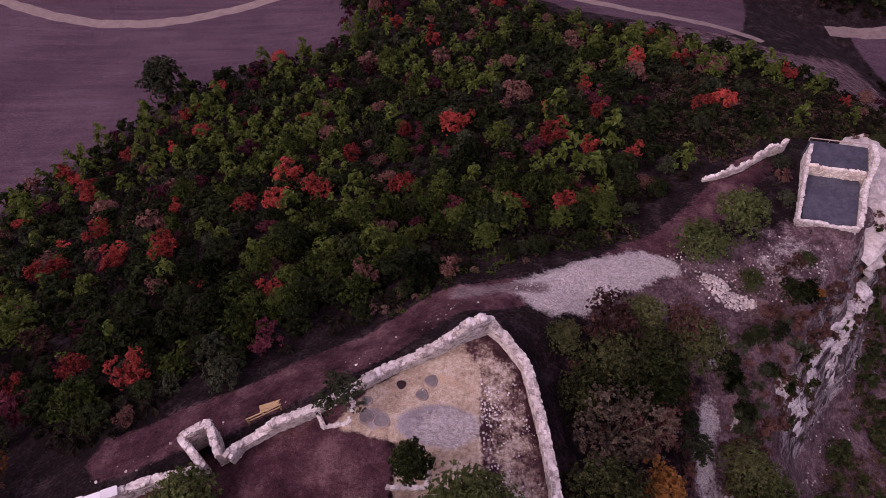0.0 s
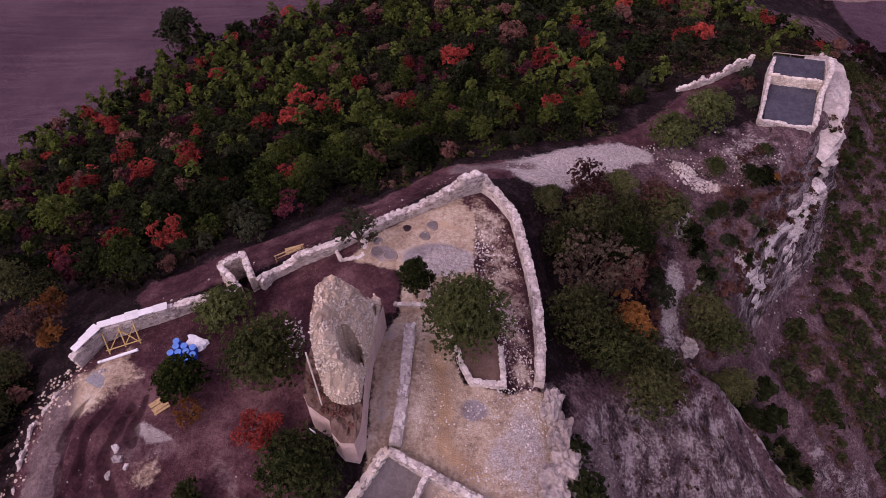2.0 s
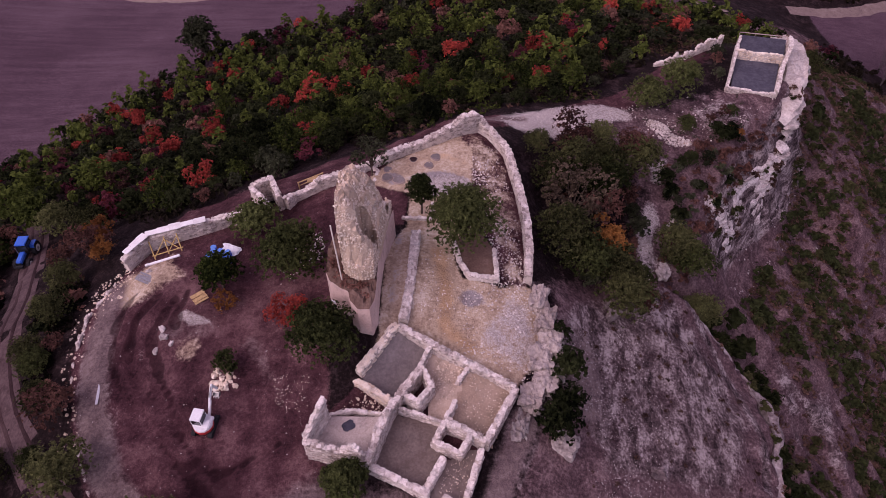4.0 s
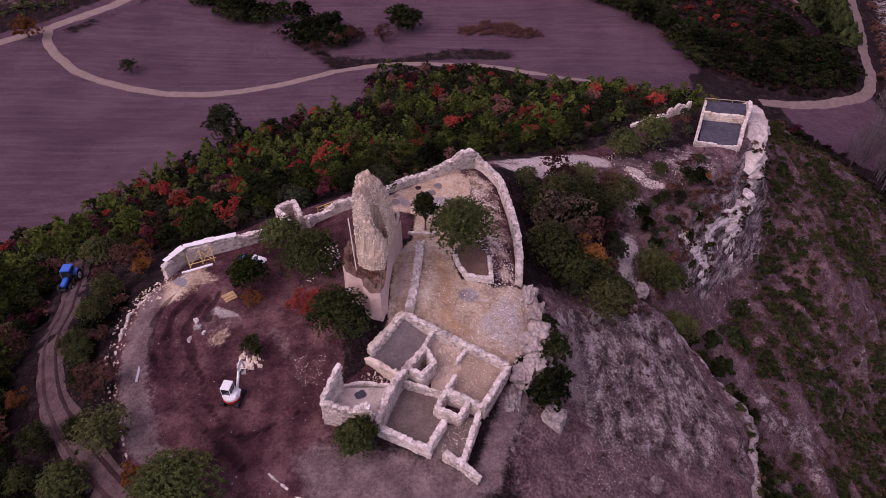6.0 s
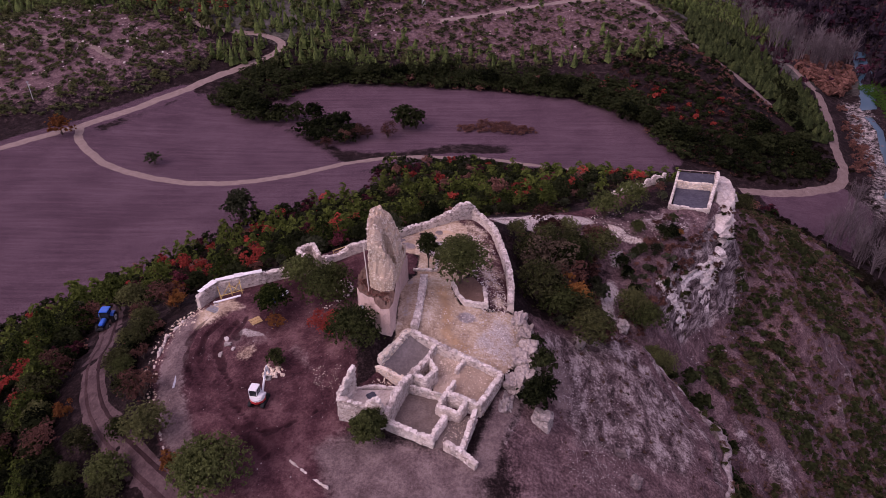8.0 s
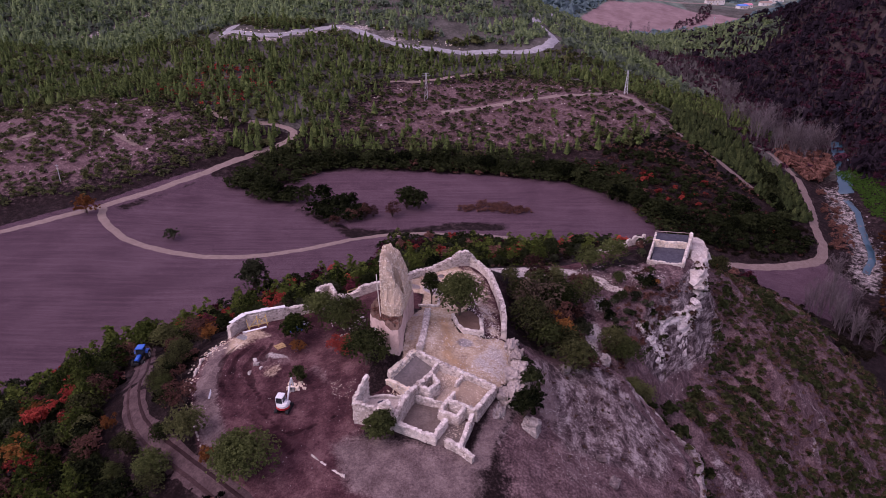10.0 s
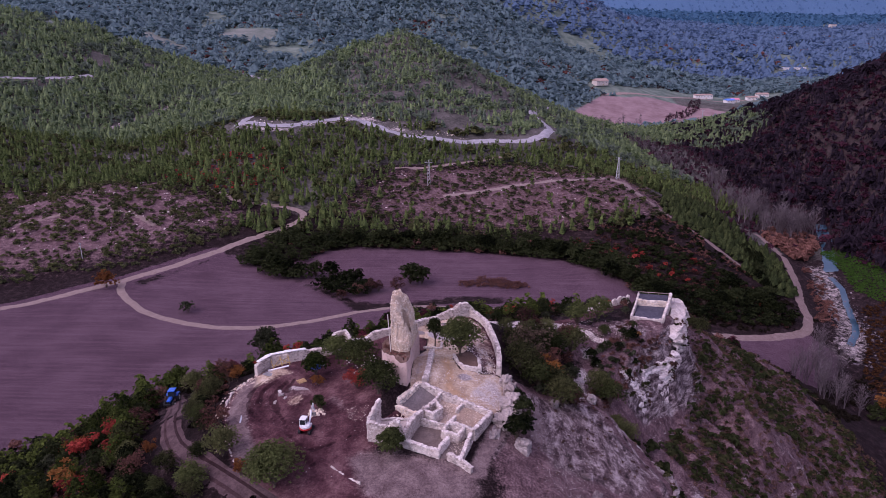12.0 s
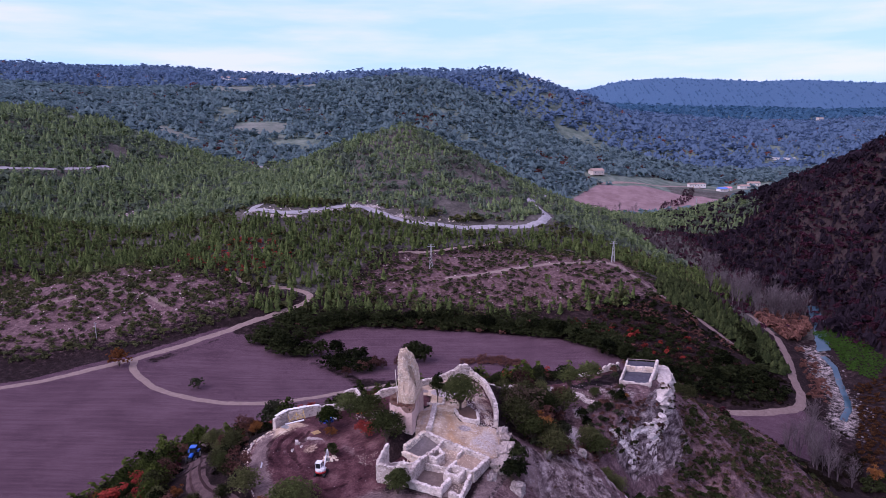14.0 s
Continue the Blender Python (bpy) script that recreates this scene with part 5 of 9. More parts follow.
def limb(p0, p1, r0, r1, sides=5):
    p0, p1 = np.array(p0, float), np.array(p1, float)
    d = (p1 - p0) / (np.linalg.norm(p1 - p0) + 1e-9)
    a = np.cross(d, [0.31, 0.87, 0.37])
    a /= np.linalg.norm(a) + 1e-9
    b = np.cross(d, a)
    ang = np.arange(sides) * 2 * math.pi / sides
    ring = np.cos(ang)[:, None] * a + np.sin(ang)[:, None] * b
    v = np.concatenate([p0 + ring * r0, p1 + ring * r1])
    f = [(i, (i + 1) % sides, sides + (i + 1) % sides, sides + i) for i in range(sides)]
    return v, f


def branching(stem, ends, r):
    """A trunk whose limbs grow out of its top ring, as one mesh."""
    v, f = [np.asarray(stem[0])], list(stem[1])
    k = len(stem[0]) // 2
    base = 2 * k
    for e in ends:
        e = np.array(e, float)
        ang = np.arange(k) * 2 * math.pi / k
        v.append(np.stack([e[0] + r * np.cos(ang), e[1] + r * np.sin(ang), np.full(k, e[2])], 1))
        f += [(k + i, k + (i + 1) % k, base + (i + 1) % k, base + i) for i in range(k)]
        base += k
    return np.concatenate(v), f


def weld(parts):
    vs, fs, base = [], [], 0
    for v, f in parts:
        vs.append(np.asarray(v))
        fs += [tuple(int(i) + base for i in q) for q in f]
        base += len(v)
    return np.concatenate(vs), fs


def make_tree(name, label, category, mats, height, radius, lobes_n, count, size, seed, shape="round", bare=0.25, trunk_r=0.12):
    """One tree of unit kind with its trunk and crown, hidden far below nothing: it stands at the origin until it is placed."""
    rng = np.random.default_rng(seed)
    root = new(name)
    tagged(root, label, category)
    lobes, ends = [], []
    for i in range(lobes_n):
        a, q = i * 2.4 + rng.uniform(-0.4, 0.4), (i + 0.5) / lobes_n
        if shape == "round":
            rr = radius * 0.62 * math.sqrt(q) if i else 0.0
            zc = height * (bare + (1 - bare) * (0.72 - 0.42 * q + rng.uniform(-0.08, 0.08)))
            s = radius * rng.uniform(0.42, 0.6)
            lobes.append(((rr * math.cos(a), rr * math.sin(a), zc), (s, s, s * 0.8)))
        elif shape == "cone":
            zc = height * (bare + (1 - bare) * (0.12 + 0.80 * q))
            s = radius * (1.0 - 0.72 * q) * rng.uniform(0.75, 1.0)
            rr = s * 0.5
            lobes.append(((rr * math.cos(a), rr * math.sin(a), zc), (s, s, s * 0.85 + 0.1)))
        else:
            zc = height * (bare + (1 - bare) * rng.uniform(0.3, 0.85))
            rr = radius * rng.uniform(0.2, 0.8)
            s = radius * rng.uniform(0.28, 0.45)
            lobes.append(((rr * math.cos(a), rr * math.sin(a), zc), (s, s, s)))
        c = lobes[-1][0]
        ends.append((c[0] * 0.9, c[1] * 0.9, c[2]))
    v, f = branching(limb((0, 0, -0.6), (0.05, 0.03, height * bare * 0.8), trunk_r * 1.3, trunk_r, 5), ends, trunk_r * 0.25)
    mesh_object("trunk", v, f, M_BARK, root)
    v, f = leaf_crown(rng, lobes, count, size)
    mesh_object("crown", v, f, mats, root)
    return root


def bare_tree(name, label, category, height, radius, twigs, seed):
    rng = np.random.default_rng(seed)
    root = new(name)
    tagged(root, label, category)
    stems, ends = [], []
    for i in range(3):
        a = i * 2.1 + rng.uniform(0, 1)
        top = np.array([math.cos(a) * radius * 0.35, math.sin(a) * radius * 0.35, height * rng.uniform(0.85, 1.0)])
        stems.append(top)
        for j in range(twigs // 3):
            h = rng.uniform(0.2, 0.98)
            p = top * h
            b = rng.uniform(0, 6.28)
            ln = radius * (1.15 - 0.7 * h) * rng.uniform(0.5, 1.0)
            ends.append((p, p + np.array([math.cos(b) * ln * 0.75, math.sin(b) * ln * 0.75, ln * rng.uniform(0.7, 1.3)])))
    v, f = branching(limb((0, 0, -0.6), (0, 0, 0.8), 0.3, 0.2, 5), stems, 0.05)
    mesh_object("trunk", v, f, M_TWIG, root)
    tw = []
    for p, q in ends:
        tw.append(limb(p, q, 0.040, 0.010, 3))
        for _ in range(6):
            m = p + (q - p) * rng.uniform(0.3, 0.9)
            tw.append(limb(m, m + (q - p) * 0.4 + rng.normal(size=3) * 0.45, 0.022, 0.006, 3))
    v, f = weld(tw)
    mesh_object("branchwork", v, f, M_TWIG, root)
    return root


M_EVERGREEN = leaf_material("evergreen_oak_leaf", (0.014, 0.016, 0.006), (0.150, 0.158, 0.062))
M_COURT = leaf_material("court_oak_leaf", (0.014, 0.019, 0.006), (0.120, 0.140, 0.048))
KINDS = {
    "oak": [make_tree("holm_oak", "dark rounded holm oak shrub on the slope", "tree", M_OAK, 3.6, 1.7, 10, 1150, 0.215, 10 + i, "round", 0.12) for i in range(3)],
    "pine": [make_tree("young_pine", "bright green young pine among dark shrubs", "tree", M_PINE, 4.6, 1.6, 10, 1250, 0.195, 20 + i, "cone", 0.15) for i in range(3)],
    "red": [make_tree("red_shrub", "autumn-red leafy shrub on the slope", "shrub", M_RED, 3.2, 1.6, 10, 900, 0.19, 30 + i, "open", 0.2, 0.06) for i in range(3)],
    "wine": [make_tree("maroon_shrub", "dark maroon autumn shrub on the slope", "shrub", M_MAROON, 2.8, 1.5, 9, 700, 0.19, 35 + i, "open", 0.2, 0.06) for i in range(2)],
    "grey": [make_tree("grey_shrub", "grey-green bushy evergreen shrub", "shrub", M_GREY, 2.5, 1.4, 8, 800, 0.20, 40 + i, "round", 0.1, 0.07) for i in range(2)],
    "dry": [make_tree("brown_shrub", "half-bare brown shrub with thin leaves", "shrub", M_DRY, 2.6, 1.3, 8, 620, 0.17, 50 + i, "open", 0.15, 0.06) for i in range(2)],
    "bigoak": [make_tree("evergreen_oak", "broad dark evergreen oak with dense crown", "tree", M_EVERGREEN, 5.6, 2.9, 15, 5000, 0.18, 70 + i, "round", 0.1, 0.16) for i in range(3)],
    "hedgeoak": [make_tree("hedge_oak", "dark tall oak in the field hedge", "tree", M_OAK, 5.8, 3.0, 13, 900, 0.48, 90 + i, "round", 0.05, 0.16) for i in range(3)],
    "bigdry": [make_tree("bare_oak", "half-bare brown oak below the wall", "tree", M_DRY, 5.2, 2.7, 13, 2300, 0.20, 75 + i, "open", 0.12, 0.14) for i in range(2)],
    "bigtan": [make_tree("pale_oak", "half-bare tan-leaved oak below the wall", "tree", M_TAN, 5.0, 2.7, 15, 2600, 0.16, 78 + i, "open", 0.12, 0.14) for i in range(1)],
    "biggrey": [make_tree("grey_oak", "grey-green broad shrub oak among rocks", "tree", M_COURT, 4.6, 2.6, 14, 4400, 0.17, 80 + i, "round", 0.1, 0.14) for i in range(2)],
    "bigorange": [make_tree("orange_oak", "orange-brown autumn oak among dark shrubs", "tree", M_ORANGE, 4.6, 2.3, 11, 2000, 0.21, 85 + i, "open", 0.15, 0.12) for i in range(1)],
    "orange": [make_tree("orange_shrub", "orange-brown autumn shrub beside the rocks", "shrub", M_ORANGE, 3.0, 1.4, 6, 330, 0.34, 60 + i, "open", 0.18, 0.07) for i in range(2)],
}
def on_ground(x, y, h=0.0):
    return Vector((x, y, gz(x, y) + h))


USED = {k: 0 for k in KINDS}
FIRST = {}


def place_tree(kind, x, y, scale=1.0, rng=None, stretch=1.0, z=None):
    """Stands a copy of a tree of that kind on the ground."""
    rng = rng or random.Random(int(x * 31 + y * 17))
    pool = KINDS[kind]
    i = rng.randrange(len(pool))
    src = pool[i]
    m = Matrix.LocRotScale((x, y, (gz(x, y) if z is None else z) - 0.05), Euler((rng.uniform(-0.06, 0.06), rng.uniform(-0.06, 0.06), rng.uniform(0, 6.28))), (scale, scale, scale * stretch))
    if (kind, i) not in FIRST:
        FIRST[kind, i] = src
        src.matrix_basis = m
        return src
    ob = copy_thing(src, m)
    ob.matrix_basis = m
    return ob


class Woods:
    """Gathers far or uncountable growth into one mesh."""

    def __init__(self, name, label, mats):
        self.name, self.label, self.mats, self.v, self.f, self.base = name, label, mats, [], [], 0

    def add(self, v, f, x, y, z, s, sz, turn):
        c, n = np.cos(turn), np.sin(turn)
        k = len(x)
        p = np.empty((k, len(v), 3))
        p[:, :, 0] = (v[None, :, 0] * c[:, None] - v[None, :, 1] * n[:, None]) * s[:, None] + x[:, None]
        p[:, :, 1] = (v[None, :, 0] * n[:, None] + v[None, :, 1] * c[:, None]) * s[:, None] + y[:, None]
        p[:, :, 2] = v[None, :, 2] * sz[:, None] + z[:, None]
        self.v.append(p.reshape(-1, 3))
        self.f.append((f[None] + (np.arange(k) * len(v))[:, None, None] + self.base).reshape(-1, f.shape[1]))
        self.base += k * len(v)

    def build(self):
        if self.v:
            ob = mesh_object(self.name, np.concatenate(self.v), [q for f in self.f for q in f.tolist()], self.mats)
            return tagged(ob, self.label, "woods", kind="stuff")


def tuft(rng, n, size):
    """A low bush of n leaf clumps, for growth that nobody could count."""
    return leaf_crown(rng, [((0, 0, 0.35), (0.55, 0.55, 0.45)), ((0.25, 0.1, 0.6), (0.4, 0.4, 0.4)), ((-0.2, 0.2, 0.5), (0.4, 0.45, 0.35))], n, size)


def spire(rng):
    """A small far pine: three ragged tiers of triangles."""
    v, f = [], []
    for z0, z1, r in ((0.08, 0.60, 0.38), (0.32, 0.82, 0.30), (0.56, 1.0, 0.20)):
        n, b = 6, len(v)
        for i in range(n):
            a = i * 2 * math.pi / n + rng.uniform(-0.3, 0.3)
            q = r * rng.uniform(0.65, 1.2)
            v.append((q * math.cos(a), q * math.sin(a), z0 + rng.uniform(-0.06, 0.08)))
        v.append((rng.uniform(-0.06, 0.06), rng.uniform(-0.06, 0.06), z1))
        f += [(b + i, b + (i + 1) % n, b + n) for i in range(n)]
    return np.array(v), np.array(f)


def clump(rng):
    """A small far broadleaf crown of 20 uneven triangles."""
    bm = bmesh.new()
    bmesh.ops.create_icosphere(bm, subdivisions=1, radius=0.5)
    v = np.array([x.co[:] for x in bm.verts])
    f = np.array([[q.index for q in p.verts] for p in bm.faces])
    bm.free()
    v = v * rng.uniform(0.7, 1.25, len(v))[:, None] * np.array([1, 1, 0.9]) + np.array([0, 0, 0.42])
    return v, f


def scatter(rng, x0, x1, y0, y1, gap):
    xs, ys = np.meshgrid(np.arange(x0, x1, gap), np.arange(y0, y1, gap))
    x, y = xs.ravel() + rng.uniform(-0.48, 0.48, xs.size) * gap, ys.ravel() + rng.uniform(-0.48, 0.48, xs.size) * gap
    return x, y


ROADS = [[(-260, 110), (-180, 158), (-140, 189), (-110, 220), (-79, 257), (-76, 266), (-101, 276)], [(-140, 189), (-119, 159), (-87, 148), (-58, 152), (-35, 164), (-17, 169), (0, 168)],
         [(172, 300), (176, 262), (156, 196), (134, 153), (100, 148), (80, 160)], [(-54, 32), (-49, 23), (-43.5, 10), (-40, -1), (-27, -14)]]
ROADS += [[(-4, 296), (28, 306), (56, 313), (86, 318), (101, 314), (106, 300), (112, 284)], [(101, 314), (106, 296), (116, 272), (126, 244), (136, 222)]]
PASS = [(-150, 436), (-147, 392), (-109, 390), (-79, 424), (-46, 411), (0, 408), (55, 418), (80, 460), (80, 500), (72, 545)]
LANE = [(-37, 340), (-15, 347), (19, 368), (45, 391)]


def open_ground(x, y):
    """True where no field, road, court or path lies."""
    ok = np.ones(x.shape, bool)
    island = (np.abs(x + 10) < 48) & (np.abs(y - 190) < 12)
    for p in (LEFT_FIELD, INNER_FIELD, UPPER_FIELD, EAST_FIELD, LOWER_FIELD, FAR_FIELD):
        ok &= (off_poly(x, y, p) > 1.0) | island
    for p in TERRACES:
        ok &= ~inside(x, y, list(p))
    for p in MEADOWS:
        ok &= ~inside(x, y, list(p))
    for s in SCARS:
        ok &= off_line(x, y, list(s)) > 4.5
    for r in ROADS:
        ok &= off_line(x, y, r) > 3.2
    ok &= (off_line(x, y, PASS) > 6) & (off_line(x, y, LANE) > 3)
    return ok


# the north slope: shrub wood below the castle and the spur
NORTH_WOOD = [(-30, 19.5), (-16, 27), (-6, 32.5), (0, 36.5), (8, 40), (17, 42), (24, 50), (33, 58), (45, 66), (62, 72), (80, 86), (82, 96), (66, 105), (56, 114), (46, 123), (28, 136), (12, 158), (-15, 166),
              (-24, 160), (-24, 133), (-40, 129), (-55, 121), (-69, 106), (-78, 94), (-92, 80), (-110, 66), (-120, 40), (-100, -10), (-60, -5), (-52, 30), (-42, 26)]


NORTH_HEATH = [(27, 61), (30, 72), (33, 84), (36, 94), (52, 97), (64, 98), (80, 97), (80, 86), (62, 70), (52, 68), (40, 60.5), (33, 56)]
RED_SPOTS = [(39, 77), (40.6, 75.6), (37.6, 75.2), (16, 79), (1, 79), (3, 78), (-6, 79), (-17, 62), (-5, 60), (13, 48), (-17, 37), (-28, 28), (-36, 30), (-42, 29), (-55, 56), (-44, 53), (-70, 88), (-62, 79), (-37, 128), (-48, 116), (-51, 92),
             (-27, 61), (-14, 74), (19, 63), (34, 98), (62, 99), (8, 49), (-36, 53), (-59, 56), (-74, 75), (-25, 94), (-46, 96), (-61, 93), (-41, 67), (-52, 64), (-53, 8), (-50, 2), (-57, 6), (-52, -6), (-60, 20)]
PINE_SPOTS = [(-22, 72), (-17, 76), (-6, 70), (-32, 66), (-40, 71), (-11, 38), (-8, 35), (4, 48), (-5, 95), (9, 116), (30, 109), (19, 111), (42, 113), (-38, 60), (-31, 24), (-9, 48), (2, 96), (-11, 113), (26, 100),
              (40, 119), (-30, 77), (-24, 79), (8, 70), (-20, 46), (-18, 31), (-54, 45), (-19, 128), (-48, 38), (-58, 40), (-64, 22)]
WEST_WOOD = [(-54, 34), (-49, 12), (-46, 4), (-44, -3), (-38, -10), (-30, -18), (-20, -28), (-20, -60), (-110, -60), (-120, 40)]


def north_wood():
    rng = np.random.default_rng(77)
    for kind, spots, lo, hi in (("red", RED_SPOTS, 0.85, 1.5), ("pine", PINE_SPOTS, 1.0, 1.45)):
        for k, (sx, sy) in enumerate(spots):
            place_tree(kind, sx, sy, lo + (hi - lo) * ((k * 37) % 10) / 10, random.Random(k))
            USED[kind] += 1
    x, y = scatter(rng, -125, 105, -60, 175, 2.75)
    ok = (inside(x, y, NORTH_WOOD) | inside(x, y, WEST_WOOD)) & open_ground(x, y)
    for sx, sy in RED_SPOTS + PINE_SPOTS:
        ok &= np.hypot(x - sx, y - sy) > 1.9
    ok &= ~inside(x, y, NORTH_HEATH) | (rng.random(len(x)) < 0.16)
    x, y = x[ok], y[ok]
    stand = grain(x, y, 16.0, 3, 41) + 0.35 * (off_line(x, y, [(20, 112), (40, 110), (56, 103), (64, 96)]) < 8)
    order = np.argsort(np.minimum(np.hypot(x, y - 32), np.hypot(x + 52, y - 6) * 1.1))
    pick = random.Random(8)
    under_v, under_f = tuft(rng, 30, 0.40)
    far_sets = {k: Woods(n, l, m) for k, n, l, m in (("oak", "oak_wood", "dark evergreen shrub wood on the slope", M_OAK), ("pine", "pine_wood", "bright young pines in the shrub wood", M_PINE),
                                                        ("red", "red_thicket", "red autumn shrubs in the wood", M_RED), ("wine", "maroon_thicket", "dark maroon shrubs in the wood", M_MAROON), ("grey", "grey_thicket", "grey-green shrubs in the wood", M_GREY), ("dry", "brown_thicket", "brown half-bare shrubs in the wood", M_DRY))}
    far_mesh = {k: leaf_crown(rng, [((0, 0, 1.5), (1.0, 1.0, 1.0)), ((0.5, 0.3, 1.1), (0.8, 0.8, 0.7)), ((-0.5, -0.2, 1.0), (0.8, 0.8, 0.7))] if k != "pine" else
                               [((0, 0, 1.0), (1.1, 1.1, 0.7)), ((0, 0, 2.0), (0.8, 0.8, 0.8)), ((0, 0, 3.0), (0.4, 0.4, 0.7))], 118, 0.42) for k in far_sets}
    spare = {k: [] for k in far_sets}
    for i in order:
        u = pick.random()
        s = stand[i]
        if u < 0.02:
            kind = "red"
        elif u < 0.085:
            kind = "wine"
        elif u < 0.085 + (0.50 if s > 0.16 else 0.08):
            kind = "pine"
        elif u < 0.62:
            kind = "grey" if pick.random() < 0.50 else "oak"
        elif u < 0.67:
            kind = "dry"
        else:
            kind = "oak"
        size = pick.choice((0.55, 0.75, 0.9, 1.0, 1.15, 1.4)) * pick.uniform(0.9, 1.1) * (1.0 if kind != "grey" else 0.9)
        if USED[kind] < {"oak": 165, "pine": 130, "red": 70, "wine": 60, "grey": 120, "dry": 50}[kind]:
            place_tree(kind, float(x[i]), float(y[i]), size, pick, pick.uniform(0.8, 1.1))
            USED[kind] += 1
        else:
            spare[kind].append((x[i], y[i], size))
    for k, rows in spare.items():
        if rows:
            r = np.array(rows)
            far_sets[k].add(*far_mesh[k], r[:, 0], r[:, 1], ground_z(r[:, 0], r[:, 1]) - 0.1, r[:, 2] * 1.15, r[:, 2] * 1.1, rng.uniform(0, 6.28, len(r)))
            far_sets[k].build()
    # tufts whose near-black colour stands in for shade between the trees
    under = Woods("undergrowth", "low scrub and heather, coloured near black to imitate tree shade", M_UNDER)
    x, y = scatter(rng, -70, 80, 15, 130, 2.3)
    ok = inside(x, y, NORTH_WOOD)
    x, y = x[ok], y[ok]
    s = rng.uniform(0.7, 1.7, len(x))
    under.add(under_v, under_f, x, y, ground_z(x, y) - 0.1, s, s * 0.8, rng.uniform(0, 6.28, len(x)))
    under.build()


north_wood()


def scrub(name, label, mats, poly, gap, lo, hi, seed, leaves=46, size=0.36, patchy=0.0, top=None, form=None, where=None):
    rng = np.random.default_rng(seed)
    p = np.array(poly)
    x, y = scatter(rng, p[:, 0].min(), p[:, 0].max(), p[:, 1].min(), p[:, 1].max(), gap)
    ok = inside(x, y, poly) & open_ground(x, y)
    ok &= grain(x, y, 9.0, 3, seed) > patchy - rng.uniform(0, 0.5, len(x))
    if where:
        ok &= where(x, y)
    x, y = x[ok], y[ok]
    s = rng.uniform(lo, hi, len(x))
    w = Woods(name, label, mats)
    w.add(*(form or tuft(rng, leaves, size)), x, y, (ground_z(x, y) if top is None else np.full(len(x), top)) - 0.08, s, s * rng.uniform(0.6, 1.0, len(x)), rng.uniform(0, 6.28, len(x)))
    return w.build()


scrub("east_scrub_brown", "low brown heath scrub on the steep slope", M_HEATHER, EAST_SLOPE, 1.3, 0.4, 1.2, 91, 30, 0.32, -0.6, where=lambda x, y: ribs(x, y) < 0.90)
scrub("east_scrub_green", "low olive scrub on the steep slope", M_OLIVE, EAST_SLOPE, 1.55, 0.4, 1.6, 92, 46, 0.27, -0.45, where=lambda x, y: ribs(x, y) < 0.84)
scrub("east_scrub_dark", "dark oak bushes in the hollows of the steep slope", M_OAK, EAST_SLOPE, 2.0, 0.7, 2.2, 90, 54, 0.28, -0.1, where=lambda x, y: ribs(x, y) < 0.76)
RIM_FOOT = [(28.4, 14.6), (31.6, 11.2), (34.4, 7.4), (36.4, 3.0), (36.0, -3.0), (34.0, -10), (38.5, -10), (41, 0), (40, 10), (36, 17), (31, 18)]
scrub("rim_oaks", "dense dark bushes at the foot of the rock slab", M_OAK, RIM_FOOT, 2.0, 1.0, 2.3, 141, 70, 0.26, -0.6)
scrub("rim_green", "olive green bushes below the rock slab", M_OLIVE, RIM_FOOT, 2.6, 0.8, 1.8, 142, 60, 0.26, -0.2)
scrub("north_heath", "low brown heath above the wood", M_HEATHER, NORTH_HEATH, 1.25, 0.5, 1.3, 95, 34, 0.28, -0.3)
scrub("north_heath_green", "low olive heath above the wood", M_OLIVE, NORTH_HEATH, 1.7, 0.5, 1.5, 96, 46, 0.25, -0.2)
scrub("north_heath_dark", "dark low oak scrub above the wood", M_OAK, NORTH_HEATH, 2.6, 0.7, 1.6, 97, 54, 0.26, -0.1)
PATH_VERGE = [(-6, 31.2), (2, 36.4), (8, 38.6), (15, 41.2), (20, 42.8), (22, 45), (18, 46), (8, 42.5), (0, 39.5), (-8, 34)]
scrub("verge_tufts", "low olive tufts between the wood and the path", M_PINE, PATH_VERGE, 1.0, 0.4, 0.95, 98, 40, 0.24, -0.2)
scrub("verge_heath", "low brown heath between the wood and the path", M_HEATHER, PATH_VERGE, 1.3, 0.4, 0.9, 99, 36, 0.25, 0.0)
SPUR_SLOPE = [(10, 30), (20, 33), (30, 33), (38, 40), (46, 43), (40, 36), (34, 28), (28, 20), (23, 17), (14, 12)]
scrub("spur_scrub", "low heath and tufts on the spur", M_DRY, SPUR_SLOPE, 1.4, 0.4, 1.0, 93, 40, 0.3, 0.15, where=lambda x, y: off_line(x, y, GULLY_PATH) > 1.5)
SPUR_TOP = [(24, 38), (30, 48), (37, 56), (48, 66), (62, 74), (58, 62), (50, 58), (40, 57), (36, 46), (44, 43), (38, 38), (30, 35)]
scrub("spur_top_scrub", "sparse tufts on the spur top", M_GREY, SPUR_TOP, 1.9, 0.25, 0.6, 94, 30, 0.3, 0.2)
M_MOORGRASS = leaf_material("dry_moor_grass", (0.060, 0.040, 0.036), (0.25, 0.170, 0.138))
M_MOORBUSH = leaf_material("moor_bush_leaf", (0.030, 0.034, 0.016), (0.170, 0.178, 0.082))
BENCH = [(-260, 195), (-190, 180), (-150, 196), (-128, 212), (-108, 236), (-95, 262), (-125, 285), (-180, 310), (-280, 330), (-330, 280)]
scrub("bench_scrub", "grey low scrub on the dry benches", M_MOORBUSH, BENCH, 3.4, 0.8, 2.2, 95, 24, 0.6, 0.1)
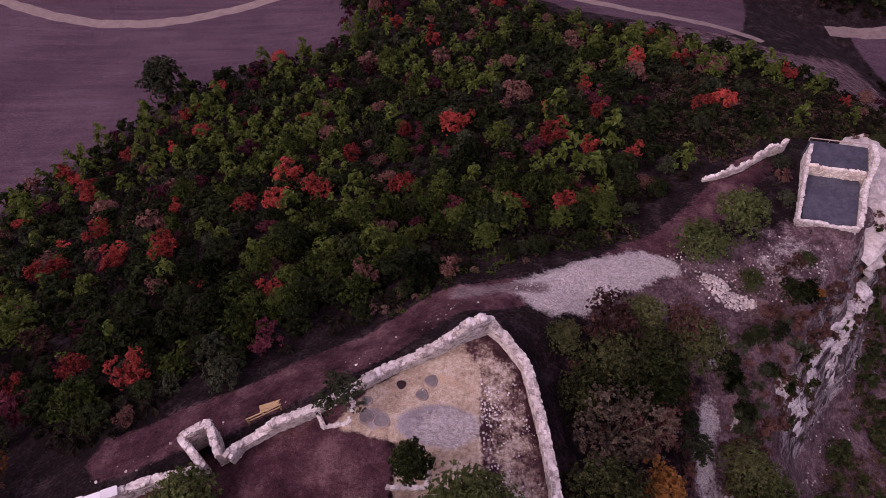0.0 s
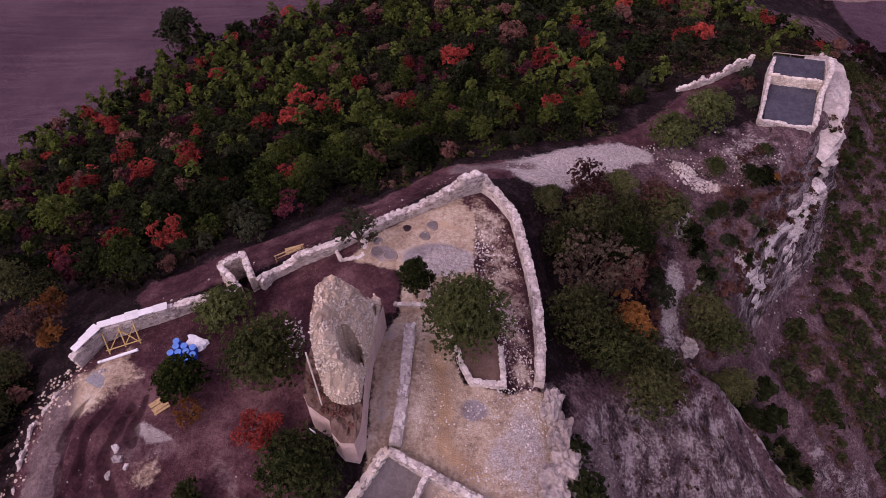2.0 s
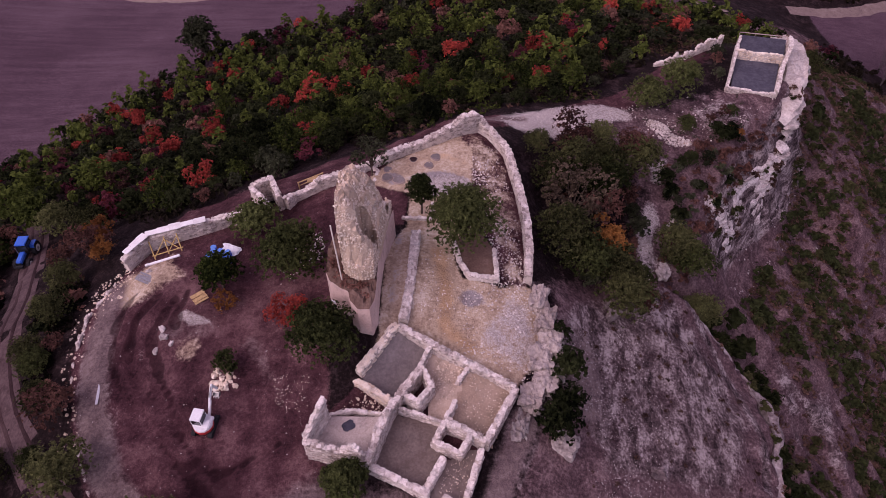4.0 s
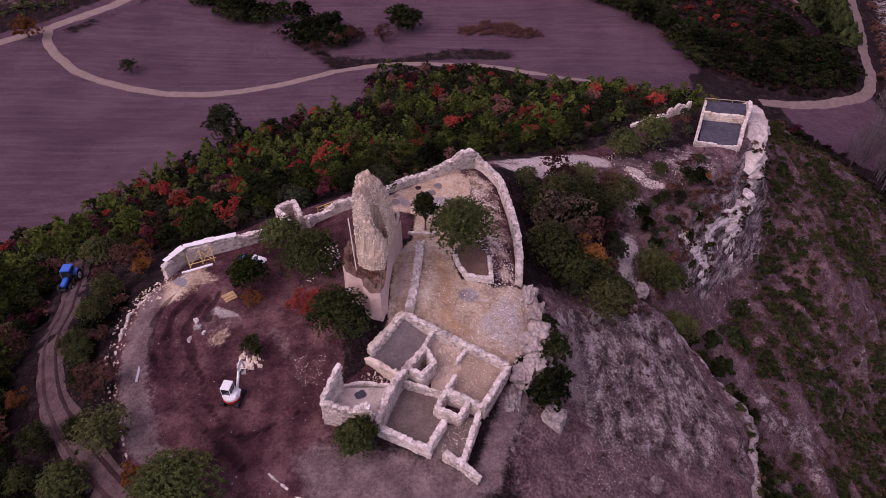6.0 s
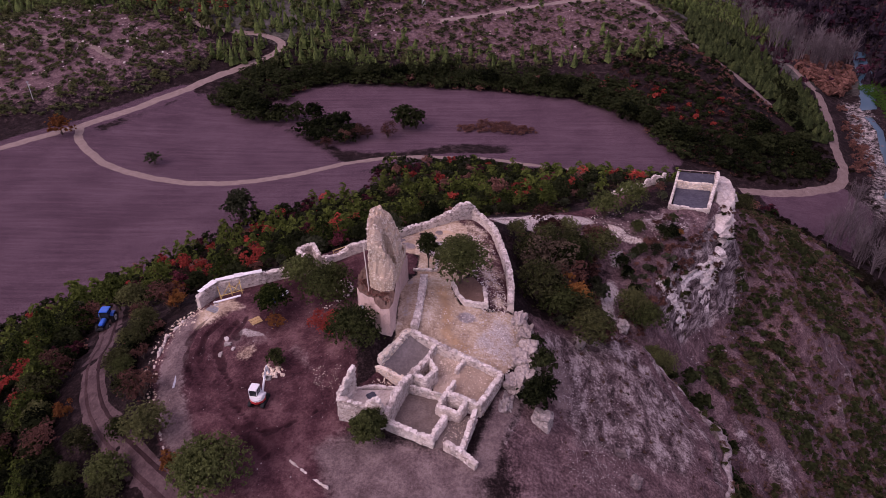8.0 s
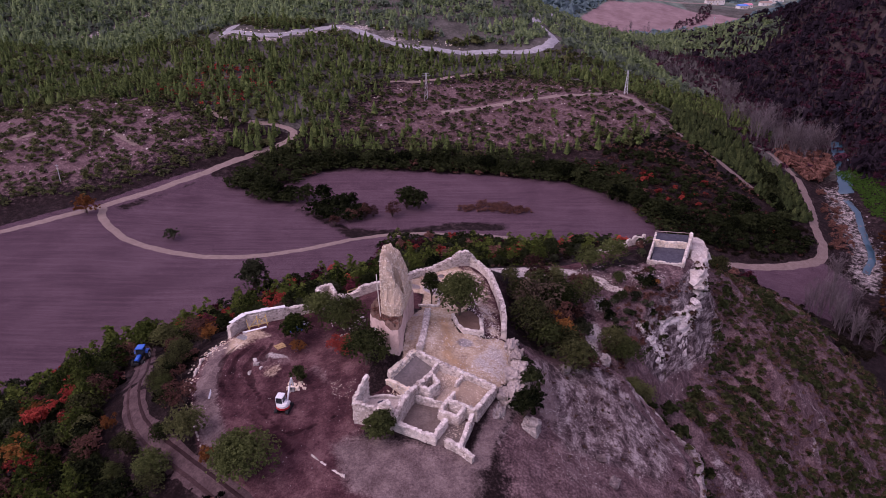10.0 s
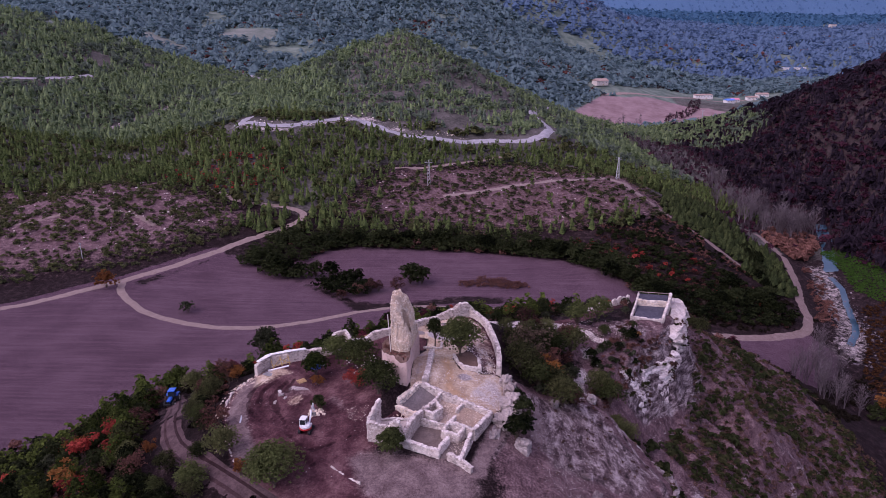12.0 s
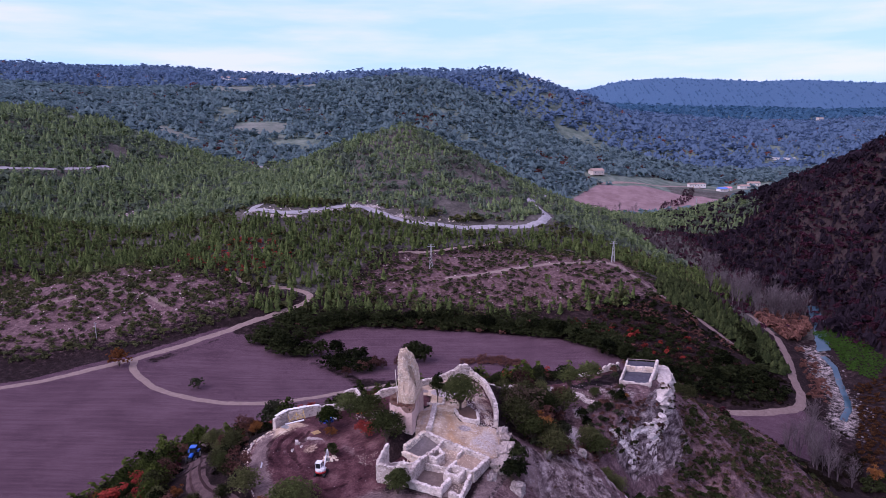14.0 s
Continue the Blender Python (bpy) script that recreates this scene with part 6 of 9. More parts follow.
WEST_SLOPE = [(-34, 10), (-40, 13), (-41, 6), (-38.6, -1), (-33, -8), (-24, -16), (-20, -24), (-20, -40), (-40, -36), (-58, -8), (-54, 20), (-46, 26), (-48, 8), (-43, -6), (-34, -17), (-26, -20), (-31, -8), (-34.5, 0)]
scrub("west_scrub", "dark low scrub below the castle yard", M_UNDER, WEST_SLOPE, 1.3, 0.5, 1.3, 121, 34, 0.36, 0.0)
scrub("west_brown", "brown leafless scrub below the castle yard", M_DRY, WEST_SLOPE, 2.0, 0.6, 1.5, 122, 36, 0.34, 0.1)
scrub("west_oaks", "dark green bushes below the castle yard", M_OAK, WEST_SLOPE, 3.0, 0.9, 2.0, 123, 60, 0.33, 0.15)
SPUR_FACE = [(14, 12), (20, 18), (24, 28), (22, 33), (30, 33), (38, 38), (44, 42), (40, 36), (35, 29), (31, 24), (27, 17), (23, 12)]
scrub("spur_heath", "brown-green heath tufts along the spur", M_DRY, SPUR_FACE, 1.2, 0.5, 1.1, 124, 36, 0.32, 0.0, where=lambda x, y: off_line(x, y, GULLY_PATH) > 1.6)
scrub("spur_green", "olive bushes along the spur", M_GREY, SPUR_FACE, 2.6, 0.8, 1.7, 125, 60, 0.3, 0.1, where=lambda x, y: off_line(x, y, GULLY_PATH) > 2.0)
scrub("spur_oaks", "dark oak bushes on the spur edge", M_OAK, SPUR_FACE, 4.0, 1.0, 2.0, 126, 80, 0.3, 0.1, where=lambda x, y: off_line(x, y, GULLY_PATH) > 2.2)
_er = random.Random(71)
for i in range(26):
    q = i / 25 * 0.62
    ex, ey = 29.0 + (47.0 - 29.0) * q - _er.uniform(1.0, 5.0), 26.5 + (45.0 - 26.5) * q + _er.uniform(-0.5, 2.5)
    place_tree(_er.choice(("oak", "grey", "dry", "dry", "oak")), ex, ey, _er.uniform(0.35, 0.75), _er)
ROCK_SLOPE = [(11, 4), (16, 9), (24, 15), (30, 4), (31, -8), (24, -20), (12, -14)]
scrub("rock_tufts", "small brown tufts on the bare rock slope", M_HEATHER, ROCK_SLOPE, 1.9, 0.2, 0.5, 127, 26, 0.36, 0.3)
MOOR = [(-70, 268), (-60, 300), (-45, 340), (40, 372), (90, 372), (120, 330), (128, 285), (110, 255), (70, 245), (0, 248)]
scrub("moor_scrub", "brown low scrub on the terraced slope", M_MOORGRASS, MOOR, 2.2, 0.5, 1.3, 96, 22, 0.45, -0.1)
scrub("moor_green", "green bushes on the terraced slope", M_MOORBUSH, MOOR, 3.9, 1.0, 2.6, 97, 44, 0.36, 0.05)
scrub("moor_oaks", "dark rounded oaks on the terraced slope", M_EVERGREEN, MOOR, 9.5, 1.6, 3.4, 98, 60, 0.30, 0.1)
scrub("bench_oaks", "dark oaks and bushes on the dry benches", M_EVERGREEN, BENCH, 6.4, 1.6, 3.8, 99, 70, 0.28, 0.0)
_fr = np.random.default_rng(44)
M_SLOPEPINE = leaf_material("young_pine_needle", (0.036, 0.050, 0.018), (0.150, 0.178, 0.062), 0.5, 0.75, 0.3)
PINE_BAND = [(118, 290), (132, 330), (145, 400), (170, 380), (162, 290), (167, 246), (152, 198), (143, 194), (138, 210), (126, 236), (114, 258)]
scrub("slope_pines", "bright young pines down the ridge to the river", M_SLOPEPINE, PINE_BAND, 3.0, 3.6, 7.5, 111, patchy=-0.3, form=spire(_fr))
scrub("slope_pine_under", "dark shrubs between the young pines", M_OAK, PINE_BAND, 3.6, 1.4, 2.6, 112, 36, 0.42, -0.2)
SLOPE_BUSH = [(62, 228), (79, 246), (93, 236), (110, 224), (124, 208), (138, 192), (128, 180), (108, 182), (92, 190), (78, 202), (66, 218)]
scrub("slope_oaks", "dense dark oaks at the foot of the terraces", M_OAK, SLOPE_BUSH, 3.1, 1.6, 3.4, 113, 110, 0.22, -0.1)
scrub("slope_browns", "brown half-bare bushes at the foot of the terraces", M_DRY, SLOPE_BUSH, 3.8, 1.2, 2.8, 114, 80, 0.22, 0.0)
MOOR_FOOT = [(56, 246), (85, 248), (112, 264), (128, 242), (142, 212), (124, 206), (100, 226), (80, 242)]
scrub("moor_foot_oaks", "dark bushes on the eroded lower slope", M_OAK, MOOR_FOOT, 3.6, 1.2, 3.0, 128, 90, 0.22, 0.0)
scrub("moor_foot_brown", "brown scrub on the eroded lower slope", M_DRY, MOOR_FOOT, 2.4, 0.7, 1.7, 129, 34, 0.40, 0.0)
scrub("slope_reds", "dark red autumn shrubs among the oaks", M_RED, [(70, 226), (90, 228), (112, 214), (128, 190), (118, 184), (96, 196), (76, 210)], 9.0, 1.6, 2.8, 115, 60, 0.32, 0.1)
ROAD_BUSH = [(102, 160), (106, 177), (122, 188), (137, 178), (134, 165), (122, 159)]
scrub("road_oaks", "broad dark oaks above the river field", M_OAK, ROAD_BUSH, 3.4, 1.8, 3.8, 116, 150, 0.20, -0.1)
scrub("bank_brush", "purple-brown brush between road and river", M_DRY, [(150, 176), (162, 200), (174, 232), (186, 262), (192, 258), (182, 226), (170, 196), (158, 172)], 2.2, 0.8, 1.9, 117, 36, 0.4, 0.05)
scrub("field_weeds", "dark rough growth round the river field", M_UNDER, [(84, 96), (100, 118), (104, 150), (90, 172), (70, 176), (96, 200), (150, 190), (150, 160), (150, 128), (128, 104), (110, 80), (96, 70)], 2.4, 0.6, 1.8, 118, 26, 0.42, 0.0)
scrub("river_oaks", "dark oaks and brush at the river bend", M_OAK, [(126, 96), (136, 112), (150, 124), (142, 106), (132, 90)], 3.2, 1.6, 2.8, 119, 50, 0.38, 0.0)


# hedges, lone trees and thickets that stand by themselves
HEDGE_BAND = [(-92, 234), (-78, 226), (-72, 213), (-60, 229), (-46, 231), (-3, 229.5), (27, 226.5), (50, 218), (63, 208), (73, 196), (79, 180), (84, 168), (92, 186), (84, 206), (70, 226), (42, 242), (0, 248), (-45, 247), (-76, 243)]
HEDGE_WEST = [(-99, 212), (-88, 201), (-74, 196), (-62, 195), (-58, 199), (-72, 206), (-78, 216), (-80, 232), (-92, 240), (-84, 250), (-74, 250), (-72, 240), (-92, 226)]
FIELD_CLUMP = [(-56, 190), (-50, 183), (-38, 179), (-33, 184), (-37, 194), (-44, 201), (-53, 198)]
EAST_BUSH = [(84, 170), (96, 158), (112, 159), (128, 160), (137, 166), (142, 182), (132, 196), (112, 200), (94, 196), (86, 186)]
OAK_FORM = leaf_crown(np.random.default_rng(45), [((0, 0, 0.55), (0.42, 0.42, 0.42)), ((0.28, 0.12, 0.42), (0.34, 0.34, 0.34)), ((-0.22, 0.24, 0.44), (0.34, 0.36, 0.32)), ((-0.05, -0.3, 0.38), (0.34, 0.3, 0.3))], 120, 0.17)
scrub("hedge_oaks", "dense dark oak belt above the ploughed field", M_OAK, HEDGE_BAND, 3.6, 3.4, 6.4, 151, patchy=-0.7, form=OAK_FORM)
scrub("hedge_browns", "leafless brown shrubs in the oak belt", M_DRY, HEDGE_BAND, 6.0, 2.0, 4.2, 152, patchy=-0.1, form=OAK_FORM)
scrub("west_hedge_oaks", "dark oak clump between two fields", M_OAK, HEDGE_WEST, 3.6, 3.6, 6.8, 153, patchy=-0.8, form=OAK_FORM)
scrub("field_clump", "dark oak clump standing in the ploughed field", M_OAK, FIELD_CLUMP, 3.4, 4.0, 7.0, 154, patchy=-0.9, form=OAK_FORM)
scrub("field_island", "long low brown thicket in the ploughed field", M_DRY, [(3, 189), (4, 194), (14, 199), (22, 199), (30, 193), (35, 188), (26, 187.5), (14, 190)], 1.7, 1.4, 2.6, 155, patchy=-0.9, form=OAK_FORM)
scrub("east_bush_oaks", "broad dark oaks beside the river road", M_OAK, EAST_BUSH, 4.2, 2.8, 5.6, 156, patchy=-0.1, form=OAK_FORM)
scrub("east_bush_browns", "brown dry scrub beside the river road", M_DRY, EAST_BUSH, 2.8, 0.9, 2.2, 157, patchy=-0.2, form=OAK_FORM)


def row_of(kind, pts, gap, lo, hi, seed, wide=1.5):
    rng = random.Random(seed)
    for x, y, _ in along([(a, b, 0) for a, b in pts], gap):
        place_tree(kind, x + rng.uniform(-wide, wide), y + rng.uniform(-wide, wide), rng.uniform(lo, hi), rng)


row_of("hedgeoak", [(-78, 207), (-66, 202), (-54, 198)], 4.6, 1.1, 1.7, 1, 2.0)
row_of("bigdry", [(-46, 178), (-38, 180), (-30, 186), (-24, 186)], 4.5, 0.9, 1.3, 22, 1.5)
row_of("hedgeoak", [(-18, 193), (-12, 193)], 4.5, 1.4, 1.8, 23, 1.0)
row_of("hedgeoak", [(-66, 234), (-40, 238), (-10, 238), (20, 234), (50, 224), (72, 200), (88, 180)], 4.6, 1.0, 1.5, 4, 1.8)
row_of("hedgeoak", [(104, 176), (114, 182), (124, 178), (132, 172), (120, 190)], 4.2, 1.0, 1.5, 7, 2.0)
row_of("hedgeoak", [(130, 186), (140, 204), (148, 226), (150, 244)], 6.0, 0.9, 1.4, 24, 4.0)
row_of("red", [(92, 196), (104, 204), (60, 232), (128, 176)], 9.0, 0.7, 1.1, 8, 2.0)


# trees of the castle, each with its own shape
def lone_tree(name, label, mats, x, y, height, radius, lobes, count, size, seed, shape="round", bare=0.2, trunk=0.14, z=None):
    ob = make_tree(name, label, "tree", mats, height, radius, lobes, count, size, seed, shape, bare, trunk)
    ob.location = (x, y, (gz(x, y) if z is None else z) - 0.05)
    return ob


lone_tree("court_oak", "broad grey-green oak in the raised court bed", M_COURT, 1.8, 12.0, 6.6, 3.5, 18, 15000, 0.16, 201, "round", 0.28, 0.2)
lone_tree("dark_evergreen", "narrow dark evergreen in a stone-edged bed", M_COURT, -2.2, 16.0, 5.6, 1.5, 9, 4600, 0.16, 202, "round", 0.3, 0.1)
lone_tree("olive_tree", "thin grey olive in the stone planter", M_GREY, -7.4, 20.9, 4.4, 1.9, 9, 2080, 0.14, 203, "open", 0.35, 0.1)
lone_tree("holm_oak", "dense holm oak at the yard edge", M_COURT, -13.9, 10.0, 5.2, 3.2, 14, 10000, 0.17, 204, "round", 0.12, 0.18)
lone_tree("holm_oak", "dark oak bush against the curtain wall", M_COURT, -18.0, 14.2, 3.8, 2.4, 10, 4160, 0.20, 205, "round", 0.1, 0.14)
lone_tree("holm_oak", "green oak bush beside blue drums", M_PINE, -20.3, 7.9, 4.2, 2.0, 10, 4200, 0.20, 206, "round", 0.2, 0.12)
lone_tree("oak_sapling", "small dark oak sapling in the yard", M_COURT, -18.3, -0.2, 2.0, 1.2, 6, 1352, 0.14, 207, "round", 0.1, 0.06)
lone_tree("holm_oak", "large oak below the tower plinth", M_COURT, -9.9, 0.4, 5.0, 2.9, 14, 9000, 0.17, 208, "round", 0.15, 0.18)
lone_tree("holm_oak", "slim oak against the corner room", M_COURT, -7.3, -10.4, 4.2, 1.7, 11, 4940, 0.19, 209, "round", 0.03, 0.12)
lone_tree("holm_oak", "wide oak at the yard entrance", M_COURT, -21.2, -15.2, 6.3, 3.7, 15, 11000, 0.17, 210, "round", 0.1, 0.2)
lone_tree("red_shrub", "deep red shrub on the bare soil", M_RED, -13.4, 3.8, 2.6, 1.7, 12, 5200, 0.10, 211, "open", 0.1, 0.05)
lone_tree("red_shrub", "low red shrub by the drums", M_ORANGE, -19.6, 6.0, 1.2, 1.3, 6, 832, 0.13, 212, "open", 0.1, 0.04)
lone_tree("field_tree", "tall round tree at the field edge", M_GREY, -59.0, 114.5, 12.5, 4.6, 16, 2300, 0.55, 213, "round", 0.25, 0.25)
lone_tree("field_tree", "green bush tree beside the tractor", M_PINE, -50.0, 27.0, 6.5, 3.0, 10, 1300, 0.36, 214, "round", 0.15, 0.15)
lone_tree("field_bush", "grey round bush in the field", M_GREY, -102.0, 161.0, 4.5, 3.4, 8, 500, 0.55, 215, "round", 0.1, 0.1)
lone_tree("roadside_tree", "orange tree beside the track", M_ORANGE, -143.0, 180.5, 8.0, 4.6, 9, 800, 0.6, 216, "round", 0.1, 0.12)

# thicket under the east wall, on the spur and round the yard
EAST_THICKET = [("bigoak", 10.4, 28.4, 0.5), ("bigdry", 14.6, 30.0, 0.85), ("bigoak", 18.0, 31.8, 0.65), ("bigdry", 22.0, 31.6, 0.72), ("bigoak", 22.6, 29.6, 0.85), ("bigoak", 14.4, 26.4, 0.95), ("biggrey", 17.6, 25.6, 1.0),
                ("bigoak", 18.6, 28.4, 0.75), ("bigtan", 13.6, 20.6, 1.15), ("bigoak", 11.4, 23.6, 0.7), ("bigdry", 17.6, 21.6, 0.7), ("bigorange", 17.0, 16.4, 0.85), ("bigoak", 11.8, 15.2, 0.95), ("biggrey", 14.6, 13.4, 0.95),
                ("bigoak", 17.6, 12.6, 0.8), ("biggrey", 20.0, 13.0, 0.6), ("bigoak", 18.0, 9.6, 0.8), ("bigdry", 20.2, 10.4, 0.55), ("oak", 10.2, 3.4, 0.6), ("oak", 10.8, 0.2, 0.9), ("oak", 9.4, -4.6, 1.0), ("oak", 10.6, -2.6, 0.8),
                ("grey", 21.4, 20.8, 0.9), ("dry", 21.0, 25.2, 0.9), ("grey", 21.2, 23.4, 0.7)]
SPUR_BUSHES = [("bigoak", 25.6, 19.0, 0.85), ("biggrey", 27.4, 17.4, 1.0), ("bigoak", 29.8, 15.0, 0.8), ("bigoak", 27.6, 13.6, 0.6), ("biggrey", 32.6, 13.6, 0.6), ("orange", 36.0, 36.6, 0.7),
               ("biggrey", 25.6, 40.4, 1.05), ("biggrey", 30.4, 37.6, 0.5), ("biggrey", 30.4, 44.6, 1.1), ("grey", 37.2, 48.4, 0.7), ("dry", 37.6, 51.4, 0.8), ("grey", 38.6, 54.2, 0.8),
               ("dry", 33.6, 38.4, 0.6), ("bigoak", 61.0, 68.0, 0.8), ("bigoak", 58.0, 66.0, 0.6), ("bigorange", 140, 112, 1.2)]
YARD_BUSHES = [("bigoak", -37.8, -7.6, 0.62), ("biggrey", -32.3, -12.9, 0.86), ("bigoak", -38.8, 8.2, 0.50), ("biggrey", -36.3, 1.2, 0.62), ("bigdry", -31.7, -4.0, 0.74), ("bigoak", -29.4, -9.1, 0.86), ("bigorange", -25.9, -13.0, 0.50),
               ("bigoak", -23.4, -14.2, 0.62), ("biggrey", -38.2, -11.0, 0.62), ("bigdry", -36.4, 15.6, 0.85), ("bigorange", -34.6, 14.4, 0.6), ("bigoak", -37.8, 11.6, 0.7), ("bigoak", -36.2, 6.6, 0.65), ("bigoak", -37.4, 2.4, 0.6),
               ("dry", -34.4, 2.6, 0.8), ("bigoak", -34.2, -2.6, 0.55), ("biggrey", -33.4, -7.6, 0.5), ("bigorange", -37.0, 18.6, 0.7), ("bigoak", -32.0, -14.6, 0.55)]
WEST_BUSHES = [("bigoak", -86.4, 58.1, 0.50), ("biggrey", -54.6, 20.1, 0.62), ("bigdry", -47.1, 6.0, 0.74), ("bigoak", -48.1, 2.9, 0.86), ("bigorange", -42.4, -2.2, 0.50), ("bigdry", -43.4, -6.0, 0.74), ("bigdry", -52.7, 23.4, 0.74),
               ("biggrey", -60.4, 17.0, 0.86), ("bigoak", -49.1, -1.2, 0.50), ("bigdry", -76.4, 71.5, 0.74), ("bigoak", -46.1, 24.9, 0.86), ("bigdry", -41.0, 16.4, 0.6), ("bigoak", -40.0, 22.0, 0.8), ("bigoak", -46.0, -1.6, 0.65),
               ("bigoak", -44.0, -6.2, 0.6), ("bigoak", -49.4, 8.6, 0.65), ("bigorange", -55.0, -2.0, 1.0), ("bigorange", -60.0, 10.0, 0.9)]
for bushes, grown in ((EAST_THICKET, 1.2), (SPUR_BUSHES, 1.05), (YARD_BUSHES, 1.0), (WEST_BUSHES, 1.0)):
    for kind, x, y, s in bushes:
        place_tree(kind, x, y, s * grown, random.Random(int(x * 7 + y * 3)))
for k, (kind, i) in enumerate((kind, i) for kind in KINDS for i in range(len(KINDS[kind]))):
    if (kind, i) not in FIRST:
        KINDS[kind][i].matrix_basis = Matrix.Translation(on_ground(-70 - 4 * k, 60 + 2 * k))

# leafless poplars along the river and their purple underwood
POPLARS = [bare_tree("bare_poplar", "leafless pale poplar beside the river", "tree", 15.0, 4.2, 60, 300 + i) for i in range(3)]
_pr, _n_pop = random.Random(61), 0
for cx, cy, n, sp in ((196, 312, 13, 11), (210, 326, 13, 12), (188, 336, 8, 8), (184, 362, 6, 9), (202, 352, 8, 12), (206, 440, 10, 9), (190, 520, 12, 14), (176, 560, 10, 12), (170, 640, 6, 20), (190, 740, 8, 26), (240, 800, 6, 24), (134, 138, 6, 6), (118, 120, 8, 6), (128, 126, 7, 6), (122, 110, 7, 6), (140, 148, 4, 4)):
    for _ in range(n):
        x, y = cx + _pr.uniform(-sp, sp), cy + _pr.uniform(-sp, sp)
        s = _pr.uniform(0.75, 1.2) * (0.72 if cy < 150 else 1.3 if cy < 380 else 0.9)
        m = Matrix.LocRotScale((x, y, gz(x, y) - 0.1), Euler((0, 0, _pr.uniform(0, 6.28))), (s, s, s))
        if _n_pop < 3:
            POPLARS[_n_pop].matrix_basis = m
        else:
            copy_thing(POPLARS[_n_pop % 3], m).matrix_basis = m
        _n_pop += 1
# ================= far woods =================
def fir(rng):
    """A remote pine in two ragged tiers."""
    v, f = [], []
    for z0, z1, r in ((0.10, 0.74, 0.46), (0.42, 1.0, 0.33)):
        n, b = 5, len(v)
        for i in range(n):
            a = i * 2 * math.pi / n + rng.uniform(-0.3, 0.3)
            q = r * rng.uniform(0.7, 1.2)
            v.append((q * math.cos(a), q * math.sin(a), z0 + rng.uniform(-0.08, 0.12)))
        v.append((rng.uniform(-0.1, 0.1), rng.uniform(-0.1, 0.1), z1))
        f += [(b + i, b + (i + 1) % n, b + n) for i in range(n)]
    return np.array(v), np.array(f)


def brush_pine(rng, count=18, size=0.27):
    """A far pine as a narrowing brush of needle clumps."""
    return leaf_crown(rng, [((0, 0, 0.30), (0.30, 0.30, 0.22)), ((0.03, 0, 0.56), (0.22, 0.22, 0.22)), ((0, 0.02, 0.82), (0.12, 0.12, 0.20))], count, size, 0.5)


def broom(rng, n=11):
    """A far leafless tree: thin blades fanning upwards."""
    v, f = [], []
    for i in range(n):
        a, lean, h = rng.uniform(0, 6.28), rng.uniform(0.05, 0.42), rng.uniform(0.6, 1.0)
        t, w = np.array([math.cos(a), math.sin(a)]), rng.uniform(0.03, 0.06)
        b = len(v)
        v += [(t[0] * 0.05, t[1] * 0.05, 0.0), (t[0] * lean * 0.7 - t[1] * w, t[1] * lean * 0.7 + t[0] * w, h * 0.6), (t[0] * lean, t[1] * lean, h), (t[0] * lean * 0.7 + t[1] * w, t[1] * lean * 0.7 - t[0] * w, h * 0.6)]
        f.append((b, b + 1, b + 2, b + 3))
    return np.array(v), np.array(f)


def sow(woods, rng, forms, x, y, lo, hi, wide, sink=0.4):
    pick = rng.integers(0, len(forms), len(x))
    for i, form in enumerate(forms):
        q = pick == i
        h = rng.uniform(lo, hi, q.sum()) * rng.choice([0.65, 1.0, 1.15], q.sum())
        woods.add(*form, x[q], y[q], ground_z(x[q], y[q]) - sink, h * wide * rng.uniform(0.8, 1.2, q.sum()), h, rng.uniform(0, 6.28, q.sum()))


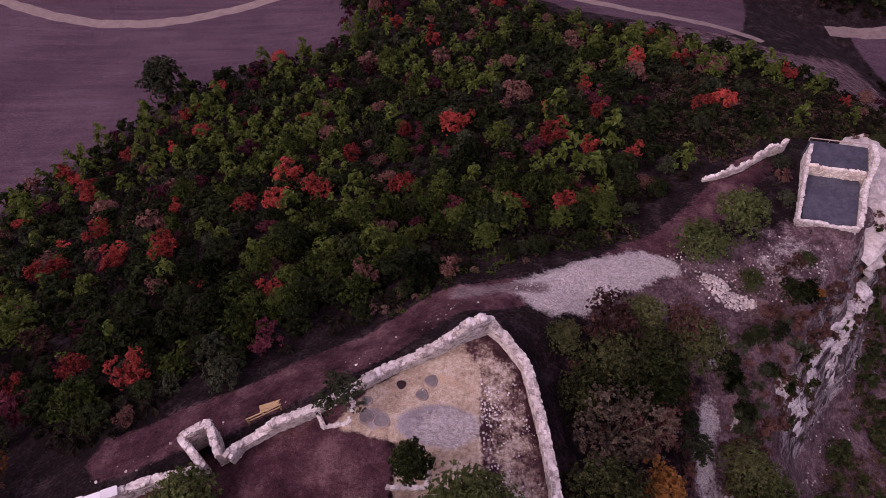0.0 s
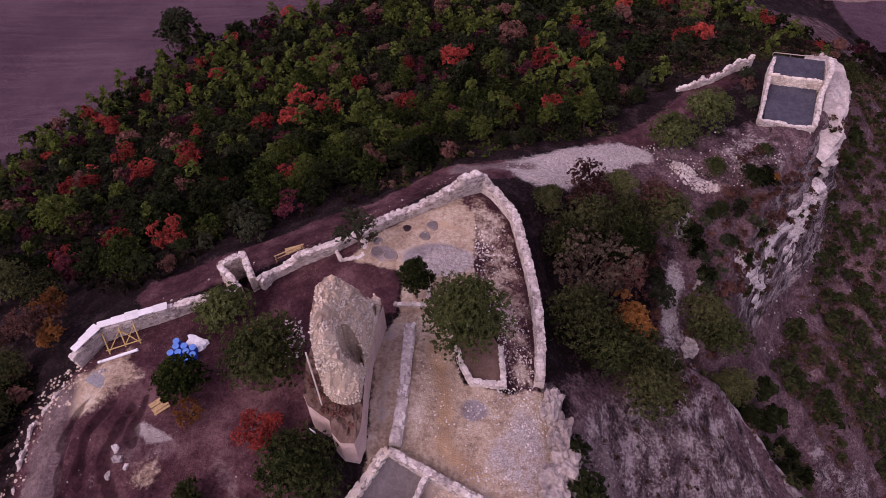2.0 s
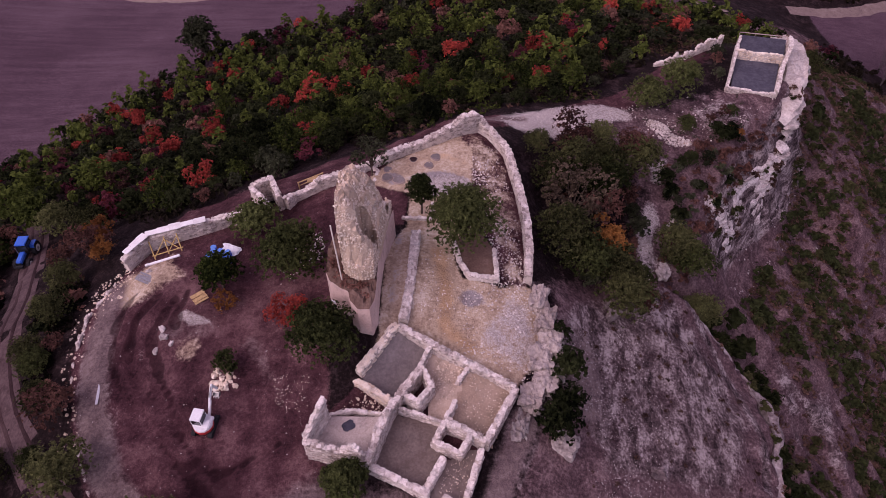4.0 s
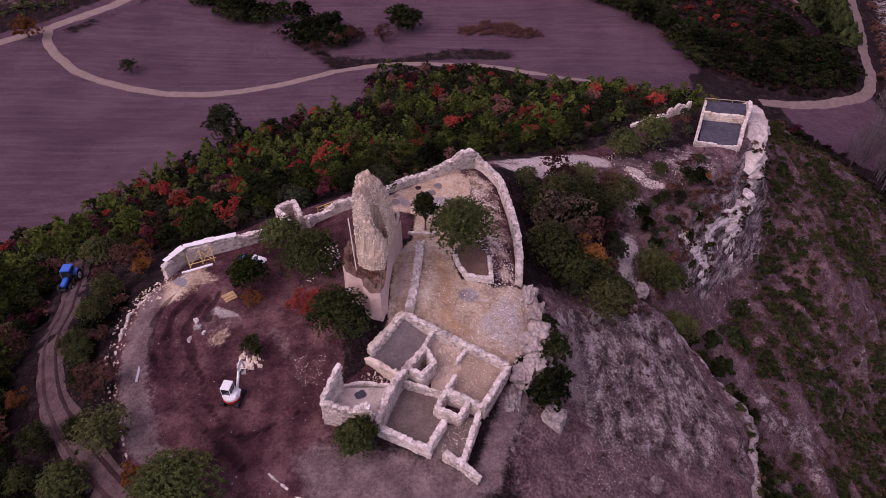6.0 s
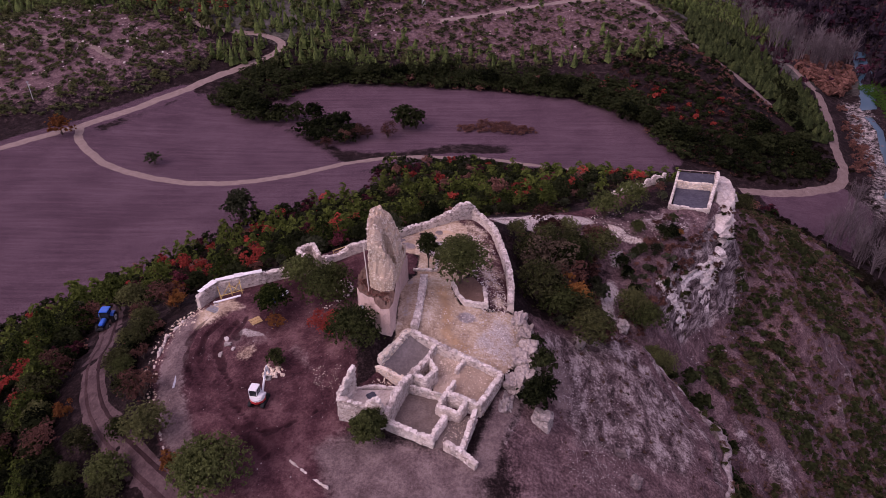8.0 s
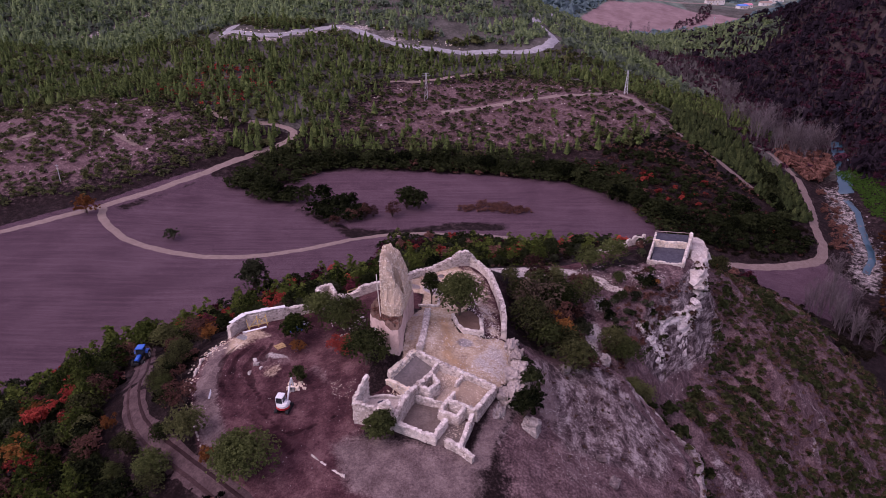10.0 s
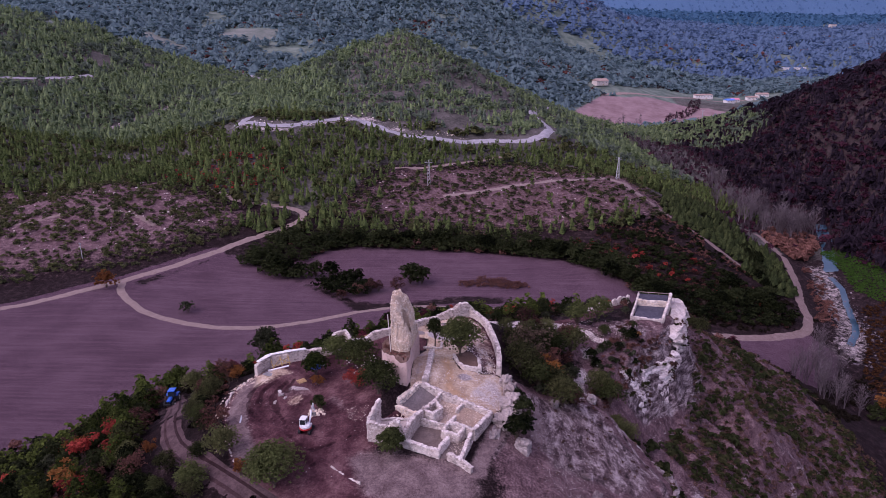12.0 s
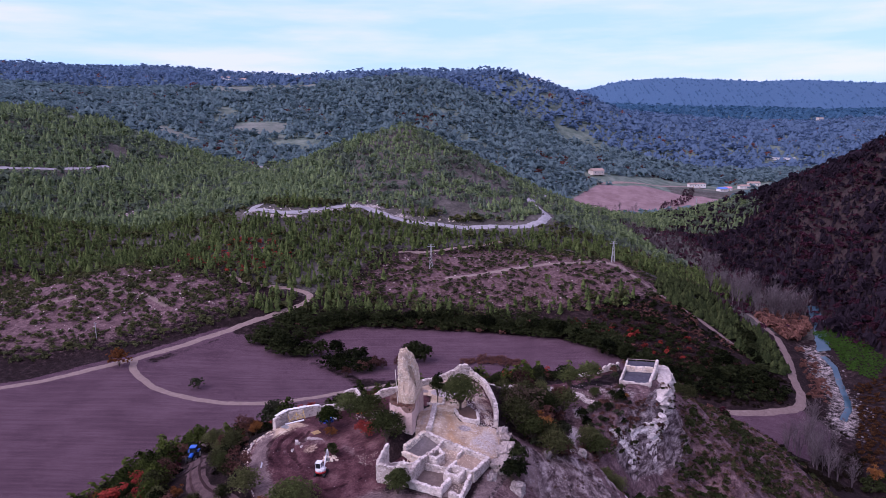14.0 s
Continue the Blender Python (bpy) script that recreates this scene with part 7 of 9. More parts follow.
def far_woods():
    rng = np.random.default_rng(400)
    spires, firs = [spire(rng) for _ in range(6)] + [brush_pine(rng) for _ in range(3)], [fir(rng) for _ in range(5)] + [brush_pine(rng, 9, 0.40) for _ in range(2)]
    brooms = [broom(rng) for _ in range(4)]
    crowns = [leaf_crown(rng, [((0, 0, 0.5), (0.36, 0.36, 0.42)), ((0.2, 0.1, 0.4), (0.25, 0.25, 0.3))], 20, 0.36) for _ in range(4)]
    x, y = scatter(rng, -560, 330, 245, 760, 3.1)
    keep = open_ground(x, y) & (np.abs(x + 40) < (y + 100) * 0.72)
    thin = grain(x, y, 45.0, 3, 51)
    for area in (MOOR, BENCH):
        deep = -off_poly(x, y, area)
        keep &= rng.random(len(x)) > np.clip(0.35 + deep / 30.0, 0, 0.97)
    keep &= (thin > -0.62 - 0.3 * rng.random(len(x)))
    zt = ground_z(x, y) / 3.2
    keep &= ((zt - np.floor(zt)) > 0.36) | (rng.random(len(x)) < 0.5)
    # planted rows along the terraces of the round hill
    tiers = ground_z(x, y) / 5.0 + 0.25 * grain(x, y, 30.0, 2, 53)
    keep &= ((tiers - np.floor(tiers)) > 0.40) | (rng.random(len(x)) < 0.18) | (y < 405) | (x < -95) | (x > 115) | (y > 690)
    keep &= ~((y < 340) & (x > 95)) & ~((x > 165) & (y < 620) & (x > 165 + (620 - y) * 0.12))
    x, y, thin = x[keep], y[keep], thin[keep]
    for r in ([(-410, 520), (-385, 540), (-361, 565), (-345, 590)], [(-290, 765), (-277, 769), (-247, 763), (-212, 733), (-196, 690)], PASS):
        clear = off_line(x, y, [(a, b - 7) for a, b in r]) > 7.5
        x, y, thin = x[clear], y[clear], thin[clear]
    dark = rng.random(len(x)) < 0.22 + 0.5 * (thin < -0.25)
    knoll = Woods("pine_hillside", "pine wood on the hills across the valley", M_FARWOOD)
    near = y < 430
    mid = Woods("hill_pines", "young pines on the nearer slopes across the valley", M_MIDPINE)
    needles = [leaf_crown(rng, [((0, 0, 0.28), (0.30, 0.30, 0.2)), ((0, 0, 0.52), (0.23, 0.23, 0.2)), ((0, 0, 0.78), (0.13, 0.13, 0.2))], 40, 0.155) for _ in range(3)]
    for forms, part_of in ((spires, rng.random(len(x)) < 0.78), (needles, rng.random(len(x)) < 0.30)):
        q = ~dark & near & part_of
        sow(mid, rng, forms, x[q], y[q], 4.6, 8.6, 0.66)
    mid.build()
    dark_near, dark = dark & near, dark & ~near
    holm = Woods("hill_oaks", "dark bushes between the nearer pines", M_EVERGREEN)
    sow(holm, rng, crowns, x[dark_near], y[dark_near], 2.4, 5.0, 1.1)
    holm.build()
    pale = ~dark & ~near
    rows = pale & (x > -95) & (x < 115) & (y < 690)
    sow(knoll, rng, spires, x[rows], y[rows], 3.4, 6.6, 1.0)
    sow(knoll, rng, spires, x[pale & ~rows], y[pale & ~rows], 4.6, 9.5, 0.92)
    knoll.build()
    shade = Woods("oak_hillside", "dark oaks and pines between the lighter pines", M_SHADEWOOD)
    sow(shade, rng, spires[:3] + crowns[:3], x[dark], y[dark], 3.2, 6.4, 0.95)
    shade.build()
    hamlet = [(290, 890), (480, 930), (560, 1060), (340, 1070), (220, 960)]
    # each band's leaf colour has aerial haze painted in, bluer with distance
    for name, label, mat, lo, hi, gap, h0, h1 in (("far_pine_woods", "pine woods on the far ridges, aerial haze painted into their colour", M_FARHAZE, 700, 1250, 6.2, 5.0, 8.8), ("remote_pine_woods", "pine woods on remote ridges, haze painted blue into their colour", M_REMOTE, 1250, 2350, 11.6, 7.5, 12),
                                                  ("horizon_woods", "woods towards the horizon, haze painted blue into their colour", M_HORIZON, 2350, 3500, 22.0, 10, 17)):
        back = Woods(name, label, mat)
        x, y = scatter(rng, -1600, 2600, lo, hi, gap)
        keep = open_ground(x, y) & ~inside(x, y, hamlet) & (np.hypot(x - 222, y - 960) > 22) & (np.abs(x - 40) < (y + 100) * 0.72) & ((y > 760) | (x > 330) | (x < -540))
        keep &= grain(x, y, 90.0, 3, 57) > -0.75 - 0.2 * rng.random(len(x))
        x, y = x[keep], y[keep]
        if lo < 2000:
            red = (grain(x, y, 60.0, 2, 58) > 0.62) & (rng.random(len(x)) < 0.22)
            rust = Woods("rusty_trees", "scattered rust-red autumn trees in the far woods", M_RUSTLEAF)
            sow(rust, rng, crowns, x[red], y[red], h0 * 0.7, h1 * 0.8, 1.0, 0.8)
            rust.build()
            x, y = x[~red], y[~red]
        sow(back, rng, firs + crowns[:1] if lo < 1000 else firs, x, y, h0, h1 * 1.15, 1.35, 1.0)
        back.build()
    brush = Woods("valley_thicket", "leafless mauve-grey thicket on the valley floor", M_BRUSH)
    x, y = scatter(rng, 120, 620, 240, 1180, 4.4)
    keep = inside(x, y, [(150, 262), (180, 268), (225, 300), (262, 360), (290, 480), (300, 620), (335, 850), (290, 815), (210, 790), (160, 760), (140, 600), (150, 470), (160, 360)]) & open_ground(x, y)
    keep |= (off_line(x, y, [(326, 1066), (420, 1100), (521, 1126), (600, 1130)]) < 14) | (off_line(x, y, [(290, 860), (340, 910), (370, 980)]) < 8)
    keep &= (rng.random(len(x)) < 0.75) & (np.abs(x) < (y + 100) * 0.72)
    x, y = x[keep], y[keep]
    sow(brush, rng, brooms, x, y, 3.0, 6.5, 0.95)
    brush.build()
    low = Woods("valley_underwood", "purple-red low brush under the bare trees", M_WINE)
    x, y = x[::2] + 1.5, y[::2] + 1.0
    sow(low, rng, crowns, x, y, 1.6, 3.6, 1.3)
    low.build()
    x, y = scatter(rng, 150, 640, 60, 900, 3.8)
    keep = open_ground(x, y) & (x > 208 - (y < 190) * 14 + np.maximum(0, (y - 300)) * 0.10) & (np.abs(x) < (y + 100) * 0.74) & (ground_z(x, y) > -71)
    x, y = x[keep], y[keep]
    wine = rng.random(len(x)) < 0.24 + 0.30 * (grain(x, y, 40.0, 2, 59) > 0.1)
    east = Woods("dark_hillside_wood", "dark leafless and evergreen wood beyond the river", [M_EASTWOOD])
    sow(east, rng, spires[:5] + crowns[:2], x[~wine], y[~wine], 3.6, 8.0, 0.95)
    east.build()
    reds = Woods("wine_red_shrubs", "wine-red leafless shrubs in the dark wood", M_WINE)
    sow(reds, rng, crowns + brooms[:1], x[wine], y[wine], 2.4, 5.0, 1.1)
    reds.build()


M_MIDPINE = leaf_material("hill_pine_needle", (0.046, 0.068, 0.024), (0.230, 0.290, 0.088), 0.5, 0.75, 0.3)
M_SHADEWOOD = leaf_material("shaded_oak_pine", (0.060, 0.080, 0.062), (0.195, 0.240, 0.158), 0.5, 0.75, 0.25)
# remote and horizon pines: blue aerial haze painted into the leaf colour
M_REMOTE = leaf_material("remote_haze_pine", (0.100, 0.158, 0.245), (0.180, 0.258, 0.380), 0.5, 0.75, 0.15)
M_HORIZON = leaf_material("horizon_haze_pine", (0.055, 0.128, 0.215), (0.098, 0.190, 0.300))
M_RUSTLEAF = leaf_material("rusty_leaf", (0.085, 0.040, 0.036), (0.22, 0.10, 0.085))
M_WINE = leaf_material("wine_twig", (0.040, 0.014, 0.024), (0.180, 0.066, 0.096), 0.5, 0.75, 0.3)
# far ridge pines: haze painted in as a paler, bluer leaf colour
M_FARHAZE = leaf_material("far_haze_pine", (0.140, 0.205, 0.215), (0.330, 0.435, 0.420), 0.5, 0.75, 0.18)
M_BRUSH = leaf_material("bare_thicket", (0.045, 0.032, 0.036), (0.165, 0.125, 0.132))
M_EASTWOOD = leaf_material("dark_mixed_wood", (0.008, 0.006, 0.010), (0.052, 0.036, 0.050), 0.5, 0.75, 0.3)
far_woods()
GULLY = [(-175, 318), (-150, 345), (-120, 352), (-95, 330), (-100, 300), (-130, 292), (-160, 300)]
scrub("gully_reds", "red autumn shrubs in the gully", M_RED, GULLY, 4.6, 1.6, 3.2, 131, 60, 0.30, 0.0)
scrub("gully_browns", "leafless brown shrubs in the gully", M_DRY, GULLY, 4.0, 1.4, 3.0, 132, 44, 0.34, 0.0)

# distant ridges, too far off to shift, with blue haze painted into their colour
def ridge(name, y, crest, base, mat, label, rows=9):
    """A far wooded ridge: a fine sheet whose skin is broken into small tree-size humps."""
    pts = along([(x, 0, z) for x, z in crest], 26)
    rng = np.random.default_rng(int(y))
    verts, faces = [], []
    for i, (x, _, z) in enumerate(pts):
        rise = 16 * noise.noise((x * 0.003, y, 1)) + 8 * noise.noise((x * 0.010, y, 2))
        for j in range(rows):
            q = j / (rows - 1)
            zz = base + (z - base) * (math.sin(q * 1.5708) ** 0.9) + rise * q ** 4 + 9 * noise.noise((x * 0.0025, q * 2.2, 5)) * (1 - q) * q * 2
            verts.append((x + rng.uniform(-9, 9), y - 900 * (1 - q) + rng.uniform(-15, 15), zz + rng.uniform(-2.5, 2.5)))
        verts.append((x, y + 300, base))
    k = rows + 1
    for i in range(len(pts) - 1):
        for j in range(k - 1):
            a = i * k + j
            faces.append((a, a + k, a + k + 1, a + 1))
    grid = np.array(verts).reshape(len(pts), rows + 1, 3)
    i, j, u = rng.integers(0, len(pts) - 1, 6500), rng.integers(0, rows - 1, 6500), rng.random((6500, 1))
    at = grid[i, j] * (1 - u) + grid[i, j + 1] * u
    trees, h = Woods("ridge_woods", "woods covering the distant ridge, blue haze painted into their colour", mat), rng.uniform(9, 16, len(at))
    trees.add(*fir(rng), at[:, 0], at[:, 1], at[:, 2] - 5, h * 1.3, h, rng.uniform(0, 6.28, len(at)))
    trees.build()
    return tagged(mesh_object(name, verts, faces, mat, smooth=True), label, "hills", kind="structure")


# leaf colour of the ridge woods with aerial haze painted in as blue
M_HAZE = leaf_material("haze_tinted_ridge", (0.075, 0.150, 0.270), (0.125, 0.220, 0.355))
ridge("backdrop", 4200, [(-3000, 150), (-600, 160), (300, 150), (650, 190), (1000, 265), (1350, 285), (1800, 262), (2050, 270), (2400, 255), (3000, 240), (4500, 260)], -120, M_HAZE, "distant wooded ridge with blue haze painted into its colour")
# ================= rocks =================
def crag(name, label, x, y, z, size, seed, mat=None, parent=None, sub=4, category="rock", rough=1.0, big=0.42):
    """A weathered rock body with ledges, size as (x, y, z) half axes."""
    bm = bmesh.new()
    bmesh.ops.create_icosphere(bm, subdivisions=sub, radius=1.0)
    o = Vector((seed * 3.7, seed * 1.3, seed * 2.9))
    for v in bm.verts:
        d = v.co.normalized()
        box = 1 / max(abs(d.x), abs(d.y), abs(d.z)) ** 0.75
        p = d * box * 0.92
        r = big * noise.noise(p * 1.4 + o) + rough * 0.26 * noise.noise(p * 3.1 + o) + rough * 0.14 * noise.noise(p * 7.0 + o) + rough * 0.07 * noise.noise(p * 15 + o)
        cut = abs(noise.noise(p * 2.3 + o * 2))
        r -= 0.18 * max(0, 0.16 - cut) / 0.16
        ledge = math.sin(p.z * 9 + 2 * noise.noise(p * 1.1 + o))
        r += 0.035 * ledge
        q = p * (1 + r)
        v.co = (q.x * size[0], q.y * size[1], q.z * size[2])
    me = bpy.data.meshes.new(name)
    bm.to_mesh(me)
    bm.free()
    me.materials.append(mat or M_CRAG)
    ob = new(name, me)
    ob.location, ob.parent = (x, y, z), parent
    ob.rotation_euler = (0, 0, seed * 1.1)
    if parent is None:
        tagged(ob, label, category)
    return ob


M_CRAG = rock_material("bare_limestone_crag", (0.17, 0.135, 0.13), (0.40, 0.35, 0.325), (0.68, 0.62, 0.58), 0.9, 0.22, (0.20, 0.17, 0.165))
M_CLIFF = cliff_material()
M_SLABROCK = rock_material("grey_slab_rock", (0.045, 0.034, 0.034), (0.15, 0.115, 0.115), (0.42, 0.36, 0.345), 0.8, 0.25, (0.06, 0.045, 0.04))
M_LEDGE = rock_material("pale_ledge_rock", (0.20, 0.16, 0.145), (0.42, 0.36, 0.325), (0.70, 0.63, 0.58), 1.2, 0.18, (0.24, 0.20, 0.18))


def rock_face(name, label, rim, lean, inset, seed, grown=0, bulge=1.0, mat=None):
    """A ledged, cracked rock face below a rim of (x, y, top, drop), with a rough crown that runs back from the rim."""
    line = along([(x, y, z) for x, y, z, _ in rim], 0.4)
    place = np.concatenate([[0], np.cumsum(np.hypot(*np.diff(np.array(rim)[:, :2], axis=0).T))])
    at = np.concatenate([[0], np.cumsum(np.hypot(*np.diff(line[:, :2], axis=0).T))])
    drop = np.interp(at, place, [r[3] for r in rim])
    for _ in range(5):
        line[1:-1] = (line[:-2] + 2 * line[1:-1] + line[2:]) / 4
    d = np.gradient(line[:, :2], axis=0)
    d /= np.linalg.norm(d, axis=1)[:, None] + 1e-9
    out = np.stack([d[:, 1], -d[:, 0]], 1)
    for _ in range(8):
        out[1:-1] = (out[:-2] + 2 * out[1:-1] + out[2:]) / 4
    out /= np.linalg.norm(out, axis=1)[:, None]
    n, verts, faces = len(line), [], []
    back, deep = np.linspace(inset, 0.25, 7), np.linspace(0, 1, 30)
    k = len(back) + len(deep)
    o3 = Vector((seed * 3.1, seed * 1.7, seed * 2.3))
    for i in range(n):
        x, y, z = line[i]
        for q in back:
            p = Vector((x - out[i, 0] * q, y - out[i, 1] * q, z))
            verts.append((p.x, p.y, z + 0.12 * q + bulge * (0.45 * noise.noise(p * 0.5 + o3) + 0.25 * noise.noise(p * 1.4 + o3)) - (1.6 if q == inset else 0)))
        for q in deep:
            zz = z - q * drop[i]
            p = Vector((x, y, zz * 0.8)) + o3
            e = lean * q * drop[i] + bulge * (0.9 * noise.noise(p * 0.22) + 0.7 * abs(noise.noise(p * 0.5)) + 0.35 * noise.noise(p * 1.2) + 0.16 * noise.noise(p * 2.8)) * min(1.0, 0.25 + q * 2.5)
            bed = (zz * 0.8 + 0.9 * noise.noise(p * 0.15)) % 1.0
            e += bulge * (0.38 * bed - 0.6 * max(0.0, 0.10 - abs(noise.noise(p * 0.4 + Vector((9, 4, 2))))) / 0.10)
            verts.append((x + out[i, 0] * e, y + out[i, 1] * e, zz + 0.3 * bulge * noise.noise(p * 0.8 + Vector((3, 3, 3)))))
    for i in range(n - 1):
        for j in range(k - 1):
            a = i * k + j
            faces.append((a, a + k, a + k + 1, a + 1))
    rng = np.random.default_rng(seed)
    if grown:
        for kind, words, leaf, count, lo, hi in (("cliff_tufts", "brown heath growing on the rock ledges", M_HEATHER, grown, 0.3, 0.9), ("cliff_bushes", "dark green bushes growing on the rock ledges", M_OLIVE, grown // 3, 0.5, 1.1)):
            spot = np.array([verts[int(i) * k + int(j)] for i, j in zip(rng.integers(1, n - 1, count * 3), rng.integers(1, k - 2, count * 3))])
            spot = spot[grain(spot[:, 0] + spot[:, 2], spot[:, 1] - spot[:, 2], 5.0, 3, 5 + count) > 0.05][:count]
            w, s = Woods(kind, words, leaf), rng.uniform(lo, hi, len(spot))
            w.add(*tuft(rng, 40, 0.32), spot[:, 0], spot[:, 1], spot[:, 2] - 0.25, s, s * 0.8, rng.uniform(0, 6.28, len(spot)))
            w.build()
    return tagged(mesh_object(name, verts, faces, mat or M_CLIFF), label, "cliff", kind="structure")


rock_face("cliff_spur", "pale ledged limestone cliff of the spur", [(26.4, 23.4, -10.9, 1.5), (28.6, 25.2, -10.8, 4.5), (30.6, 26.6, -10.9, 7.0), (32.8, 28.2, -11.0, 8.5), (36.4, 31.2, -12.2, 8.2), (40.0, 34.8, -12.8, 7.0), (43.0, 37.6, -13.2, 4.0), (46.4, 40.6, -13.2, 1.5)], 0.42, 1.6, 3, 110)
rock_face("cliff_bastion", "pale weathered crag under the bastion", [(45.4, 42.2, -10.8, 3.5), (47.2, 44.4, -9.6, 5.0), (49.2, 47.6, -8.8, 5.5), (50.4, 50.6, -8.4, 5.5), (51.0, 53.6, -8.2, 5.5), (51.4, 57.0, -8.2, 5.0), (50.6, 60.0, -8.8, 3.0)], 0.10, 3.2, 7, 24, 1.2, M_LEDGE)
rock_face("ledge_spur_upper", "thin pale rock ledge across the spur", [(27.0, 27.6, -9.2, 0.6), (29.6, 29.6, -9.0, 1.1), (31.4, 30.8, -8.9, 1.2), (33.6, 32.6, -8.8, 0.6)], 0.3, 0.7, 11, 0, 0.35)
rock_face("ledge_spur_lower", "thin pale rock ledge above the cliff", [(26.0, 23.8, -10.4, 0.6), (28.4, 25.4, -10.3, 1.2), (31.0, 27.2, -10.4, 1.3), (33.0, 28.8, -10.5, 0.8)], 0.3, 0.7, 12, 0, 0.35)
rock_face("cliff_slab", "sharp grey edge of the tilted rock slab", [(30.2, -13.0, -14.6, 4.0), (31.6, -8.0, -14.3, 6.0), (32.2, -4.0, -14.4, 6.0), (33.7, -1.2, -14.6, 6.5), (34.0, 1.4, -14.8, 6.5), (33.4, 4.0, -15.1, 6.0), (31.9, 6.4, -14.9, 6.0), (30.4, 8.8, -14.1, 6.0), (28.9, 10.6, -13.0, 5.5), (27.0, 12.6, -11.8, 4.5), (24.0, 14.0, -9.9, 2.0)], 0.12, 0.8, 5, 60, 0.9, M_SLABROCK)
LEDGE = [(8.6, 6.8, -1.5, 0.9, 1.5, 1.3), (9.1, 4.6, -1.7, 1.0, 1.5, 1.3), (9.5, 2.4, -1.9, 1.2, 1.4, 1.3), (8.4, 0.9, -2.0, 1.3, 1.4, 1.2), (8.7, -0.9, -2.5, 1.2, 1.3, 1.3), (7.3, -2.6, -2.5, 1.1, 1.3, 1.3), (6.3, -4.9, -3.2, 0.9, 1.5, 1.7), (9.9, 0.2, -2.9, 0.7, 0.8, 1.1)]
for i, (x, y, z, a, b, c) in enumerate(LEDGE):
    low = y < -4
    rock = crag("rock_ledge", "low grey rock ledge beside the house" if low else "broken pale rock ledge at the court's edge", x, y, z - 0.6 * low, (a, b, c), 40 + i, M_CRAG if low else M_LEDGE, rough=0.55 if low else 0.7, big=0.30)
    rock.rotation_euler = (0, 0, -0.35 + 0.13 * (i % 4))
    tagged(rock, group="ledge of the court")
crag("boulder", "large grey fallen boulder on the slope", 10.1, -5.9, gz(10.1, -5.9) + 0.45, (1.15, 1.0, 1.1), 71, rough=0.5, big=0.2)
crag("boulder", "pale upright block below the ledge", 16.4, 8.2, gz(16.4, 8.2) + 0.2, (0.7, 0.5, 1.0), 72, rough=0.5)
crag("boulder", "pale block standing on the slope", 24.0, 16.6, gz(24.0, 16.6) + 0.2, (0.9, 0.7, 0.8), 73, rough=0.5)
for i, (x, y) in enumerate(((18.6, -6.6), (19.6, -9.8))):
    crag("outcrop", "low pale rock outcrop in the heath", x, y, gz(x, y) - 0.1, (0.7 + 0.2 * (i % 3), 0.6, 0.5), 80 + i, M_SLABROCK)


def loose_stones(name, label, poly, count, lo, hi, seed, mat=M_STONE, sink=0.3, even=False, lift=0.0):
    rng = np.random.default_rng(seed)
    p = np.array(poly)
    x, y = rng.uniform(p[:, 0].min(), p[:, 0].max(), count * 3), rng.uniform(p[:, 1].min(), p[:, 1].max(), count * 3)
    ok = inside(x, y, poly) & (even | (grain(x, y, 3.0, 3, seed) > rng.uniform(-0.8, 0.5, len(x))))
    x, y = x[ok][:count], y[ok][:count]
    s = lo + (hi - lo) * rng.random(len(x)) ** 2.5
    w = Woods(name, label, mat)
    for i in range(3):
        v, f = clump(rng)
        v = v * np.array([1.0, 0.8, 0.7]) - np.array([0, 0, sink])
        q = np.arange(len(x)) % 3 == i
        w.add(v, f, x[q], y[q], ground_z(x[q], y[q]) + lift + s[q] * 0.1, s[q], s[q], rng.uniform(0, 6.28, q.sum()))
    ob = w.build()
    if ob:
        tagged(ob, category="stones")
    return ob


loose_stones("court_rubble", "small pale rubble strewn over the court", [(3.2, 10), (2.8, 24), (5.5, 25.6), (7.2, 18), (7.4, 8), (9, 3), (7.5, -1.5), (1.5, 1), (2, 6)], 3000, 0.05, 0.24, 501, M_STONE)
loose_stones("court_pebbles", "few small stones on trodden ground", [(-2, 4), (-2, 13), (1, 13), (2, 6), (2, 1)], 260, 0.05, 0.2, 502)
loose_stones("yard_stones", "pale stones scattered over the dark yard", [(-31, 8), (-30, -6), (-20, -18), (-8, -14), (-10, 4), (-12, 16), (-25, 12)], 260, 0.04, 0.17, 503, M_CRAG)
loose_stones("yard_edge_stones", "tumbled pale stones along the yard edge", [(-33.8, 10), (-29, 11.5), (-29.5, 7), (-31.4, 4), (-31.6, 0), (-29, -8), (-31, -8), (-33.4, 0), (-34.2, 6)], 330, 0.07, 0.36, 504, M_STONE_WARM)
loose_stones("yard_rubble", "heap of small building rubble", [(-14.2, -1.2), (-11, -1.6), (-10.8, -4.4), (-13.4, -4.8)], 150, 0.04, 0.14, 505, M_STONE_WARM)
loose_stones("digger_rubble", "freshly dug blocks in front of the excavator", [(-19.4, -2.6), (-16.9, -2.2), (-17, -0.2), (-19.6, -0.2)], 60, 0.3, 0.75, 506, M_STONE_WARM)
loose_stones("wall_rubble", "rubble between the yard trees", [(-16.5, 13), (-12, 14.5), (-11, 11), (-15, 8)], 260, 0.1, 0.35, 507)
loose_stones("room_rubble", "small rubble on the floor of the north room", [(-0.6, 0.4), (1.6, -0.6), (0.8, -2.6), (-0.4, -3.6), (-1.2, -1.6)], 420, 0.05, 0.2, 521, M_STONE_WARM, lift=0.20)
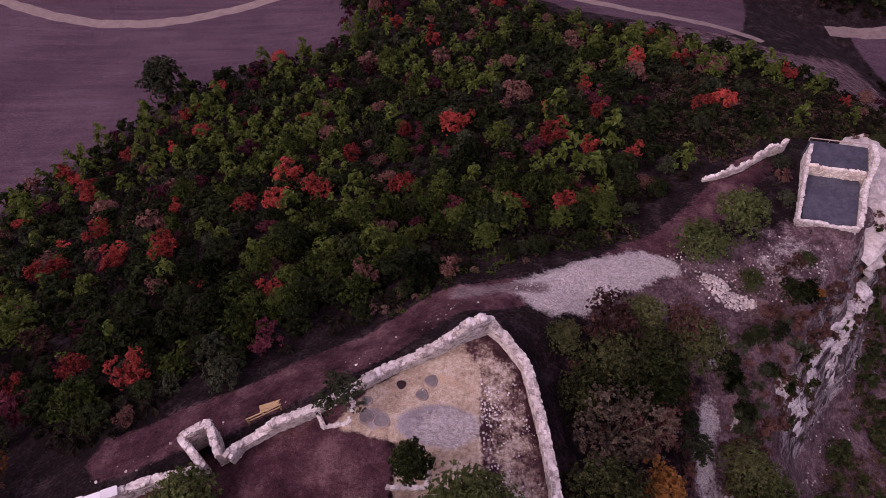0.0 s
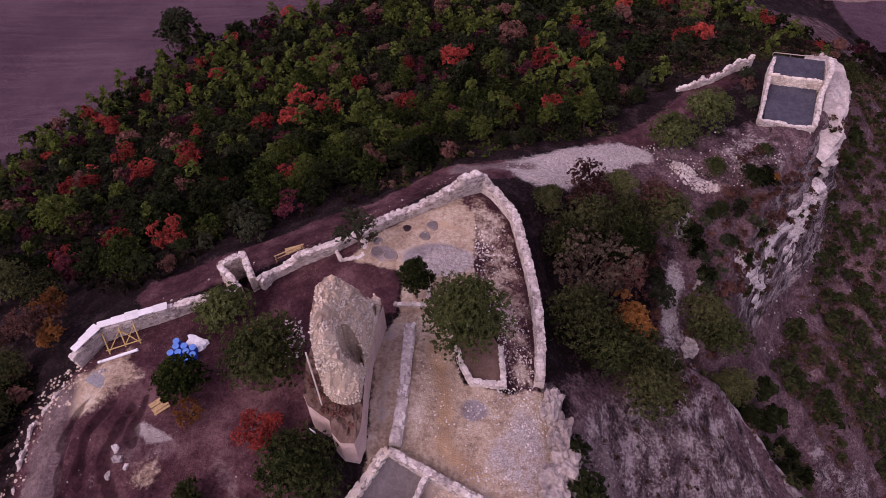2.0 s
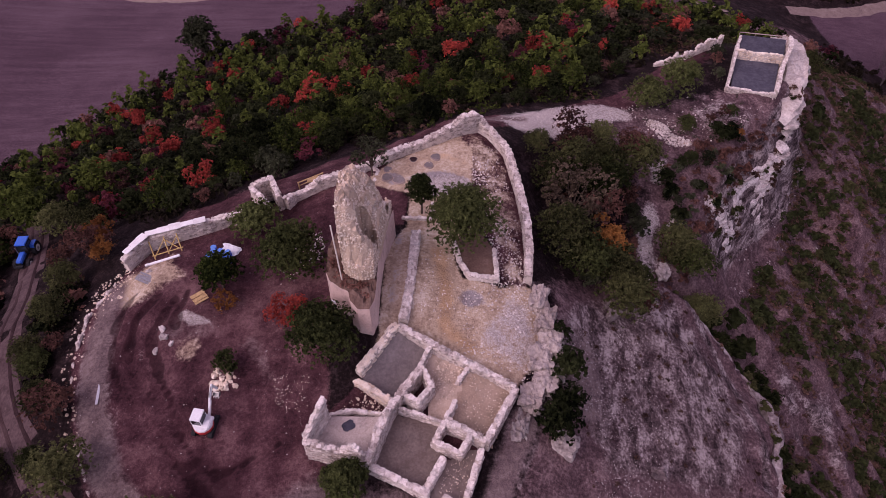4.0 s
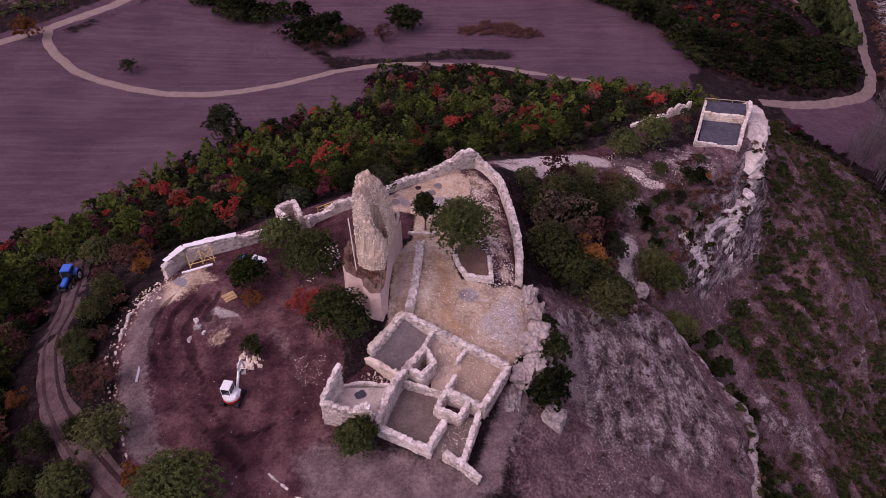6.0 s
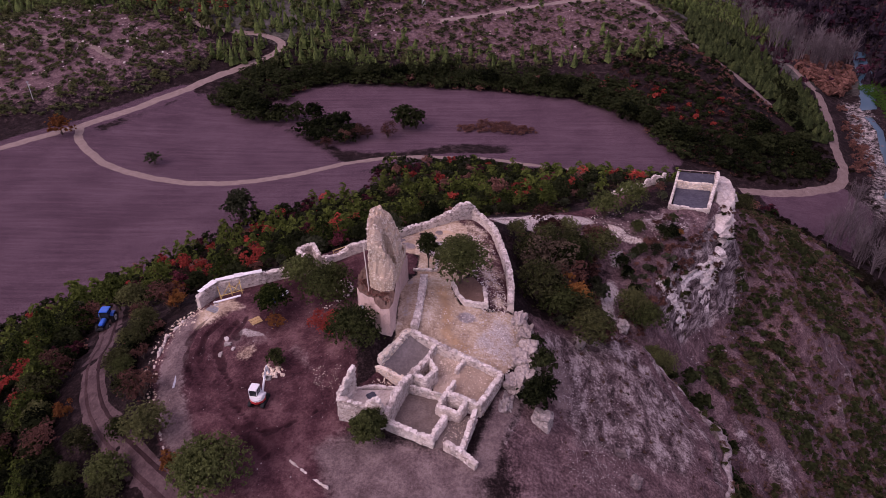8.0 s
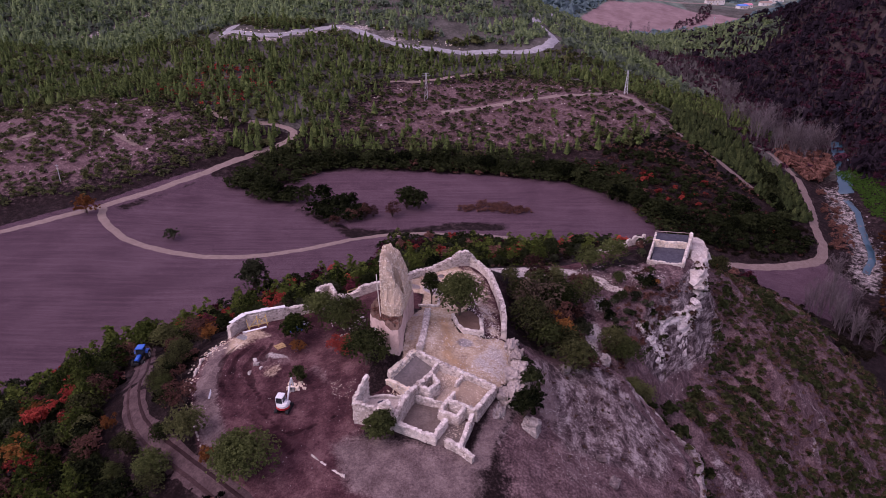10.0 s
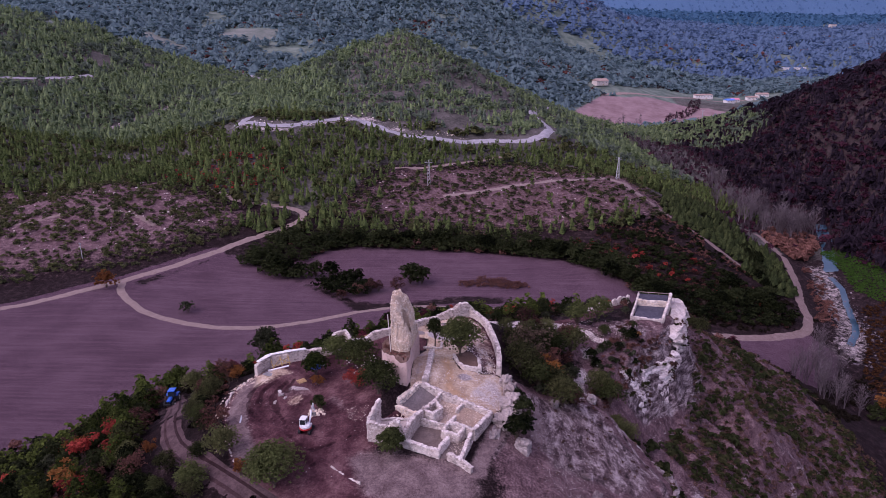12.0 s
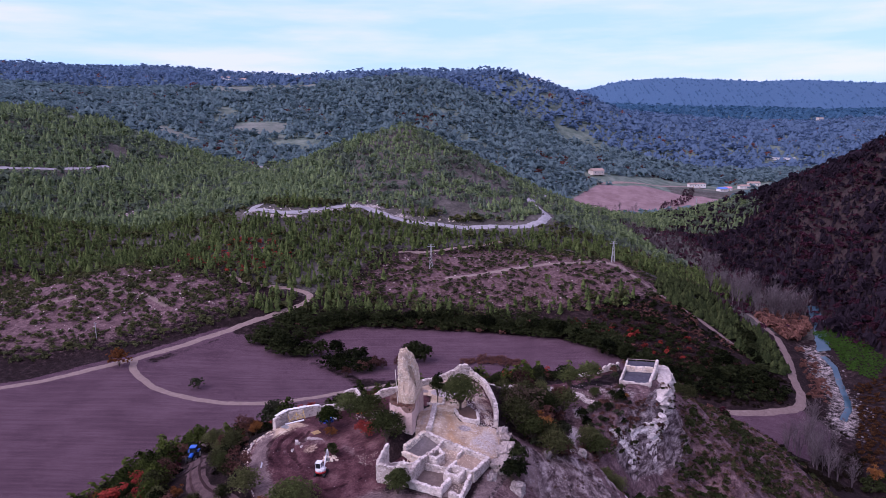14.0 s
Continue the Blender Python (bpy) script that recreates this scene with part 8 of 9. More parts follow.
loose_stones("east_room_rubble", "scattered rubble on the floor of the east room", [(2.4, -1.0), (5.4, -2.6), (3.4, -6.4), (1.4, -4.2)], 240, 0.04, 0.15, 522, M_STONE_WARM, lift=0.20)
loose_stones("south_room_rubble", "scattered rubble on the floor of the south room", [(0.4, -8.4), (2.6, -7.4), (1.6, -11.0), (-0.4, -10.6)], 170, 0.04, 0.16, 523, M_STONE_WARM, lift=0.20)
loose_stones("cellar_rubble", "broken stones in the cellar passage", [(-6.4, -2.8), (-4.6, -3.8), (-4.8, -4.8), (-8.4, -4.4)], 130, 0.08, 0.28, 524, M_STONE_WARM, lift=0.20)
loose_stones("slope_stones", "pale scree on the rocky slope", [(11, 5), (15, 8), (19, 6), (21, -2), (18, -12), (12, -12)], 1600, 0.04, 0.15, 508, M_CRAG)
loose_stones("spur_stones", "pale stones on the spur path", [(22, 40), (27, 44), (36, 44), (43, 43), (34, 36), (26, 34)], 300, 0.08, 0.30, 509)
loose_stones("spur_heap", "heap of pale stones beside the path", [(25.2, 37.6), (26.0, 38.6), (27.6, 38.2), (28.6, 36.8), (30.8, 36.2), (30.9, 35.4), (28.4, 34.9), (26.6, 35.6)], 520, 0.14, 0.5, 510, even=True)
loose_stones("path_gravel", "coarse pale gravel of the path", [(6, 34.4), (11, 37.4), (19, 40.4), (23, 39.6), (22.6, 38), (17, 34.8), (12, 31.8), (9, 32)], 1300, 0.06, 0.22, 511)
loose_stones("strip_stones", "stones below the north wall", [(-28, 17), (-15, 22), (-5, 28), (1, 33), (4, 33), (-3, 27), (-15, 20.5), (-27, 15.6)], 260, 0.08, 0.35, 512)
loose_stones("cliff_scree", "scree at the foot of the cliff", [(36, 22), (39, 28), (46, 40), (52, 46), (53, 40), (46, 28), (41, 20)], 320, 0.06, 0.4, 513, M_CRAG)
loose_stones("river_stones", "grey weathered slabs of the dry river bed", [(144, 140), (160, 176), (172, 214), (186, 258), (200, 262), (188, 214), (176, 176), (160, 140)], 700, 0.3, 1.5, 514, M_RIVERROCK)
loose_stones("bench_rocks", "pale rocks on the dry benches", [(-250, 210), (-160, 210), (-120, 250), (-200, 320), (-300, 330)], 380, 0.4, 1.7, 515)
loose_stones("moor_rocks", "pale rocks on the scrub terraces", [(-60, 290), (-45, 340), (40, 372), (100, 330), (110, 262), (0, 260)], 320, 0.3, 1.3, 516)
loose_stones("scar_rocks", "pale broken rocks of the quarry scar", [(-300, 455), (-282, 486), (-266, 522), (-250, 550), (-240, 545), (-256, 515), (-270, 480), (-288, 452)], 320, 0.6, 2.4, 517)
loose_stones("road_cut_rocks", "pale rock of the road cutting", [(-154, 400), (-130, 380), (-105, 386), (-62, 432), (-26, 414), (10, 416), (10, 424), (-60, 442), (-110, 400)], 300, 0.5, 2.0, 518, M_STONE_WARM)

for i, (x, y, r) in enumerate(((-24.3, 2.4, 0.42), (-24.9, 1.4, 0.34), (-24.6, 3.2, 0.36), (-27.6, 9.6, 0.3), (-23.6, 1.9, 0.26))):
    crag("yard_boulder", "pale half-buried rock in the yard soil", x, y, gz(x, y), (r, r * 0.7, r * 0.6), 140 + i, M_CRAG, sub=3, rough=0.6)

# fresh lime coping on the restored wall
def coping():
    line = along([(-30.0, 11.0, -0.22), (-28.6, 13.2, -0.06), (-25.4, 14.3, 0.14), (-23.2, 15.1, 0.06)], 0.85)
    root = new("lime_coping")
    tagged(root, "fresh white lime slabs capping the curtain wall", "coping", kind="structure")
    for i, (a, b) in enumerate(zip(line, line[1:])):
        mid, d = (a + b) / 2, b - a
        bm = bmesh.new()
        bmesh.ops.create_cube(bm, size=1)
        bmesh.ops.bevel(bm, geom=bm.edges[:], offset=0.06, segments=1, affect="EDGES")
        me = bpy.data.meshes.new("coping_slab")
        bm.to_mesh(me)
        bm.free()
        me.materials.append(M_LIME)
        ob = new("coping_slab", me)
        ob.parent = root
        ob.matrix_basis = Matrix.LocRotScale((mid[0], mid[1], mid[2] + 0.09 + 0.02 * (i % 2)), Euler((0.02 * (i % 3 - 1), 0, math.atan2(d[1], d[0]))), (float(np.linalg.norm(d[:2])) * 1.0, 0.62 + 0.1 * (i % 3), 0.06))


coping()


# ================= shapes for made things =================
def shaped(name, mat, parent, boxes=(), tubes=(), bevel=0.03, label=""):
    """One part out of bevelled boxes (centre, size, turn) and tubes (from, to, radius)."""
    bm = bmesh.new()
    for c, s, r in boxes:
        m = Matrix.LocRotScale(c, Euler(r), s)
        made = bmesh.ops.create_cube(bm, size=1.0, matrix=m)
        if bevel:
            edges = list({e for v in made["verts"] for e in v.link_edges})
            bmesh.ops.bevel(bm, geom=edges, offset=min(bevel, min(s) * 0.3), segments=2, affect="EDGES")
    for a, b, rad in tubes:
        a, b = Vector(a), Vector(b)
        q = (b - a).to_track_quat("Z", "Y").to_matrix().to_4x4()
        bmesh.ops.create_cone(bm, cap_ends=True, segments=12 if rad > 0.2 else 8, radius1=rad, radius2=rad, depth=(b - a).length, matrix=Matrix.Translation((a + b) / 2) @ q)
    me = bpy.data.meshes.new(name)
    bm.to_mesh(me)
    bm.free()
    me.materials.append(mat)
    ob = new(name, me)
    ob.parent = parent
    if label:
        tagged(ob, label)
    return ob


M_WHITE = simple("white_paint", (0.72, 0.72, 0.72), 0.45, 0, 0.06)
M_REDP = simple("red_paint", (0.42, 0.03, 0.03), 0.4, 0, 0.15)
M_BLUEP = simple("blue_paint", (0.03, 0.12, 0.50), 0.35, 0, 0.12)
M_BLACK = simple("black_rubber", (0.025, 0.025, 0.027), 0.8, 0, 0.3)
M_STEEL = simple("worn_steel", (0.34, 0.33, 0.32), 0.45, 0.8, 0.2)
M_RIM = simple("pale_rim_paint", (0.66, 0.65, 0.62), 0.5, 0, 0.1)
M_WOOD = simple("sawn_timber", (0.44, 0.30, 0.15), 0.8, 0, 0.25)
M_YELLOW = simple("yellow_timber", (0.46, 0.33, 0.13), 0.7, 0, 0.2)
M_TARP = simple("blue_plastic", (0.03, 0.10, 0.55), 0.4, 0, 0.25)
M_SHEET = simple("white_plastic", (0.78, 0.78, 0.80), 0.5, 0, 0.1)
M_PANE = simple("dark_glass", (0.02, 0.024, 0.028), 0.08, 0, 0.1)
M_WALLWHITE = simple("house_render", (0.72, 0.68, 0.64), 0.9, 0, 0.1, 0.6)
M_WALLTAN = simple("tan_render", (0.55, 0.49, 0.43), 0.9, 0, 0.12, 0.6)
M_ROOF = simple("clay_tile", (0.34, 0.25, 0.21), 0.85, 0, 0.25, 1.5)
M_ROOFBLUE = simple("blue_sheet_roof", (0.10, 0.22, 0.60), 0.6, 0, 0.1, 1.5)
M_ROOFPINK = simple("pink_sheet_roof", (0.60, 0.22, 0.28), 0.6, 0, 0.1, 1.5)
M_GALV = simple("galvanised_steel", (0.55, 0.55, 0.56), 0.5, 0.6, 0.1)


def excavator(x, y, turn):
    root = new("mini_excavator")
    tagged(root, "small white and red tracked excavator with raised boom", "excavator")
    root.matrix_basis = Matrix.LocRotScale((x, y, gz(x, y) + 0.02), Euler((0, 0, turn)), (0.95, 0.95, 0.95))
    for s in (-1, 1):
        tr = shaped("track", M_BLACK, root, [((s * 0.72, 0, 0.27), (0.34, 1.6, 0.46), (0, 0, 0))], [((s * 0.72 - 0.17, -0.8, 0.27), (s * 0.72 + 0.17, -0.8, 0.27), 0.25), ((s * 0.72 - 0.17, 0.8, 0.27), (s * 0.72 + 0.17, 0.8, 0.27), 0.25)], 0.04)
        for k in range(7):
            shaped("track_plate", M_BLACK, tr, [((s * 0.72, -0.72 + 0.24 * k, 0.51), (0.38, 0.10, 0.05), (0, 0, 0))], (), 0.0)
    shaped("undercarriage", M_STEEL, root, [((0, 0, 0.32), (1.1, 0.7, 0.22), (0, 0, 0))], [((0, 0, 0.40), (0, 0, 0.58), 0.42)])
    shaped("body", M_WHITE, root, [((0.0, 0.15, 0.92), (1.46, 0.9, 0.30), (0, 0, 0)), ((0.42, -0.30, 1.22), (0.66, 0.8, 0.30), (0, 0, 0))], [((0, -0.15, 0.86), (0, -0.15, 1.10), 0.84)], 0.08)
    shaped("counterweight", M_REDP, root, (), [((0, -0.17, 0.60), (0, -0.17, 0.85), 0.86)], 0.08, "red rounded lower skirt")
    cab = shaped("cab", M_WHITE, root, [((-0.32, 0.05, 2.06), (0.92, 1.12, 0.10), (0, 0, 0)), ((-0.32, 0.05, 1.10), (0.90, 1.10, 0.20), (0, 0, 0))],
                 [((-0.74, -0.46, 1.1), (-0.74, -0.46, 2.05), 0.04), ((0.10, -0.46, 1.1), (0.10, -0.46, 2.05), 0.04), ((-0.74, 0.56, 1.1), (-0.72, 0.5, 2.05), 0.04), ((0.10, 0.56, 1.1), (0.08, 0.5, 2.05), 0.04)], 0.04)
    for c, s in (((-0.32, 0.55, 1.60), (0.80, 0.02, 0.82)), ((-0.32, -0.47, 1.62), (0.80, 0.02, 0.78)), ((-0.75, 0.04, 1.62), (0.02, 0.96, 0.78)), ((0.11, 0.04, 1.62), (0.02, 0.96, 0.78))):
        shaped("window_pane", M_PANE, cab, [(c, s, (0, 0, 0))], (), 0.0, "dark glass cab pane")
    shaped("seat", M_BLACK, cab, [((-0.32, -0.15, 1.35), (0.45, 0.42, 0.12), (0, 0, 0)), ((-0.32, -0.36, 1.62), (0.45, 0.10, 0.5), (-0.15, 0, 0))])
    boom = shaped("boom", M_WHITE, root, [((0.32, 1.00, 1.55), (0.20, 1.5, 0.26), (0.85, 0, 0)), ((0.32, 1.85, 2.52), (0.18, 1.25, 0.24), (0.72, 0, 0))], (), 0.04)
    shaped("hydraulic_ram", M_STEEL, boom, (), [((0.32, 0.75, 1.0), (0.32, 1.35, 1.75), 0.05), ((0.32, 1.5, 2.5), (0.32, 2.25, 3.0), 0.045)])
    shaped("arm", M_WHITE, root, [((0.32, 2.62, 2.35), (0.16, 0.22, 1.55), (0.30, 0, 0))], (), 0.03)
    bucket = shaped("bucket", M_STEEL, root, [((0.32, 2.62, 1.38), (0.56, 0.08, 0.52), (0.5, 0, 0)), ((0.32, 2.50, 1.15), (0.56, 0.46, 0.06), (0.25, 0, 0)), ((0.05, 2.5, 1.32), (0.04, 0.42, 0.40), (0.35, 0, 0)), ((0.59, 2.5, 1.32), (0.04, 0.42, 0.40), (0.35, 0, 0))], (), 0.015, "worn steel digging bucket")
    for k in range(4):
        shaped("tooth", M_STEEL, bucket, [((0.11 + 0.14 * k, 2.24, 1.10), (0.06, 0.14, 0.05), (0.2, 0, 0))], (), 0.0)
    return root


excavator(-19.1, -5.4, radians(-8))


def tractor(x, y, turn):
    root = new("tractor")
    tagged(root, "blue farm tractor with cab on the earth track", "tractor")
    root.matrix_basis = Matrix.LocRotScale((x, y, gz(x, y) + 0.03), Euler((0.05, 0.02, turn)), (0.92, 0.92, 0.92))

    def wheel(px, py, r, w):
        tyre = shaped("wheel", M_BLACK, root, (), [((px - w / 2, py, r), (px + w / 2, py, r), r)], 0)
        for k in range(18):
            a = k * math.pi / 9
            shaped("tread_bar", M_BLACK, tyre, [((px, py + r * math.cos(a), r + r * math.sin(a)), (w * 0.96, 0.09, 0.09), (a, 0, 0))], (), 0.0)
        side = 1 if px > 0 else -1
        shaped("rim", M_RIM, tyre, (), [((px + side * (w / 2 - 0.04), py, r), (px + side * (w / 2 + 0.02), py, r), r * 0.56)], 0, "pale painted wheel rim")
        shaped("hub", M_STEEL, tyre, (), [((px + side * (w / 2), py, r), (px + side * (w / 2 + 0.07), py, r), r * 0.2)], 0)

    for s in (-1, 1):
        wheel(s * 0.88, -1.0, 0.86, 0.50)
        wheel(s * 0.82, 1.45, 0.60, 0.38)
        shaped("mudguard", M_BLUEP, root, [((s * 0.88, -1.0, 1.80), (0.54, 0.9, 0.06), (0, 0, 0)), ((s * 0.88, -0.48, 1.62), (0.54, 0.08, 0.42), (0.35, 0, 0)), ((s * 0.88, -1.52, 1.62), (0.54, 0.08, 0.42), (-0.35, 0, 0))], (), 0.02)
        shaped("mirror", M_BLACK, root, [((s * 0.98, 0.35, 2.15), (0.16, 0.05, 0.30), (0, 0, 0))], [((s * 0.66, 0.30, 2.2), (s * 0.98, 0.35, 2.2), 0.02)], 0.01)
    bonnet = shaped("bonnet", M_BLUEP, root, [((0, 1.20, 1.38), (0.72, 1.75, 0.56), (-0.06, 0, 0)), ((0, 1.95, 1.28), (0.66, 0.36, 0.44), (-0.2, 0, 0))], (), 0.10)
    shaped("grille", M_BLACK, bonnet, [((0, 2.14, 1.22), (0.50, 0.04, 0.40), (-0.2, 0, 0))], (), 0.01)
    for s in (-1, 1):
        shaped("headlight", M_PANE, bonnet, [((s * 0.22, 2.16, 1.42), (0.16, 0.03, 0.12), (-0.2, 0, 0))], (), 0.01)
    shaped("chassis", M_BLACK, root, [((0, 0.4, 0.82), (0.5, 3.2, 0.46), (0, 0, 0)), ((0, 1.45, 0.62), (1.4, 0.2, 0.2), (0, 0, 0)), ((0, -1.0, 0.86), (1.4, 0.36, 0.36), (0, 0, 0))])
    cab = shaped("cab_frame", M_BLACK, root, [((0, -0.55, 1.30), (1.2, 1.4, 0.5), (0, 0, 0))],
                 [((sx * 0.62, sy, 1.5), (sx * 0.56, sy * 0.9 - 0.05, 2.55), 0.045) for sx in (-1, 1) for sy in (0.2, -1.25)])
    for c, s, r in (((0, 0.16, 2.02), (1.12, 0.02, 0.95), (0.1, 0, 0)), ((0, -1.24, 2.02), (1.12, 0.02, 0.95), (-0.1, 0, 0)), ((0.60, -0.54, 2.02), (0.02, 1.3, 0.95), (0, -0.06, 0)), ((-0.60, -0.54, 2.02), (0.02, 1.3, 0.95), (0, 0.06, 0))):
        shaped("window_pane", M_PANE, cab, [(c, s, r)], (), 0.0, "dark tinted cab pane")
    shaped("roof", M_BLUEP, root, [((0, -0.55, 2.62), (1.34, 1.66, 0.18), (0, 0, 0))], (), 0.07)
    shaped("exhaust", M_STEEL, root, (), [((0.42, 0.62, 1.5), (0.42, 0.62, 2.6), 0.05)])
    shaped("weight_block", M_BLACK, root, [((0, 2.32, 0.92), (0.9, 0.36, 0.32), (0, 0, 0))])
    shaped("rear_linkage", M_STEEL, root, [((0, -2.1, 0.7), (1.0, 0.1, 0.1), (0, 0, 0))], [((s * 0.4, -1.2, 0.8), (s * 0.45, -2.1, 0.68), 0.05) for s in (-1, 1)])
    return root


tractor(-48.8, 20.8, radians(184))


def on(x, y, h=0.0):
    return (x, y, gz(x, y) + h)


# timber shoring against the limed wall
M_SAFETY = simple("orange_paint", (0.55, 0.16, 0.04), 0.6, 0, 0.15, 4)
shoring = new("timber_shoring")
tagged(shoring, "yellow timber props against the restored wall", "scaffold")
for a, b in (((-27.6, 11.4), (-28.4, 12.9)), ((-26.4, 12.0), (-27.0, 13.3)), ((-25.2, 12.3), (-25.8, 13.6))):
    shaped("prop", M_YELLOW, shoring, (), [(on(*a, 0.02), on(*b, 1.5), 0.06)])
for a, b in (((-27.6, 11.4), (-27.0, 13.3)), ((-26.4, 12.0), (-25.8, 13.6)), ((-25.2, 12.3), (-27.0, 13.2))):
    shaped("brace", M_YELLOW, shoring, (), [(on(*a, 0.25), on(*b, 1.2), 0.045)])
shaped("rail", M_YELLOW, shoring, (), [(on(-27.8, 11.5, 0.5), on(-25.0, 12.4, 0.5), 0.05)])
tube = new("orange_beam")
tagged(tube, "orange painted formwork beam on the soil", "beam")
shaped("web", M_SAFETY, tube, [((*on(-15.6, 13.5, 0.16)[:2], on(-15.6, 13.5, 0.16)[2]), (1.7, 0.10, 0.20), (0, 0, 0.1))], (), 0.02)
gutter = new("pipe")
tagged(gutter, "long white drain pipe lying on the soil", "pipe")
shaped("tube", M_SHEET, gutter, (), [(on(-28.2, 10.6, 0.14), on(-25.2, 11.6, 0.14), 0.13)])
shaped("collar", M_GALV, gutter, (), [(on(-28.3, 10.57, 0.14), on(-28.0, 10.67, 0.14), 0.16)])


def planks(name, label, x, y, turn, n, length, mat, category="planks"):
    root = new(name)
    tagged(root, label, category)
    root.matrix_basis = Matrix.LocRotScale(on(x, y, 0.03), Euler((0, 0, turn)), (1, 1, 1))
    for i in range(n):
        shaped("plank", mat, root, [((0.02 * (i % 2), (i - n / 2) * 0.24, 0.03 + 0.05 * (i % 2)), (length, 0.22, 0.05), (0, 0, 0.03 * (i % 3 - 1)))], (), 0.008)
    return root


planks("plank_pile", "grey boards lying beside the yard wall", -27.6, 8.9, -0.4, 4, 2.0, M_STEEL)
planks("plank_pile", "pale timber pallet boards on dark soil", -22.3, 6.8, 0.7, 5, 1.3, M_WOOD)
planks("metal_beam", "single pale blue beam lying on gravel", -28.9, -2.6, 1.75, 1, 1.9, M_GALV, "beam")
planks("trestle_boards", "weathered boards behind the north wall", -13.4, 22.2, 0.3, 3, 2.2, M_WOOD)
bench = new("wooden_frame")
tagged(bench, "open timber frame standing beside the low wall", "frame")
for a in ((-15.0, 20.6), (-12.6, 21.6)):
    shaped("post", M_WOOD, bench, (), [(on(*a, -0.2), on(*a, 1.0), 0.07)])
shaped("rail", M_WOOD, bench, (), [(on(-15.1, 20.55, 0.95), on(-12.5, 21.65, 0.95), 0.06)])
shaped("rail", M_WOOD, bench, (), [(on(-15.1, 20.55, 0.5), on(-12.5, 21.65, 0.5), 0.05)])

# blue drums beside a folded sheet
M_DRUMLID = simple("pale_blue_plastic", (0.10, 0.24, 0.62), 0.45, 0, 0.15)
for i, (dx, dy) in enumerate(((0, 0), (0.62, 0.06), (0.34, 0.58), (-0.32, 0.52), (-0.62, -0.06), (0.1, -0.6), (0.72, -0.56), (1.22, -0.22), (-0.4, 1.02), (1.1, 0.42))):
    drum = new("plastic_drum")
    tagged(drum, "blue plastic drum standing on the yard soil", "drum", group="blue drums")
    drum.matrix_basis = Matrix.LocRotScale(on(-21.5 + dx, 11.0 + dy, -0.03), Euler((0, 0, i * 0.7)), (1, 1, 1))
    shaped("body", M_TARP, drum, (), [((0, 0, 0), (0, 0, 0.26), 0.27), ((0, 0, 0.24), (0, 0, 0.30), 0.295), ((0, 0, 0.28), (0, 0, 0.56), 0.27), ((0, 0, 0.54), (0, 0, 0.60), 0.295), ((0, 0, 0.58), (0, 0, 0.80), 0.265)], 0)
    shaped("lid", M_DRUMLID, drum, (), [((0, 0, 0.79), (0, 0, 0.84), 0.28), ((0.12, 0, 0.83), (0.12, 0, 0.87), 0.05)], 0, "paler round screw lid")
sheet = crag("plastic_sheet", "folded white plastic sheet beside the drums", -20.4, 12.1, gz(-20.4, 12.1) + 0.2, (0.85, 0.6, 0.16), 131, M_SHEET, sub=3, category="sheet")
crag("plastic_sheet", "grey plastic cover on the room floor", -7.4, -5.9, -0.5, (0.5, 0.4, 0.05), 132, M_SLAB, sub=3, category="sheet")
board = new("notice_plate")
tagged(board, "small white plate fixed on the plinth", "plate")
shaped("plate", M_SHEET, board, [((-8.95, 2.72, 4.1), (0.5, 0.05, 0.32), (0, 0, -0.55))], (), 0.01)
scrub("plinth_growth", "dry weeds and moss on the plinth top", M_DRY, [(-9.4, 7.5), (-9.2, 4.8), (-7.4, 3.4), (-6.0, 2.4), (-5.9, 4.0), (-8.0, 4.6), (-9.0, 6.0)], 0.5, 0.25, 0.6, 620, 30, 0.3, -1.0, 4.85)
pole = new("drain_pole")
tagged(pole, "long pale pole leaning on the tower", "pole")
shaped("shaft", M_WALLTAN, pole, (), [((-8.3, 4.2, 5.0), (-8.75, 5.5, 10.4), 0.06)])

# railing round the bastion terrace
rail = new("terrace_railing")
tagged(rail, "thin rusty edge rail round the upper terrace", "railing", kind="structure")
M_RUST = simple("rusty_steel", (0.44, 0.34, 0.30), 0.8, 0.2, 0.2)
for a, b in (((41.9, 56.6), (48.3, 55.5)), ((48.3, 55.5), (47.2, 52.4))):
    shaped("rail_bar", M_RUST, rail, (), [((*a, -6.1), (*b, -6.1), 0.06)])
    for t in (0.0, 0.33, 0.66):
        px, py = a[0] + (b[0] - a[0]) * t, a[1] + (b[1] - a[1]) * t
        shaped("rail_post", M_RUST, rail, (), [((px, py, -6.55), (px, py, -6.05), 0.04)])

# ================= river =================
M_WATER, _n, _l, _b = material("river_water", 0.3)
_b.inputs["Base Color"].default_value = (0.02, 0.06, 0.09, 1)
bump(_n, _l, _b, noise_fac(_n, _l, 1.2), 0.25, 0.1)
M_WEED = leaf_material("water_weed", (0.026, 0.060, 0.008), (0.075, 0.150, 0.026))


M_REED = leaf_material("rusty_reed", (0.045, 0.020, 0.010), (0.19, 0.095, 0.040))


def pool(name, label, line, width, mat, lift, category="water"):
    ob = strip_road(name, line, width, mat, label, lift, category)
    return ob


